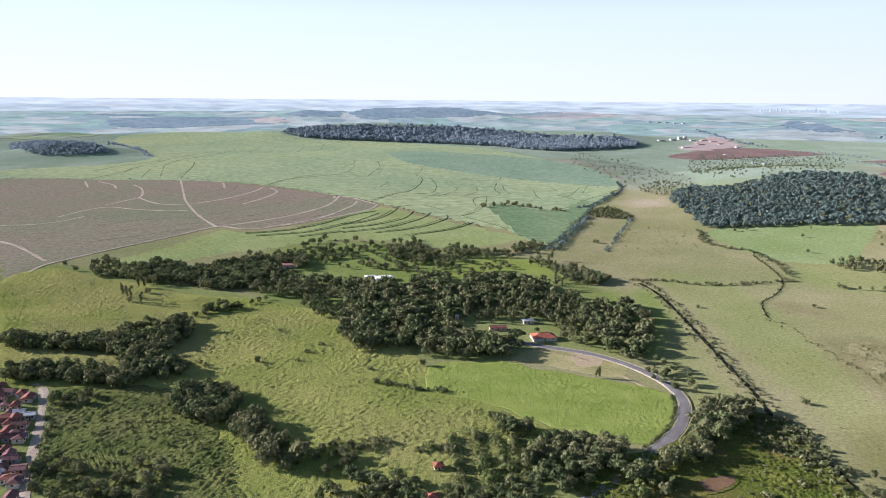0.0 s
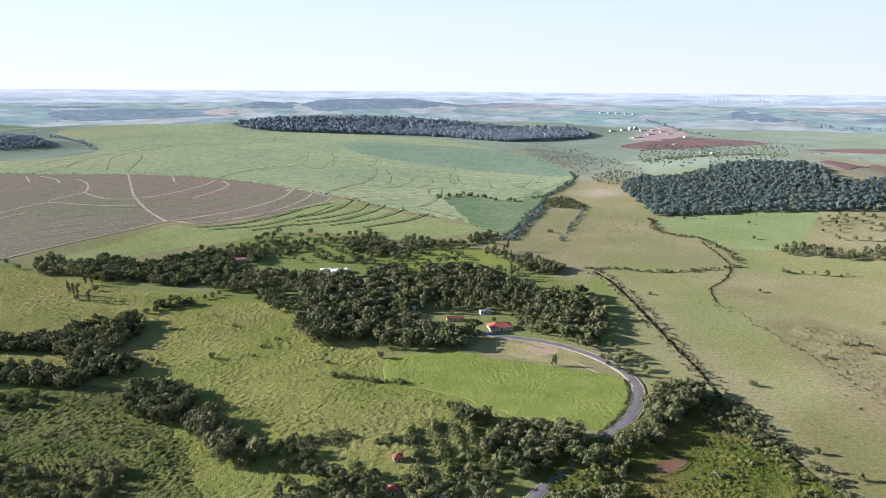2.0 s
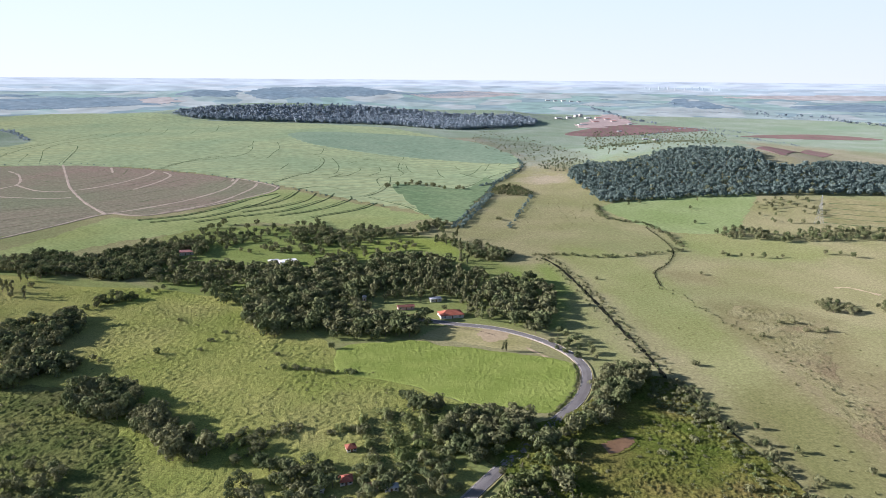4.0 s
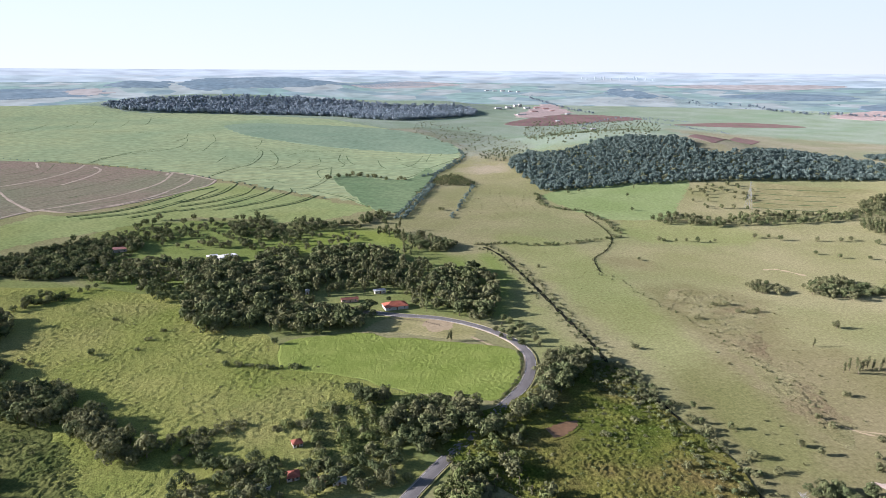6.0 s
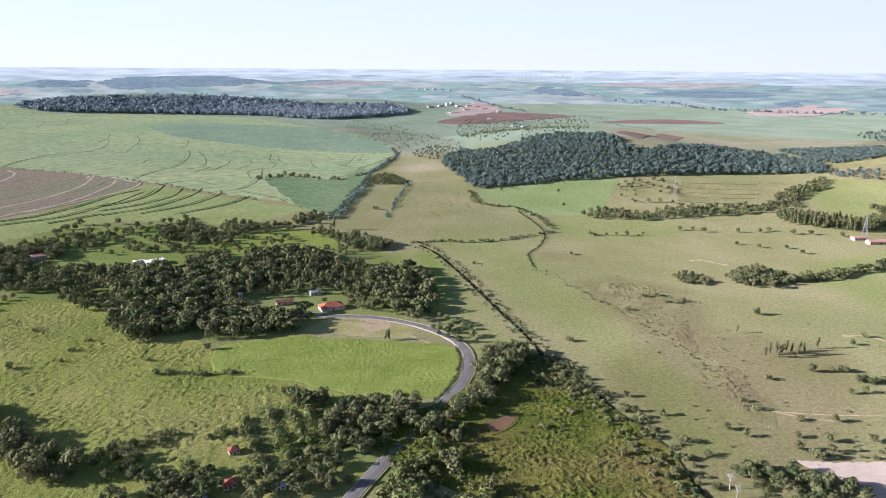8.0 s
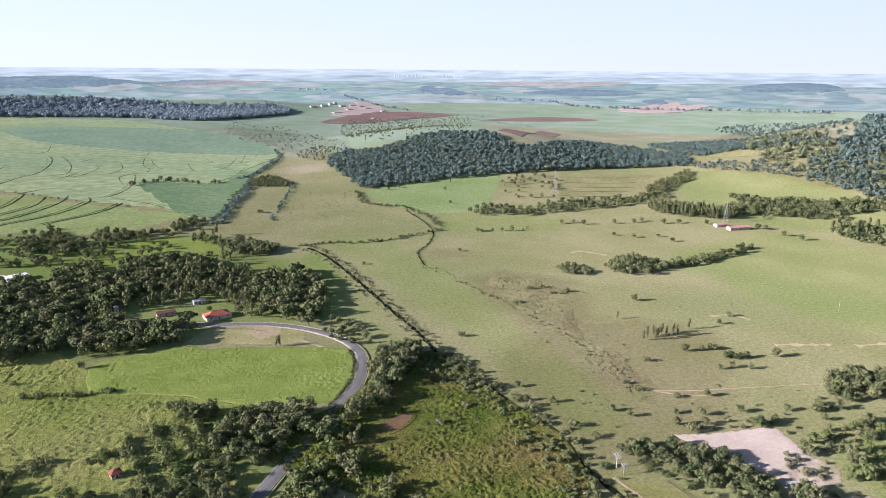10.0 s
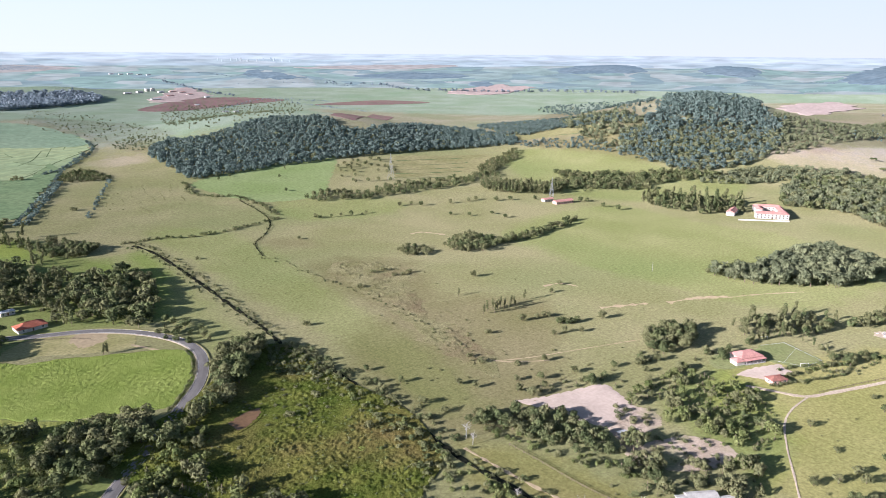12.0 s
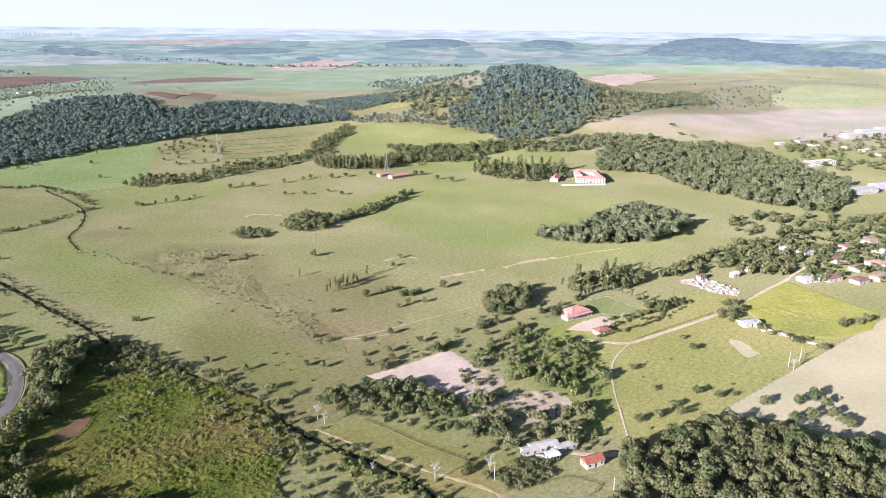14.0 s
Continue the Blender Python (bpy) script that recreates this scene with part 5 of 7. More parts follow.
wood("woodland", [(17, 557), (41, 568), (67, 582), (89, 564), (104, 540), (97, 503), (87, 520), (51, 520), (25, 536)], 9.46, 0.78, ("round", "tall", "bush"), "mid", LEAF_GREY, "garden trees between farm buildings", share=0.5)
wood("woodland", [(-68, 819), (-15, 800), (26, 844), (65, 810), (112, 856), (110, 792), (62, 775), (11, 756), (-39, 746)], 7.74, 0.884, ("round",), "mid", LEAF, "scattered dark trees beside an upper meadow", share=0.6)
wood("woodland", [(-177, 841), (-135, 871), (-71, 850), (-44, 876), (-16, 840), (-66, 789), (-106, 806), (-142, 788)], 7.74, 0.884, ("round", "bush"), "mid", LEAF, "scattered dark trees below the terraces", share=0.55)
wood("woodland", [(123, 710), (145, 726), (168, 690), (155, 662), (135, 674)], 6.02, 0.832, ("round",), "mid", LEAF, "dark copse beside the valley meadow", share=0.9)
wood("woodland", [(141, 483), (148, 465), (164, 443), (161, 421), (152, 437), (141, 452)], 5.59, 0.728, ("round", "bush"), "mid", LEAF, "dark trees above the stream meadow", share=0.75)
wood("woodland", [(-195, 773), (-152, 819), (-55, 787), (11, 801), (49, 782), (10, 715), (-51, 738), (-114, 749)], 10, 0.75, ("round",), "mid", LEAF, "scattered trees below terraces", share=0.55)
wood("woodland", [(-64, 823), (-31, 840), (-3, 780), (-53, 764)], 7, 0.8, ("round",), "mid", LEAF, "dark copse on terraces", share=0.9)
wood("woodland", [(4, 810), (57, 791), (121, 830), (103, 856), (64, 803), (25, 826)], 7, 0.8, ("round",), "mid", LEAF, "dark copse below the cane")
wood("woodland", [(90, 743), (125, 766), (130, 719), (117, 642), (110, 652), (115, 719)], 7, 0.8, ("round", "tall"), "mid", LEAF_GREY, "slender trees beside a meadow", share=0.8)
wood("woodland", [(124, 684), (155, 697), (168, 681), (142, 661)], 6, 0.8, ("round",), "mid", LEAF, "dark copse in the valley")
wood("woodland", [(-88, 737), (-15, 760), (47, 747), (94, 776), (70, 717), (9, 687), (-37, 699)], 9, 0.8, ("round",), "mid", LEAF_GREY, "scattered olive trees by a meadow", share=0.4)
wood("woodland", [(-231, 763), (-175, 800), (-112, 821), (-81, 792), (-141, 756), (-185, 733)], 9, 0.8, ("round",), "mid", LEAF, "trees along the foot of a terraced slope", share=0.6)
wood("roadside_scrub", [(176.8, 368.3), (195.8, 374.3), (203.1, 350.5), (194.6, 315.1), (180.2, 328.7), (166.7, 334.4)], 3.5, 1.1, ("bush",), "mid", LEAF_GREY, "olive scrub between marsh and stream", share=0.8)
wood("marsh_scrub", [(114.5, 306.0), (150.9, 328.2), (169.0, 317.4), (173.4, 283.2), (105.3, 277.8)], 5, 0.7, ("bush",), "near", LEAF_GREY, "low olive scrub in a marsh", share=0.4)
wood("thicket", [(-327, 489), (-295, 492), (-244, 491), (-222, 499), (-211, 532), (-201, 523), (-203, 493), (-220, 473), (-240, 465), (-275, 471), (-319, 477)], 5.13, 1.2, ("round",), "mid", LEAF, "dark thicket across rough pasture")
wood("thicket", [(-249, 501), (-211, 537), (-191, 500), (-205, 453), (-231, 466)], 5.32, 1.08, ("round",), "mid", LEAF, "dark thicket across rough pasture", share=0.8)
wood("thicket", [(-188, 454), (-161, 449), (-161, 426), (-183, 432)], 5, 0.6, ("round", "bush"), "mid", LEAF_GREY, "low scrub across rough pasture", share=0.7)
wood("thicket", [(-222, 448), (-207, 453), (-171, 439), (-176, 422), (-203, 426)], 5.13, 1.26, ("round",), "mid", LEAF, "dark thicket across rough pasture")
wood("thicket", [(-290, 429), (-257, 437), (-221, 433), (-194, 422), (-195, 408), (-225, 411), (-264, 417), (-282, 417)], 4.94, 1.14, ("round",), "mid", LEAF, "dark thicket behind the village")
wood("thicket", [(-160.6, 382.4), (-151.8, 400.1), (-133.5, 403.0), (-117.9, 387.1), (-118.7, 364.8), (-136.0, 359.6)], 5.13, 1.32, ("round",), "near", LEAF, "dark thicket beside rough pasture")
wood("thicket", [(-121.0, 359.9), (-109.7, 367.1), (-84.1, 339.0), (-72.7, 327.3), (-70.4, 309.2), (-83.2, 310.6), (-95.8, 326.9)], 5.13, 1.2, ("round",), "near", LEAF_GREY, "olive-grey thicket beside rough pasture")
wood("thicket", [(-237, 397), (-205.8, 393.3), (-203.5, 381.5), (-224.5, 377.3)], 5, 0.6, ("round",), "near", LEAF, "dark bushes behind the village", share=0.8)
wood("thicket", [(-209.3, 327.9), (-208.7, 339.9), (-180.5, 311.6), (-156.5, 301.6), (-132.3, 276.4), (-178.1, 273.6)], 5, 0.7, ("round",), "near", LEAF, "dark bushes beside vegetable plots", share=0.35)
wood("roadside_wood", [(84.9, 296.6), (110.3, 310.0), (139.6, 329.2), (169.1, 365.3), (184.2, 381.5), (172.8, 390.5), (150.7, 380.9), (141.4, 359.3), (127.1, 333.7), (102.6, 312.0)], 4.8944, 1.1339, ("round",), "near", LEAF, "dense dark trees beside the road bend")
wood("roadside_wood", [(59.9, 341.6), (78.1, 341.9), (95.7, 328.5), (85.9, 311.7), (69.1, 297.3), (54.7, 290.5), (45.5, 299.9), (43.1, 326.4)], 5.6, 1.1, ("round",), "near", LEAF, "dense dark trees beside the road")
wood("roadside_wood", [(73.0, 290.7), (109.0, 305.9), (108.2, 286.7), (90.3, 269.2), (63.4, 268.8)], 4.6, 0.7, ("round", "bush"), "near", LEAF_FRESH, "fresh green trees and scrub by the road", share=0.8)
wood("thicket", [(27.9, 367.6), (39.3, 362.9), (53.8, 352.3), (36.2, 345.6), (30.1, 353.9)], 5.4, 1.05, ("round",), "near", LEAF, "dark copse beside the crop")
wood("thicket", [(134, 449), (156, 433), (160.9, 404.9), (147.4, 406.3), (137, 433)], 5.5, 0.6, ("round",), "near", LEAF, "row of dark trees above the stream meadow", share=0.8)
wood("garden_trees", [(-48.2, 298.4), (-21.8, 303.8), (5.2, 298.3), (32.1, 299.7), (46.9, 290.3), (43.9, 268.6), (-53.3, 267.2)], 4.95, 0.78, ("round", "flat"), "near", LEAF, "garden trees round cottages", share=0.75)
wood("garden_trees", [(-73.3, 330.2), (-52.9, 330.6), (-35.9, 308.7), (-48.9, 303.4), (-66.1, 308.2)], 4.5, 0.7, ("round", "bush"), "near", LEAF_GREY, "scrubby trees near cottages", share=0.6)
wood("garden_scrub", [(-66.2, 339.4), (-27.5, 343.2), (-26.6, 331.0), (-64.6, 330.4)], 3.5, 1.1, ("bush",), "near", LEAF_GREY, "olive scrub below the pasture", share=0.8)
for line in ([(5.7, 345.0), (7.7, 320.2), (10.3, 289.8)], [(17.6, 351.7), (21.4, 320.4), (24.9, 290.0)], [(27.8, 347.3), (31.9, 323.4), (35.6, 294.9)], [(37.6, 344.3), (40.5, 315.3), (43.5, 295.0)], [(47.5, 338.3), (48.2, 310.1)], [(-12.0, 331.3), (-3.2, 334.4), (5.6, 331.6)]):
    row("orchard_row", line, 2.3, 1.35, ("bush",), "near", LEAF_FRESH, "row of small green orchard trees", jitter=0.7, category="orchard")
row("hedge", [(-43.5, 419.8), (-29.5, 416.5), (-14.9, 409.8), (2.9, 406.7)], 2.6, 1.2, ("bush",), "near", LEAF, "dark hedge in rough pasture", jitter=1.2)
row("hedge", [(-240, 402), (-217, 355), (-199, 315), (-186.8, 289.5)], 3.0, 0.9, ("bush",), "near", LEAF, "dark bushes along a village street", jitter=1.4)
row("hedge", [(-202, 552), (-191, 561), (-176, 574)], 4, 0.6, ("round",), "mid", LEAF, "row of dark trees in pasture", jitter=2)
row("hedge", [(106, 336), (125.3, 358.8), (137.8, 382.8), (142, 404)], 1.8, 0.6, ("bush",), "near", LEAF, "low dark hedge between road and crop", jitter=0.4)
wood("thicket", [(211.8, 230.9), (227.1, 232.2), (240.0, 224.2), (255.2, 209.8), (266.2, 202.4), (263.0, 194.7), (256.8, 185.7), (257.3, 167.9), (248.7, 157.2), (241.7, 167.1), (231.0, 186.3), (224.8, 210.2)], 4.6, 0.72, ("round",), "near", LEAF, "dense green thicket beside a dirt yard")
wood("thicket", [(216.4, 225.4), (230.9, 208.1), (234.5, 182.1), (247.0, 157.6), (242.0, 144.9), (235.1, 149.7), (225.9, 175.3), (218.2, 204.1)], 3.0, 0.85, ("bush",), "near", LEAF_FRESH, "fresh green scrub below a thicket", share=0.7)
wood("thicket", [(259.0, 235.3), (278.7, 229.2), (309.4, 215.6), (306.6, 209.5), (280.5, 218.3), (260.5, 226.3)], 3.6, 0.8, ("round", "bush", "bush"), "near", LEAF, "dark scrub behind a dirt yard", share=0.6)
wood("thicket", [(276.5, 190.1), (290.7, 185.1), (292.0, 171.5), (282.1, 166.3), (274.7, 179.8)], 3.6, 0.85, ("bush",), "near", LEAF_GREY, "dry olive bushes in a dirt yard", share=0.75)
wood("thicket", [(260.4, 170.0), (283.6, 164.5), (279.4, 158.6), (257.7, 156.6), (249.1, 159.0)], 4.2, 0.6, ("round", "bush"), "near", LEAF_GREY, "olive trees beside a cleared plot", share=0.75)
wood("thicket", [(246.2, 157.1), (259.5, 138.8), (271.7, 131.9), (284.2, 124.8), (272.5, 111.9), (259.9, 105.9), (252.2, 118.6), (241.1, 135.4), (237.8, 149.9)], 5, 0.75, ("round", "round", "bush"), "near", LEAF_GREY, "olive trees round a cleared plot", share=0.6)
wood("thicket", [(302.4, 176.2), (318.4, 167.6), (314.6, 151.5), (311.0, 131.6), (285.6, 115.1), (276.5, 99.8), (272.5, 111.9), (293.2, 130.8), (293.0, 153.2), (284.5, 163.4)], 4.8, 0.8, ("round", "round", "bush"), "near", LEAF_FRESH, "leafy trees along a garden", share=0.32)
wood("thicket", [(309.4, 215.6), (343.4, 222.3), (373.1, 219.8), (378.6, 201.6), (398.7, 200.1), (390.5, 187.4), (365.0, 189.9), (330.1, 193.3), (307.1, 186.5), (299.1, 190.7)], 4.6, 0.7, ("round", "bush"), "near", LEAF_GREY, "mixed trees on a bank", share=0.42)
wood("thicket", [(307.1, 186.5), (342.4, 190.9), (368.7, 172.3), (355.6, 151.1), (335.4, 131.6), (308.2, 135.0), (315.4, 165.9), (304.1, 177.2)], 6.5, 0.55, ("round", "bush", "bush"), "near", LEAF_FRESH, "scattered bushes in weedy gardens", share=0.5)
wood("thicket", [(312.2, 180.3), (332.1, 179.1), (318.4, 167.6), (306.4, 171.4)], 5.6925, 0.6375, ("round",), "near", LEAF, "dense dark garden trees")
wood("thicket", [(343.7, 159.5), (348.7, 147.8), (333.4, 142.3), (327.5, 151.4)], 5.75, 0.68, ("round",), "near", LEAF, "dark garden trees")
wood("thicket", [(427, 145), (446, 137), (463, 124), (439, 118), (418.0, 126.8), (414.2, 138.1)], 4.2, 0.65, ("round", "bush"), "near", LEAF_GREY, "olive trees beside a playing field", share=0.85)
wood("thicket", [(461, 103), (482, 96), (465, 85), (446, 90)], 4.2, 0.6, ("round",), "near", LEAF_GREY, "olive trees beside a lane", share=0.8)
wood("thicket", [(293.4, 186.9), (315.1, 193.5), (339.1, 194.8), (361.2, 187.8), (359.8, 167.7), (363.4, 151.2), (341.6, 129.4), (315.9, 116.7), (297.9, 120.8), (296.4, 135.5), (304.4, 173.8)], 3.74, 0.64, ("bush", "bush", "bush", "round"), "mid", LEAF_FRESH, "weedy green scrub in overgrown gardens", share=0.8)
wood("thicket", [(245.3, 159.7), (256.5, 144.7), (281.6, 128.0), (289.8, 114.1), (266.3, 98.1), (258.3, 107.8), (237.3, 133.1), (231.3, 147.1)], 3.4, 0.8, ("bush", "bush", "round"), "mid", LEAF_GREY, "dry olive scrub in overgrown gardens", share=0.4)
wood("thicket", [(221.3, 152.4), (236.2, 141.3), (236.6, 124.0), (218.3, 124.3), (204.6, 129.2), (204.8, 140.6)], 4.5, 0.55, ("bush", "round"), "mid", LEAF_GREY, "straggling scrub in a field", share=0.35)
wood("roadside_scrub", [(62.8, 268.0), (94.1, 287.2), (101.3, 260.0), (113.5, 234.0), (116.6, 217.0), (95.6, 205.6), (55.5, 239.6)], 3.6, 0.9, ("bush", "bush", "round"), "mid", LEAF_FRESH, "fresh green scrub beside the road", share=0.7)
row("thicket", [(424, 184), (439, 180), (449, 174)], 3.0, 0.42, ("tall",), "near", LEAF, "clipped row of slender trees by a playing field", jitter=0.3)
row("thicket", [(453, 176), (451, 162), (444, 146)], 4.0, 0.5, ("tall", "round"), "near", LEAF_GREY, "thin row of trees by a playing field", jitter=0.8)
row("thicket", [(396.6, 155.0), (412.7, 146.8), (432, 135)], 3.0, 0.7, ("bush",), "near", LEAF, "hedge between a court and a playing field", jitter=0.8)
for line in ([(267.1, 156.0), (265.2, 142.1), (264.2, 136.9)], [(275.5, 156.2), (274.1, 139.4), (273.0, 132.6)], [(283.6, 152.7), (282.4, 137.7), (282.2, 131.3)]):
    row("garden_row", line, 2.2, 0.5, ("bush",), "near", LEAF_GREY, "row of low bushes on cleared soil", jitter=0.8, category="garden")
wood("thicket", [(364.2, 226.7), (399, 235), (419, 223), (396.0, 203.8), (373.2, 208.2)], 5.0, 0.95, ("round",), "near", LEAF, "dense dark copse in pasture")
wood("thicket", [(378.8, 194.5), (406.4, 189.9), (438, 183), (404.2, 184.5), (383.4, 180.5)], 5, 0.7, ("round",), "near", LEAF, "dark trees behind a villa", share=0.8)
wood("grove", [(544, 275), (582, 248), (633, 260), (680, 249), (685, 220), (666, 189), (642, 176), (598, 185), (564, 208), (546, 232), (534, 259)], 7.0, 1.5, ("round", "flat", "round"), "near", LEAF_SILVER, "large olive-green grove in pasture")
wood("grove", [(544, 286), (560, 277), (548, 263), (534, 275)], 5, 0.7, ("round",), "mid", LEAF, "dark bushes beside a grove")
wood("grove", [(449, 206), (493, 189), (506, 162), (479, 157), (438, 183), (433, 199)], 5.5, 0.8, ("round", "tall"), "mid", LEAF_GREY, "mixed trees round a playing field", share=0.8)
wood("village_trees", [(490, 152), (536, 150), (608, 134), (656, 112), (691, 95), (579, 75), (549, 94), (550, 119), (520, 132)], 6, 0.8, ("round",), "far", LEAF_GREY, "olive trees between village houses", share=0.7)
wood("village_trees", [(678, 98), (758, 71), (817, 29), (798, 3), (608, -5), (584, 37), (556, 64)], 7, 0.85, ("round", "flat"), "far", LEAF, "garden trees between village houses", share=0.6)
wood("village_trees", [(1195, 209), (1331, 182), (1469, 78), (1115, 51), (1062, 118), (1147, 176)], 12, 0.8, ("round",), "far", LEAF, "trees round sheds and houses", share=0.5)
wood("village_trees", [(723, 153), (770, 109), (774, 68), (725, 82), (662, 118), (666, 144)], 8, 0.8, ("round",), "far", LEAF_GREY, "trees at the edge of a village", share=0.6)
row("hedge", [(373, 146), (389, 140), (410, 131), (427, 126)], 2.4, 0.75, ("bush",), "near", LEAF_GREY, "row of small bushes along a lane", jitter=0.8)
row("hedge", [(380.9, 150.1), (413.2, 140.6), (446, 129), (464, 121)], 3, 0.9, ("bush",), "near", LEAF_FRESH, "clipped hedge beside a lane", jitter=1)
row("hedge", [(451, 97), (448, 79), (442.0, 51.3), (440.6, 29.5)], 3, 1.1, ("bush",), "near", LEAF_GREY, "scrub along a ruined wall", jitter=2)
wood("garden_scrub", [(-232, 397), (-168.2, 402.3), (-145.3, 367.8), (-123.8, 351.1), (-98.4, 288.1), (-131.4, 329.2), (-186.3, 334.2), (-218.6, 366.4)], 5, 0.75, ("bush",), "mid", LEAF_FRESH, "olive scrub on an overgrown plot", share=0.5)
wood("garden_scrub", [(-183.9, 318.1), (-139.0, 326.2), (-121.6, 302.2), (-120.7, 272.4), (-163.5, 271.7)], 4, 0.8, ("bush", "bush", "round"), "near", LEAF_GREY, "dark bushes round garden plots", share=0.35)
wood("tussocks", [(226, 585), (318, 557), (309, 376), (271.9, 228.3), (212.6, 230.8), (201.3, 348.1), (210, 471)], 5.5, 0.26, ("bush",), "tiny", TUFT, "small grass tussocks in dry pasture", share=0.075, category="tussocks")
wood("tussocks", [(382, 487), (492, 403), (496, 282), (522, 221), (368.8, 207.8), (274.9, 226.3), (248.4, 262.0), (285, 387)], 5.5, 0.26, ("bush",), "tiny", TUFT, "small grass tussocks in dry pasture", share=0.075, category="tussocks")
wood("tussocks", [(195, 635), (340, 659), (399, 604), (278, 407), (209.0, 374.6), (198, 497)], 6, 0.26, ("bush",), "tiny", TUFT, "small grass tussocks in pasture", share=0.075, category="tussocks")
wood("tussocks", [(-203, 555), (-86, 558), (-17, 458), (26.4, 386.1), (-26.6, 331.0), (-64.6, 330.4), (-127.8, 407.4)], 6, 0.4, ("bush",), "far", TUFT, "taller weeds in rough pasture", share=0.175, category="tussocks")
wood("thicket", [(245.2, 130.5), (259.5, 116.7), (261.5, 104.0), (254.4, 92.9), (255.9, 102.7), (253.4, 116.4)], 4.5, 0.6, ("round", "bush"), "near", LEAF, "dark trees round sheds in a yard", share=0.6)
wood("reeds", [(216.9, 124.8), (230.3, 124.6), (241.9, 110.5), (232.8, 106.8), (220.1, 109.3), (213.1, 117.8)], 2.0, 0.9, ("bush",), "near", LEAF_GREY, "grey-green reed bed")
wood("riverside_wood", [(233.2, 78.9), (263.7, 86.1), (295.0, 73.6), (316.6, 56.3), (321.2, 30.0), (326.5, 7.7), (331.7, -6.7), (301.1, -22.8), (244.3, -18.4), (199.5, 43.3), (206.6, 74.6)], 6.0, 1.15, ("round",), "close", LEAF_GREY, "close dense green treetops of a wood")
wood("tussocks", [(287, 502), (333, 520), (380, 482), (344, 387), (276.3, 282.1), (247.3, 271.9), (255.0, 334.6), (277, 415)], 3.4, 0.38, ("bush",), "far", TUFT, "coarse olive tussocks in dry pasture", share=0.065, category="tussocks")
wood("tussocks", [(297, 518), (332, 499), (315, 406), (313, 349), (311.6, 284.6), (275.4, 289.2), (265.8, 346.0), (282, 429)], 3.6, 0.22, ("bush",), "tiny", TUFT, "rank olive tussocks in a damp hollow", share=0.2, category="tussocks")
wood("tussocks", [(275.4, 289.2), (324.8, 266.9), (367.3, 242.3), (322.4, 212.3), (269.5, 222.0), (222.2, 243.7), (217.1, 281.8)], 4.0, 0.38, ("bush",), "far", TUFT, "coarse olive tussocks in dry pasture", share=0.06, category="tussocks")
wood("tussocks", [(279.5, 86.8), (354.8, 118.3), (419.3, 95.6), (408.8, 45.4), (337.3, 58.8)], 6.0, 0.36, ("bush",), "far", TUFT, "coarse green tussocks in a meadow", share=0.11, category="tussocks")
wood("tussocks", [(250, 959), (344, 958), (319, 846), (257, 799), (217, 862)], 4.5, 0.5, ("bush",), "far", TUFT, "coarse olive tussocks in dry pasture", share=0.1, category="tussocks")
wood("marsh_tufts", [(89.5, 297.1), (119.4, 312.7), (158.5, 330.0), (188.6, 342.8), (189.6, 297.9), (188.5, 243.3), (177.3, 211.2), (150.9, 188.6), (86.7, 270.8)], 3.0, 0.4, ("bush",), "far", LEAF_FRESH, "green and ochre tufts of marsh grass", share=0.4, category="tussocks")
wood("marsh_scrub", [(107.1, 307.0), (158.5, 330.0), (188.4, 331.7), (182.4, 287.8), (177.3, 233.9), (153.3, 191.3), (94.4, 260.3)], 4.2, 0.6, ("bush",), "mid", LEAF_FRESH, "low scrub in a marsh", share=0.16)

wood("thicket", [(290.5, 193.8), (300.1, 178.5), (291.6, 166.1), (273.7, 162.2), (253.1, 157.2), (260.8, 170.2)], 4.2, 0.85, ("bush", "bush", "round"), "near", LEAF_GREY, "dry olive bushes on brown soil", share=0.5)
wood("thicket", [(253.7, 153), (269.6, 156.3), (287.6, 150.2), (296, 131.8), (277.1, 127.2), (263.2, 136.6)], 5.0, 0.8, ("bush",), "near", LEAF_GREY, "weedy bushes on a cleared plot", share=0.35)

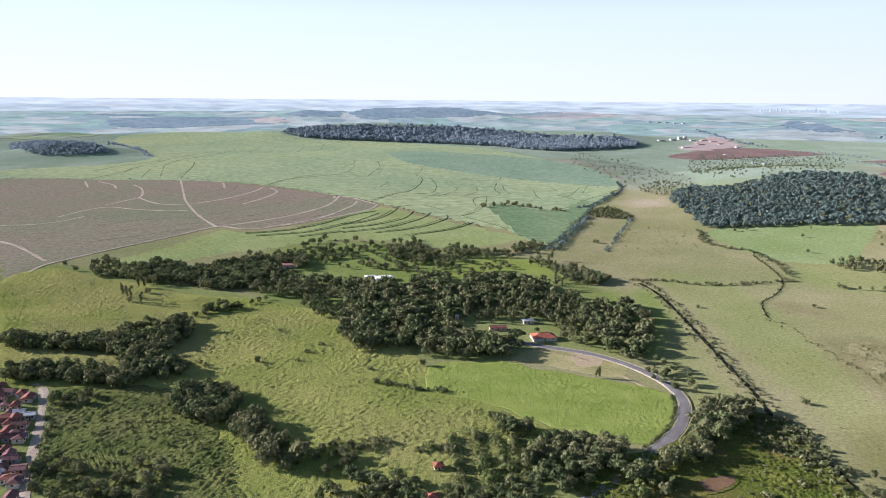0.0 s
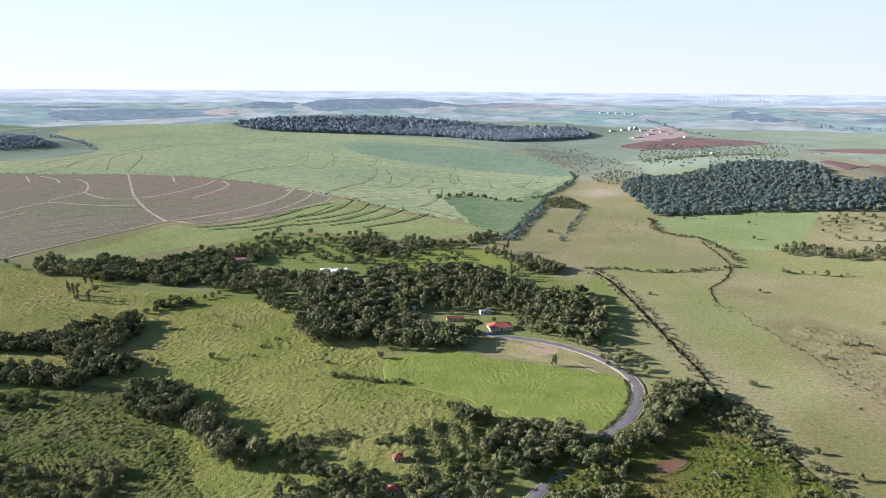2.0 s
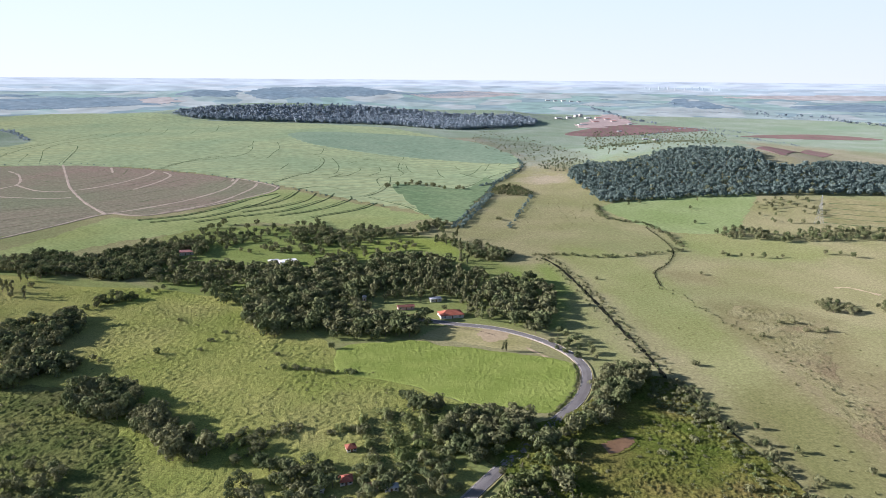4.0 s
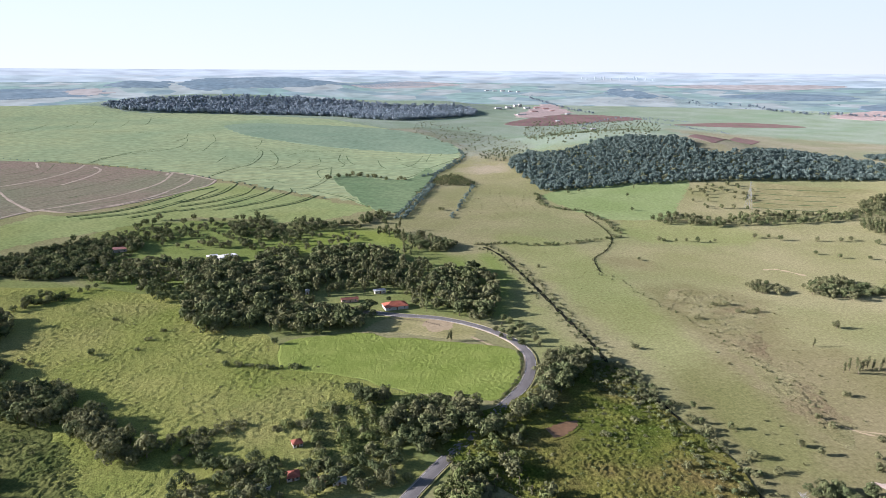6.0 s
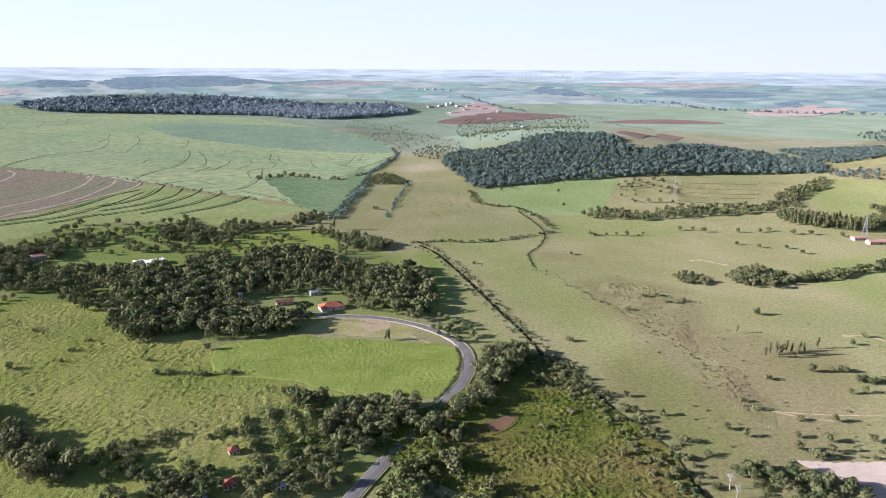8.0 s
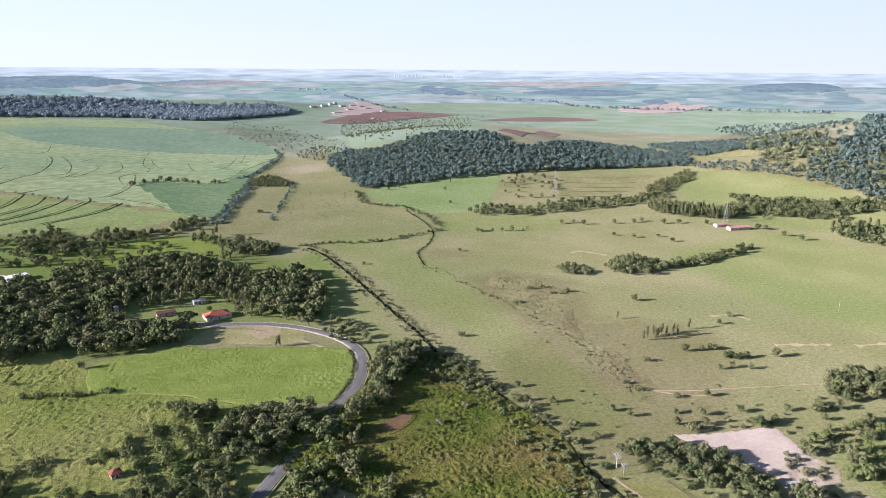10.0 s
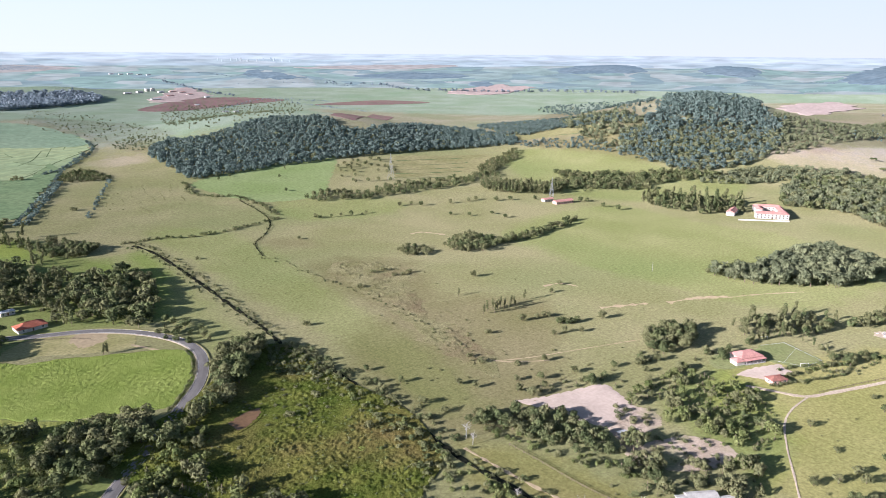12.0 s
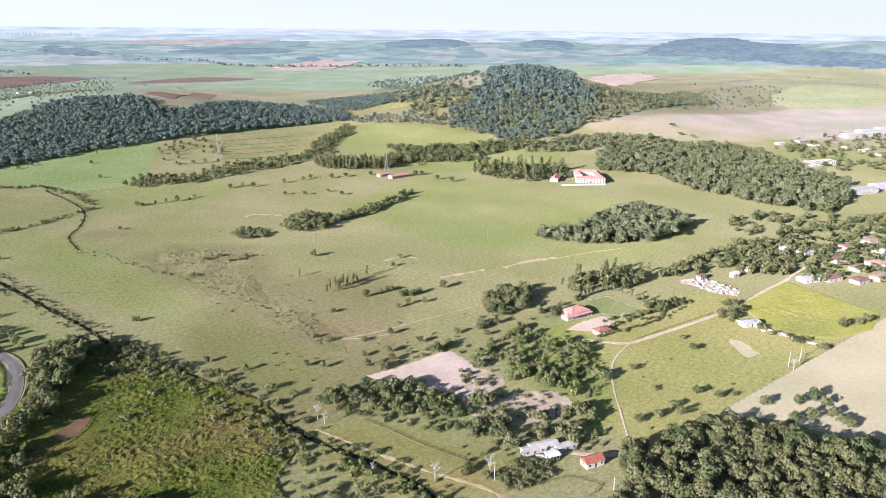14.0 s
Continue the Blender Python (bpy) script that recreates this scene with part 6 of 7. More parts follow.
# single trees
for t_kind, spots_list, size in (
    ("tall", [(-290, 609), (-284, 604), (-276, 595), (-263, 586), (-289, 640), (-283, 640), (-277, 645), (-275, 647)], 0.75), ("round", [(-168, 590), (-163, 596), (-159, 604), (-45.5, 306), (-43, 307.8)], 0.6),
    ("round", [(-127, 453), (-13.2, 449.4), (-404, 725), (-380, 701), (-341, 675), (-327, 676)], 0.6), ("grey", [(-288, 660), (-272, 620), (-277, 593), (175, 565)], 0.7), ("shrub", [(-126, 517), (-96, 472), (-100, 456), (-89, 487), (225, 591), (-48.3, 441.5), (329, 594)], 1.2),
    ("tall", [(101.6, 431.3), (104.2, 431.4)], 0.5), ("round", [(-43.6, 304.5), (-32.2, 298.7)], 0.85), ("round", [(520, 638), (611, 601), (629, 594), (655, 577), (744, 568), (695, 525)], 0.75),
    ("grey", [(499, 653), (557, 626), (581, 620), (595, 621), (381, 398), (385, 272), (339, 305)], 0.7), ("tall", [(340, 372), (372, 333), (497, 929)], 0.45), ("tall", [(328, 332), (334, 334), (340, 335), (342, 332), (347, 334), (348, 331), (349, 327), (354, 327), (335, 328), (357, 333)], 0.5),
    ("round", [(280.6, 237.2), (354, 285), (357, 284), (359, 281), (363, 280), (367, 279)], 0.55), ("grey", [(350, 301), (357, 301), (359, 298), (400, 331), (419, 339), (240.9, 262.1), (245.6, 253.5), (337.1, 274.4), (345.7, 272.4), (355.1, 266.7), (269.3, 244.7), (302.9, 230.2), (301.1, 251.8)], 0.5),
    ("shrub", [(293, 436), (323, 460), (333, 459), (339, 439), (346, 441), (333, 443), (305.1, 304.0), (270.3, 284.7), (270.9, 275.1), (285.2, 258.6)], 1.3), ("round", [(198.7, 313.7), (211.5, 309.8), (206.2, 293.1), (217.2, 284.8)], 0.5),
    ("grey", [(294.4, 92.4), (304.1, 86.1), (318.0, 83.2), (313.2, 78.1), (340.9, 68.0), (344.9, 114.5)], 0.55), ("round", [(338.5, 78.1), (389.8, 95.5), (326.2, 139.7), (325.7, 132.7)], 0.6), ("grey", [(480, 28), (490, 21), (497, 17)], 0.8),
    ("round", [(359.0, 34.0), (367.2, 27.5), (346.7, 26.4), (354.4, 17.7), (364.1, 22.5), (350.8, 12.4), (349.0, 9.8), (322.4, 20.8), (323.2, 15.8), (346.9, 47.6), (336.2, 32.2), (338.5, -1.2)], 0.75), ("shrub", [(349.1, 61.7), (317.3, 51.4), (402.5, 104.4), (330.6, 96.8), (291.8, 77.9)], 1.0),
    ("round", [(515, 650), (516, 580), (529, 563), (555, 553), (554, 531)], 0.6), ("round", [(394, 929), (412, 934), (468, 892), (434, 811), (569, 1315)], 0.6), ("round", [(690, 532), (686, 494), (686, 473)], 0.8),
    ("flat", [(1175, 331), (1181, 352), (1230, 383), (2642, 391)], 0.9), ("shrub", [(211.8, 257.7), (214.7, 244.1), (220, 393), (172.3, 301.6), (175.7, 256.4), (150.4, 290.8)], 1.4), ("shrub", [(192, 865), (195, 863)], 1.5),
):
    for x, y in spots_list:
        plant(t_kind, x, y, size, "single trees in the fields")


# ---- buildings ----
def part(name, bm, mat, parent, label=""):
    """Links a bmesh as one mesh under a thing or a part."""
    me = bpy.data.meshes.new(name)
    bmesh.ops.recalc_face_normals(bm, faces=bm.faces)
    bm.to_mesh(me)
    bm.free()
    me.materials.append(mat)
    ob = new(name, me)
    ob.parent = parent
    return tagged(ob, label)


def block(x0, y0, z0, x1, y1, z1, bevel=0.0):
    bm = bmesh.new()
    bmesh.ops.create_cube(bm, size=1)
    for v in bm.verts:
        v.co = Vector(((x0 + x1) / 2 + v.co.x * (x1 - x0), (y0 + y1) / 2 + v.co.y * (y1 - y0), (z0 + z1) / 2 + v.co.z * (z1 - z0)))
    if bevel:
        bmesh.ops.bevel(bm, geom=bm.edges[:], offset=bevel, segments=1, affect="EDGES")
    return bm


def roof_shape(w, d, z, rise, eave, hip):
    """Gable or hip roof with eaves and a thick edge."""
    bm = bmesh.new()
    a, b, t = w / 2 + eave, d / 2 + eave, 0.22
    inset = min(b, a * 0.9) if hip else 0.0
    low = [bm.verts.new((x, y, z - t)) for x, y in ((-a, -b), (a, -b), (a, b), (-a, b))]
    mid = [bm.verts.new((x, y, z)) for x, y in ((-a, -b), (a, -b), (a, b), (-a, b))]
    r0, r1 = bm.verts.new((-a + inset, 0, z + rise)), bm.verts.new((a - inset, 0, z + rise))
    bm.faces.new(low[::-1])
    for k in range(4):
        bm.faces.new((low[k], low[(k + 1) % 4], mid[(k + 1) % 4], mid[k]))
    bm.faces.new((mid[0], mid[1], r1, r0))
    bm.faces.new((mid[2], mid[3], r0, r1))
    bm.faces.new((mid[1], mid[2], r1))
    bm.faces.new((mid[3], mid[0], r0))
    return bm


def house(x, y, turn, w, d, h, rise, roof_mat, wall_mat, label, name="house", hip=True, windows=3, ridge=True, group="", category="house"):
    """A house with walls, roof, ridge, door and framed windows."""
    top = new(name)
    top.matrix_world = pose(x, y, float(ground_z(x, y)) + 0.1, 0, 0, turn)
    part("wall", block(-w / 2, -d / 2, -0.6, w / 2, d / 2, h), wall_mat, top)
    roof = part("roof", roof_shape(w, d, h, rise, 0.4, hip), roof_mat, top)
    if ridge and rise > 0.5:
        half = w / 2 + 0.4 - (min(d / 2 + 0.4, (w / 2 + 0.4) * 0.9) if hip else 0.0)
        part("ridge", block(-half - 0.1, -0.16, h + rise - 0.06, half + 0.1, 0.16, h + rise + 0.1, 0.05), roof_mat, roof)
    part("door", block(-0.5, -d / 2 - 0.06, 0, 0.5, -d / 2 + 0.05, 2.1), DOOR, top)
    for side in (-1, 1):
        for k in range(windows):
            wx = (k + 0.5) / windows * w - w / 2
            if side < 0 and abs(wx) < 1.2:
                continue
            yy = side * d / 2
            window = part("window", block(wx - 0.65, yy - 0.05, 0.9, wx + 0.65, yy + 0.05, 2.15), PAINT, top)
            part("pane", block(wx - 0.55, yy - 0.07, 1.0, wx + 0.55, yy + 0.07, 2.05), GLASS, window)
    for side in (-1, 1):
        window = part("window", block(side * w / 2 - 0.05, -0.6, 0.9, side * w / 2 + 0.05, 0.6, 2.15), PAINT, top)
        part("pane", block(side * w / 2 - 0.07, -0.5, 1.0, side * w / 2 + 0.07, 0.5, 2.05), GLASS, window)
    return tagged(top, label, category, group)


# farm in the wood
house(77, 506, 8, 18, 11, 2.6, 2.6, TILE_BRIGHT, WALL, "cream farmhouse with a bright orange-red hipped roof")
house(70, 544, 10, 9, 5, 2.8, 0.8, SHEET, WALL, "small white outbuilding with a pale roof", "outbuilding")
house(44, 527, 5, 13, 5, 2.6, 1.0, TILE_BROWN, WALL_PINK, "low outbuilding with a dull reddish roof", "outbuilding", hip=False)
house(47, 503, 5, 7, 4, 2.6, 0.9, TILE_BROWN, WALL, "small shed with a reddish roof", "outbuilding", hip=False)
house(12, 552, 0, 3, 3, 3.6, 1.0, SHEET, WALL, "narrow pale yellow pump house", "outbuilding", windows=1)
house(-59, 676, 20, 17, 10, 3.4, 0.5, WHITE_ROOF, WALL, "white house with a flat pale roof among trees")
house(-73, 680, 20, 10, 7, 3.0, 0.9, WHITE_ROOF, WALL, "white annex with a pale roof among trees", "outbuilding")
house(-166, 724, 15, 15, 8, 3.4, 1.4, TILE_PINK, WALL, "white house with a dull pink roof among trees")
house(-1.3, 314.6, 12, 4.6, 4.4, 2.2, 1.5, TILE_RED, WALL, "small cottage with an orange-red tiled roof")
house(-3.9, 285.9, 8, 5.5, 4.5, 2.2, 1.4, TILE_RED, WALL, "small cottage with a red tiled roof among trees")
house(-3.8, 286.9, 5, 5.6, 4.6, 2.2, 1.3, TILE_RED, WALL, "red-roofed cottage among garden trees")
house(7.6, 279.6, -5, 5.5, 4.2, 2.2, 1.1, TILE_BROWN, WALL, "brown-roofed cottage among garden trees")
house(-17.6, 280.1, 3, 8, 3.5, 2.2, 0.6, SHEET, WALL, "long low house with a grey sheet roof")
house(16.3, 277.9, 3, 6, 3.5, 2.2, 0.6, SHEET, WALL, "low house with a grey sheet roof")
# village at the edge of the valley
village_rng = np.random.default_rng(21)
for k, (x, y) in enumerate(spots([(-298, 420), (-284, 420), (-261, 410), (-246, 395), (-225, 354), (-207, 315), (-194, 289.4), (-189, 277.7), (-210.4, 277.4)], 8.6, 0.9)):
    w, d = village_rng.uniform(5.5, 8.5), village_rng.uniform(4.5, 6)
    roof = (TILE_BROWN, TILE_BROWN, TILE_AGED, SHEET, TILE_AGED, TILE_BROWN, TILE_AGED)[int(village_rng.integers(7))]
    house(x, y, 14 + 90 * (k % 2) + village_rng.uniform(-5, 5), w, d, 2.7, village_rng.uniform(0.8, 1.6), roof, (WALL, WALL_PINK, CONCRETE)[k % 3],
          "small village house with a pale sheet roof" if roof in (SHEET, CONCRETE) else "small village house with weathered roof tiles", "village_house", hip=k % 3 == 0, windows=2, group="village houses")
# villa, yards and sheds on the near side
villa = house(398.4, 174.4, -22, 16, 10, 3.2, 2.4, TILE_PINK, WALL, "white villa with a hipped pink tiled roof", "villa", windows=5)
for name, mat, bm in (("annex", WALL, block(-13, -7, -0.6, -7.2, -1.0, 2.5)), ("veranda_floor", CONCRETE, block(-7, -8, -0.5, 8, -5.1, 0.15))):
    part(name, bm, mat, villa)
annex_roof = part("annex_roof", roof_shape(5.8, 6.0, 2.5, 1.4, 0.4, True), TILE_PINK, villa)
annex_roof.matrix_basis = Matrix.Translation((-10.1, -4.0, 0))
for k in range(6):
    part("post", block(-6.7 + 2.8 * k, -7.8, 0.15, -6.5 + 2.8 * k, -7.6, 2.6), WALL, villa)
part("veranda_roof", block(-7.1, -8.2, 2.6, 8.1, -5.05, 2.78), TILE_PINK, villa)
house(381.1, 148.1, -25, 10, 6, 2.6, 1.3, TILE_BROWN, WALL_PINK, "small shelter with a dull reddish roof beside a court", "outbuilding")
house(249.9, 96.5, -30, 9, 5, 2.8, 1.6, TILE_RED, WALL, "white cottage with a red tiled roof by a lane", "cottage", hip=False)
house(242.6, 121.3, -35, 11, 3.6, 2.4, 0.5, CONCRETE, CONCRETE, "long grey sheet-roofed shed in a yard", "shed", hip=False)
house(247.8, 119.1, -35, 13, 4, 2.6, 0.6, CONCRETE, CONCRETE, "long grey sheet-roofed shed in a yard", "shed", hip=False)
house(243.5, 112.4, -30, 5, 4, 2.6, 0.5, WHITE_ROOF, WALL, "small white shed in a yard", "shed", hip=False)
house(253.8, 111.1, -30, 10, 3.2, 2.2, 0.5, CONCRETE, CONCRETE, "grey shed in a yard", "shed", hip=False)
house(264.9, 170.2, -20, 4, 3, 2.2, 0.5, SHEET, CONCRETE, "small shed beside a cleared plot", "shed", hip=False)
house(448.3, 76.9, -40, 12, 6, 2.8, 0.8, SHEET, WALL, "low white building beside a ruined wall", "outbuilding", hip=False, windows=3)
# farmhouse and mansion across the pasture
house(666, 540, -12, 26, 8, 3.2, 1.8, TILE_PINK, WALL_PINK, "long low pink farmhouse with a veranda", "farmhouse", hip=False, windows=8)
house(660, 560, -12, 14, 7, 3.0, 1.4, TILE_PINK, WALL, "low farm building beside the farmhouse", "outbuilding", hip=False)


def wing(parent, x0, y0, x1, y1, h, rise, panes):
    """One wing of a larger house: walls, tiled roof, and windows along its two long sides."""
    wide = x1 - x0 >= y1 - y0
    w, d = (x1 - x0, y1 - y0) if wide else (y1 - y0, x1 - x0)
    place = Matrix.Translation(((x0 + x1) / 2, (y0 + y1) / 2, 0)) @ Matrix.Rotation(0 if wide else math.pi / 2, 4, "Z")
    wall = part("wall", block(-w / 2, -d / 2, -0.8, w / 2, d / 2, h), WALL, parent)
    roof = part("roof", roof_shape(w, d, h, rise, 0.5, True), TILE_PINK, parent)
    wall.matrix_basis = roof.matrix_basis = place
    for side in (-1, 1):
        for k in range(panes):
            wx, yy = (k + 0.5) / panes * w - w / 2, side * d / 2
            for low in (1.0, 3.6):
                window = part("window", block(wx - 0.6, yy - 0.06, low, wx + 0.6, yy + 0.06, low + 1.5), DOOR, parent)
                window.matrix_basis = place
                part("pane", block(wx - 0.45, yy - 0.09, low + 0.15, wx + 0.45, yy + 0.09, low + 1.35), GLASS, window)


mansion = new("mansion")
mansion.matrix_world = pose(772.7, 348.9, float(ground_z(772.7, 348.9)) + 0.1, 0, 0, -55.1)
MW = 34.8
for x0, y0, x1, y1, panes in ((0, 0, MW, 9, 9), (MW - 8, 9.2, MW, 40, 7), (4, 40.2, MW, 48, 8), (4, 24, 11, 40, 3)):
    wing(mansion, x0, y0, x1, y1, 6.0, 2.2, panes)
part("door", block(MW / 2 - 0.9, -0.08, 0, MW / 2 + 0.9, 0.08, 2.6), DOOR, mansion)
part("courtyard", block(11.2, 9.2, -0.6, MW - 8.2, 40, 0.12), DIRT, mansion)
tagged(mansion, "white two-storey mansion with pink tiled roofs round a courtyard", "mansion")
house(774.6, 377.6, 16.9, 26, 9, 4.0, 2.2, TILE_PINK, WALL, "white gabled lodge with a pink tiled roof beside a mansion", "lodge", hip=False, windows=5)
strip("garden_wall", [(748.5, 356.8), (784.4, 316.2)], 0.8, WALL, "low white garden wall before a mansion", lift=1.6, step=6, category="wall")
# town on the slope
for k, (x, y, w, d) in enumerate([(562, 61, 14, 9), (575, 47, 15, 8), (582, 29, 13, 8), (598, 18, 12, 8), (635, 88, 14, 9), (634, 74, 12, 8), (629, 50, 14, 9), (615, 33, 14, 9), (636, 23, 14, 9), (538, 108, 6, 4), (559, 102, 6, 4), (518, 127, 7, 4), (674, 47, 14, 9), (705, 33, 14, 9), (673, 22, 13, 9), (1283, 187, 18, 11), (1264, 163, 16, 10), (1322, 146, 20, 10), (1280, 116, 18, 10), (1262, 91, 18, 10), (1235, 208, 15, 9), (1239, 66, 18, 10), (647, 8, 13, 9), (721, 13, 13, 9)]):
    roofs = (SHEET, TILE_AGED, TILE_AGED, TILE_DUSTY, CONCRETE)
    house(x, y, -35 + (k % 4) * 4, w, d, 3.0, 1.5, roofs[k % 5], WALL, ("whitewashed town house with a tiled roof", "whitewashed town house with a pale sheet roof")[roofs[k % 5] in (SHEET, CONCRETE)], "town_house", hip=k % 3 > 0, group="town houses")
for x, y, w, d in [(1413, 119, 60, 16), (1479, 103, 60, 16), (1531, 77, 60, 16), (929, 62, 36, 14), (968, 45, 30, 14)]:
    house(x, y, -35, w, d, 6.0, 2.0, SHEET, CONCRETE, "long pale warehouse with a low white roof", "warehouse", hip=False, windows=10, group="warehouses", category="warehouse")
# unfinished hall: a row of white columns under beams
hall = new("unfinished_hall")
hx, hy = 1093, 130
hall.matrix_world = pose(hx, hy, float(ground_z(hx, hy)), 0, 0, -32)
part("slab", block(-24, -8, -0.6, 24, 8, 0.4), CONCRETE, hall)
for k in range(13):
    for yy in (-7, 7):
        part("column", block(-23 + k * 3.8 - 0.4, yy - 0.4, 0.4, -23 + k * 3.8 + 0.4, yy + 0.4, 4.6, 0.05), WALL, hall)
for k in range(5):
    part("tie_beam", block(-23.8 + k * 11.7, -6.3, 5.0, -23.0 + k * 11.7, 6.3, 5.8), WALL, hall)
for yy in (-7, 7):
    part("beam", block(-24, yy - 0.6, 4.6, 24, yy + 0.6, 6.0), WALL, hall)
tagged(hall, "white roofless unfinished hall of columns and beams", "building")
# mill and houses far up the valley
for k, (x, y, w, d, h) in enumerate([(798, 2593, 24, 12, 7), (858, 2650, 22, 12, 9), (908, 2719, 14, 12, 14), (929, 2723, 12, 10, 18), (934, 2654, 22, 12, 7), (978, 2658, 26, 10, 5), (998, 2614, 24, 10, 5), (913, 2506, 26, 10, 5), (828, 2404, 36, 12, 5), (992, 2530, 20, 10, 5), (1004, 2408, 16, 10, 5), (1018, 3509, 22, 10, 5), (1050, 3477, 20, 10, 5), (1090, 3473, 24, 10, 6), (1121, 3441, 20, 10, 5), (1152, 3409, 20, 10, 5), (846, 1908, 16, 8, 4), (871, 1895, 16, 8, 4), (868, 2160, 14, 8, 4)]):
    house(x, y, 15, w, d, 0.6 * h, 1.6, (SHEET, TILE_PINK)[5 <= k <= 7 or k == 9], WALL, "white mill building far up the valley", "mill_building", hip=False, windows=4, group="mill buildings", category="building")
# skyline of a far town, in the same glowing haze colour as the land
for k, (x, y, h) in enumerate([(1760, 4020, 30), (1818, 3964, 45), (1859, 3979, 34), (1864, 3944, 50), (1934, 3880, 36), (1983, 3890, 40), (2034, 3899, 44), (2037, 3864, 36), (2065, 3816, 30), (1759, 3958, 26), (1887, 3902, 28), (2102, 3798, 24)]):
    tower = new("tower_block")
    tower.matrix_world = pose(x, y, float(ground_z(x, y)), 0, 0, 12 * k)
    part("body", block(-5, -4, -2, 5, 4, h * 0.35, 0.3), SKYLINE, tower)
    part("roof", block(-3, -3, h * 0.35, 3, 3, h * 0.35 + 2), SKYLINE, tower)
    tagged(tower, "pale hazy tower block on the skyline", "building", "tower blocks")

# playing field, court and ruins
patch("playing_field", [(405.5, 175.4), (426, 179), (443, 171), (433, 142), (412.4, 144.4), (405.6, 160.9)], 2, LAWN, "mown green playing field", lift=0.3, soft=False)
for line in ([(425, 178), (441, 170)], [(441, 170), (431, 143)], [(431, 143), (414.6, 146)], [(414.6, 146), (408.5, 161.8)], [(409.2, 156.7), (437, 161)]):
    strip("field_line", line, 0.14, SHEET, "faint white painted line on a playing field", lift=0.33, step=4, category="line")
patch("court", [(372, 168), (389, 166), (407, 158), (402, 147), (386, 150), (379, 154)], 1.5, PINK, "pinkish dirt court beside a villa", lift=0.3, soft=False)
patch("lawn", [(383, 190), (402, 183), (404, 168), (390, 168), (371, 178)], 2, LAWN, "trim green lawn round a villa", lift=0.12)
patch("bare_soil", [(409.2, 79.6), (418.2, 75.3), (409.9, 62.0), (401.3, 65.1)], 1.2, BARE, "bare pale worn soil", lift=0.02, fray=4.0)
patch("rubble_yard", [(504, 137), (519, 125), (511, 100), (500, 94), (494, 103), (498, 123)], 1.3, DIRT, "pale trampled dirt of a scrap yard", lift=0.06, fray=3.0)
patch("rubble_yard", [(243.8, 125.3), (251.4, 119.6), (255.8, 110.8), (246.5, 110.1), (240.3, 115.0)], 1.5, DIRT, "pale trampled dirt of a farm yard", lift=0.06)


def rubble(points, gap, label):
    """Broken blocks, boards and scrap strewn over a yard, joined into one heap."""
    verts, faces, rng = [], [], np.random.default_rng(int(abs(points[0][0])))
    corners = np.array([(a, b, c) for c in (0, 1) for a, b in ((-1, -1), (1, -1), (1, 1), (-1, 1))], float)
    for x, y in spots(points, gap, 0.7):
        size = np.array([rng.uniform(0.3, 1.5), rng.uniform(0.2, 0.8), rng.uniform(0.2, 1.3)])
        a = rng.uniform(0, 6.28)
        q = (corners + rng.uniform(-0.15, 0.15, (8, 3))) * size
        base = len(verts)
        z = float(ground_z(x, y))
        verts.extend((x + p[0] * math.cos(a) - p[1] * math.sin(a), y + p[0] * math.sin(a) + p[1] * math.cos(a), z + p[2] - 0.05) for p in q)
        faces.extend([base + k for k in f] for f in ((3, 2, 1, 0), (4, 5, 6, 7), (0, 1, 5, 4), (1, 2, 6, 5), (2, 3, 7, 6), (3, 0, 4, 7)))
    return tagged(new("rubble", flat_mesh("rubble", verts, faces, RUBBLE)), label, "rubble", kind="stuff")


rubble([(504, 137), (519, 125), (511, 100), (500, 94), (494, 103), (498, 123)], 2.2, "heaps of pale broken blocks and scrap boards")
rubble([(243.8, 125.3), (251.4, 119.6), (255.8, 110.8), (246.5, 110.1), (240.3, 115.0)], 1.7, "grey scrap and broken blocks in a farm yard")
rubble([(446, 82), (451, 82), (446, 50), (442.5, 31), (439, 32), (442, 55)], 2.4, "broken pale blocks along a ruined wall")
strip("ruined_wall", [(450, 86), (448, 69), (443.8, 51.6), (440.7, 31.9)], 1.3, DIRT, "broken pale ruined wall and plinths", lift=1.0, step=3, uneven=0.6, category="wall")


def pole(x, y, h, name, label, arm=1.2):
    """A post with a cross arm."""
    top = new(name)
    top.matrix_world = pose(x, y, float(ground_z(x, y)), 0, 0, 30)
    part("post", block(-0.13, -0.13, -0.5, 0.13, 0.13, h, 0.03), CONCRETE, top)
    if arm:
        part("cross_arm", block(-arm, -0.1, h - 0.9, arm, 0.1, h - 0.7), BARK, top)
    return tagged(top, label, "pole", "poles")


for x, y in [(506, 310), (558, 271), (400.2, 45.4), (411.7, 41.5), (234.2, 80.5), (215.4, 124.9)]:
    pole(x, y, 9, "utility_pole", "grey concrete utility pole in pasture")
for ends in ([(434, 181), (437, 181)], [(412.3, 146.4), (415.0, 145.9)]):
    goal = new("goal")
    (ax, ay), (bx, by) = ends
    goal.matrix_world = pose((ax + bx) / 2, (ay + by) / 2, float(ground_z(ax, ay)) + 0.35, 0, 0, -35)
    for sx in (-2.5, 2.5):
        part("post", block(sx - 0.08, -0.08, 0, sx + 0.08, 0.08, 2.2), PAINT, goal)
    part("crossbar", block(-2.6, -0.08, 2.1, 2.6, 0.08, 2.25), PAINT, goal)
    tagged(goal, "white goal frame on a playing field", "goal", "goals")


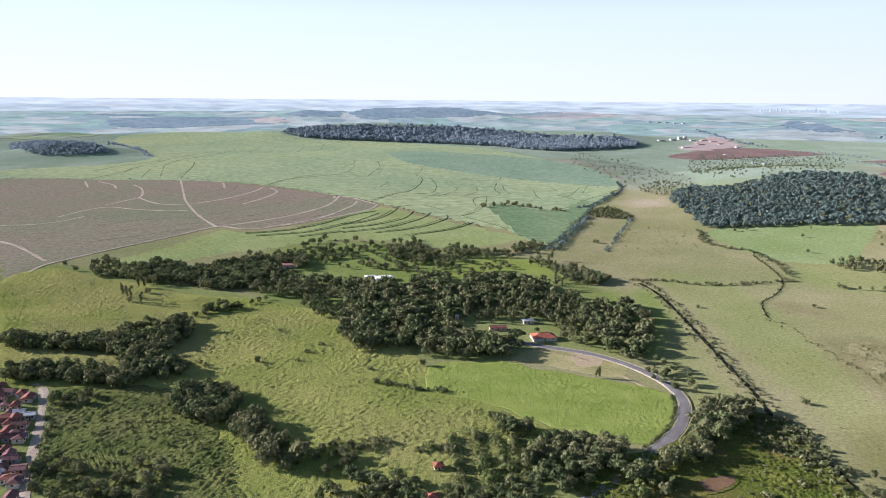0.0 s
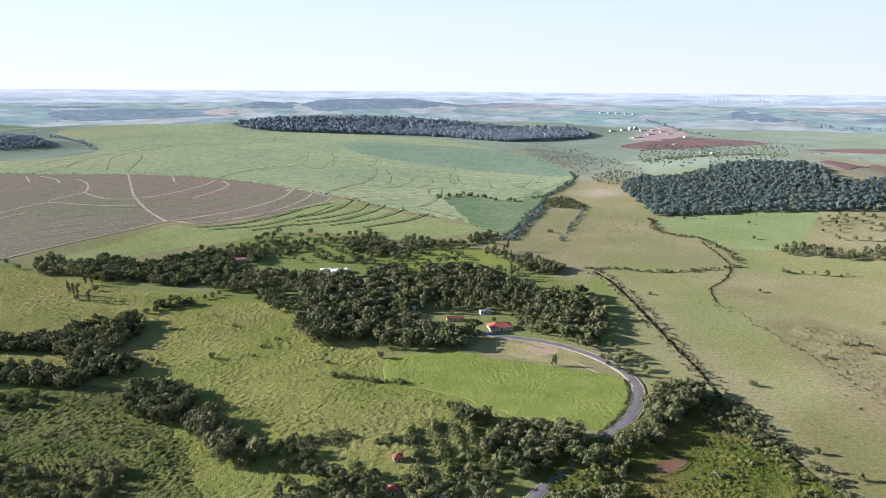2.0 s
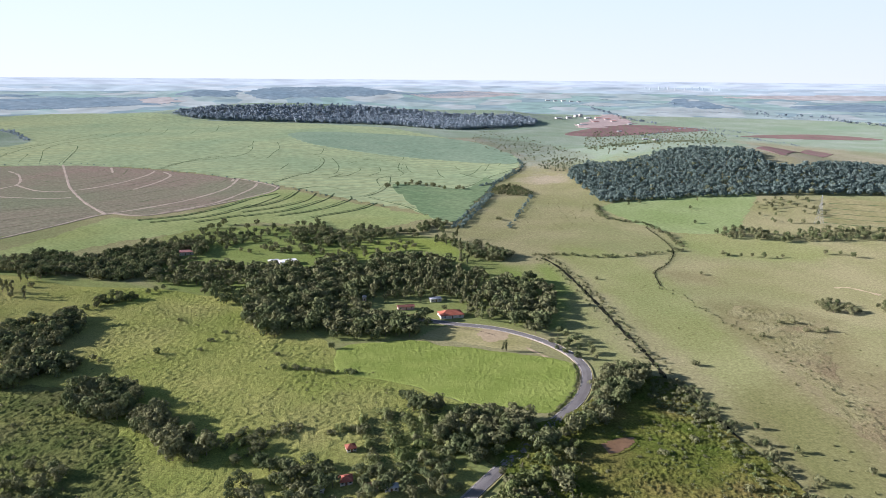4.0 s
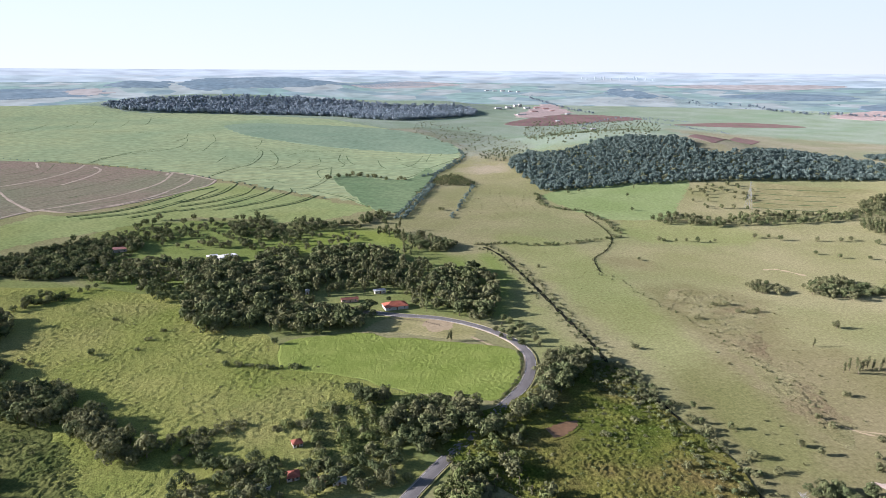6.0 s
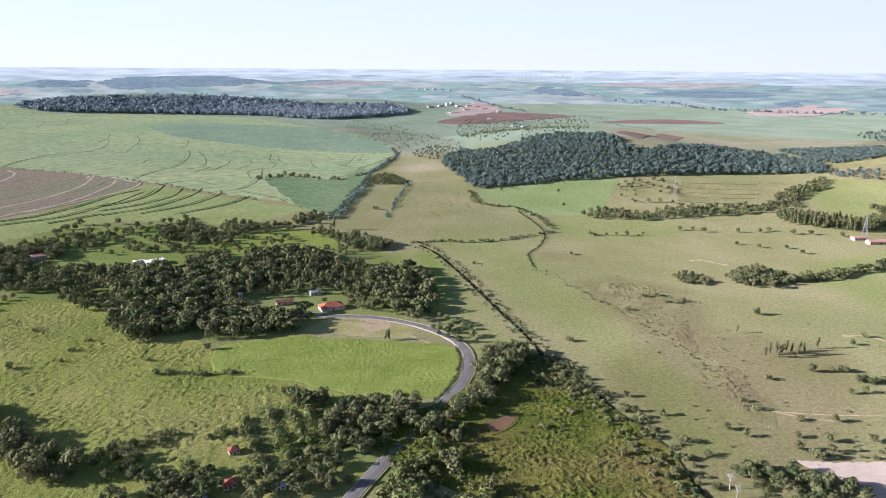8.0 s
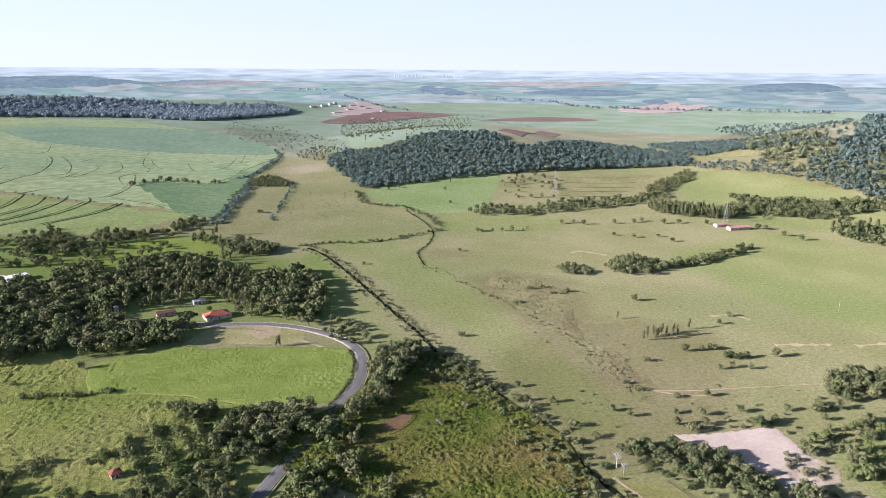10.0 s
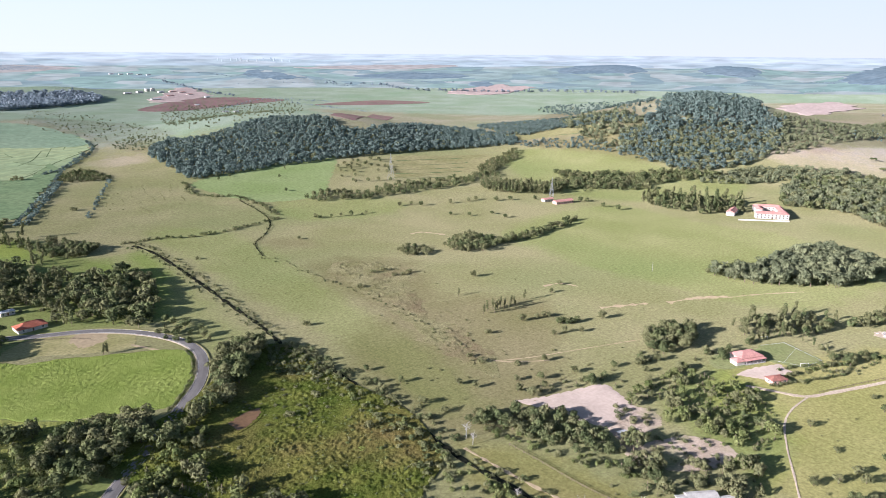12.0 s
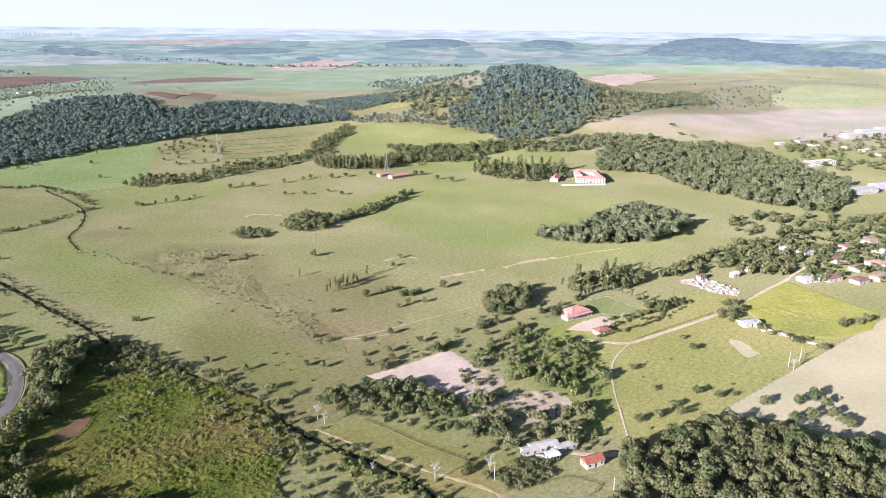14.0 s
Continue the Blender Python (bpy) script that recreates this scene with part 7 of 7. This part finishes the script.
def bar(name, p, q, r, parent):
    """A square steel bar between two points."""
    p, q = Vector(p), Vector(q)
    axis = (q - p).normalized()
    u = axis.cross(Vector((0.31, 0.87, 0.38))).normalized() * r
    w = axis.cross(u)
    verts = [tuple(c + d) for c in (p, q) for d in (u, w, -u, -w)]
    ob = new(name, flat_mesh(name, verts, [(k, (k + 1) % 4, 4 + (k + 1) % 4, 4 + k) for k in range(4)], STEEL))
    ob.parent = parent


for x, y, h in [(591, 793, 38), (684, 574, 26)]:
    pylon = new("pylon")
    pylon.matrix_world = pose(x, y, float(ground_z(x, y)) - 0.3, 0, 0, 25)
    base, neck = 0.1 * h, 0.022 * h
    for sx, sy in ((-1, -1), (1, -1), (1, 1), (-1, 1)):
        bar("leg", (sx * base, sy * base, 0), (sx * neck, sy * neck, 0.7 * h), 0.16, pylon)
        bar("leg", (sx * neck, sy * neck, 0.7 * h), (0, 0, h), 0.12, pylon)
        for k in range(5):
            a0, a1 = 0.14 * k, 0.14 * (k + 1)
            w0, w1 = base + (neck - base) * a0 / 0.7, base + (neck - base) * a1 / 0.7
            bar("brace", (sx * w0, sy * w0, a0 * h), (-sy * w1, sx * w1, a1 * h), 0.08, pylon)
    for level, reach in ((0.7, 0.13), (0.8, 0.16), (0.9, 0.11)):
        bar("cross_arm", (-reach * h, 0, level * h), (reach * h, 0, level * h), 0.14, pylon)
    tagged(pylon, "tall grey steel lattice pylon standing in pasture", "pylon", "pylons")

# leafless trees, a pen and vegetable beds
for x, y, size in [(205.7, 218.1, 1), (204.2, 211.8, 0.8), (200.2, 144.4, 1.1), (216.8, 128.2, 1.2), (189.1, 168.7, 0.7), (398.2, 42.4, 0.9)]:
    bare = new("bare_tree")
    bare.matrix_world = pose(x, y, float(ground_z(x, y)), 0, 0, 40 * size) @ Matrix.Scale(size, 4)
    rng = np.random.default_rng(int(size * 100))
    v, f = stem(8.0, 0.22, 7, rng)
    trunk = new("trunk", flat_mesh("trunk", v, f, CONCRETE, True))
    trunk.parent = bare
    for k in range(9):
        v, f = stem(2.6, 0.07, 4, rng)
        twig = new("branch", flat_mesh("branch", v, f, CONCRETE, True))
        twig.parent = bare
        twig.matrix_basis = pose(0.5 * math.cos(k * 0.7), 0.5 * math.sin(k * 0.7), 4.0 + 0.4 * k, 50 - 3 * k, 0, k * 41)
    tagged(bare, "bleached leafless tree standing in rough grass", "tree", "leafless trees")


def fence(points, gap, height, label):
    """Posts and two rails along a line."""
    line = curve_through(points, gap)
    top = new("fence")
    for k, (x, y) in enumerate(line):
        z = float(ground_z(x, y))
        part("post", block(x - 0.08, y - 0.08, z - 0.4, x + 0.08, y + 0.08, z + height), BARK, top)
        if k:
            for rail_z in (0.55 * height, 0.9 * height):
                p, q = Vector((*line[k - 1], 0)), Vector((x, y, 0))
                rail = part("rail", block(-0.5 * (q - p).length, -0.04, -0.05, 0.5 * (q - p).length, 0.04, 0.05), BARK, top)
                rail.matrix_basis = Matrix.Translation((p + q) / 2 + Vector((0, 0, z + rail_z))) @ Matrix.Rotation(math.atan2(q.y - p.y, q.x - p.x), 4, "Z")
    return tagged(top, label, "fence")


fence([(224.6, 107.3), (233.5, 101.4), (237.0, 87.8), (227.5, 88.5)], 4.0, 1.4, "grey timber pen fence beside a yard")
fence([(217.1, 200.1), (217.3, 179.4), (217.2, 156.8), (219.9, 134.7)], 5.0, 1.3, "weathered post and rail fence along a field")
fence([(386.0, 126.6), (420.9, 113.7), (455, 101)], 5.0, 1.2, "weathered post and rail fence beside a lane")
fence([(61, 484), (88, 473), (102, 460)], 5.0, 1.2, "weathered post and rail fence by the forecourt")
for k in range(10):
    (x0, y0), (x1, y1) = [(-194.8, 324.6), (-181.6, 307.4)]
    strip("vegetable_bed", [(x0 + 2.6 * k, y0 + 0.5 * k), (x1 + 2.6 * k, y1 + 0.5 * k)], 1.3, SCRUB, "narrow dark vegetable bed in a garden plot", lift=0.9, step=3, uneven=0.2, category="vegetable bed")
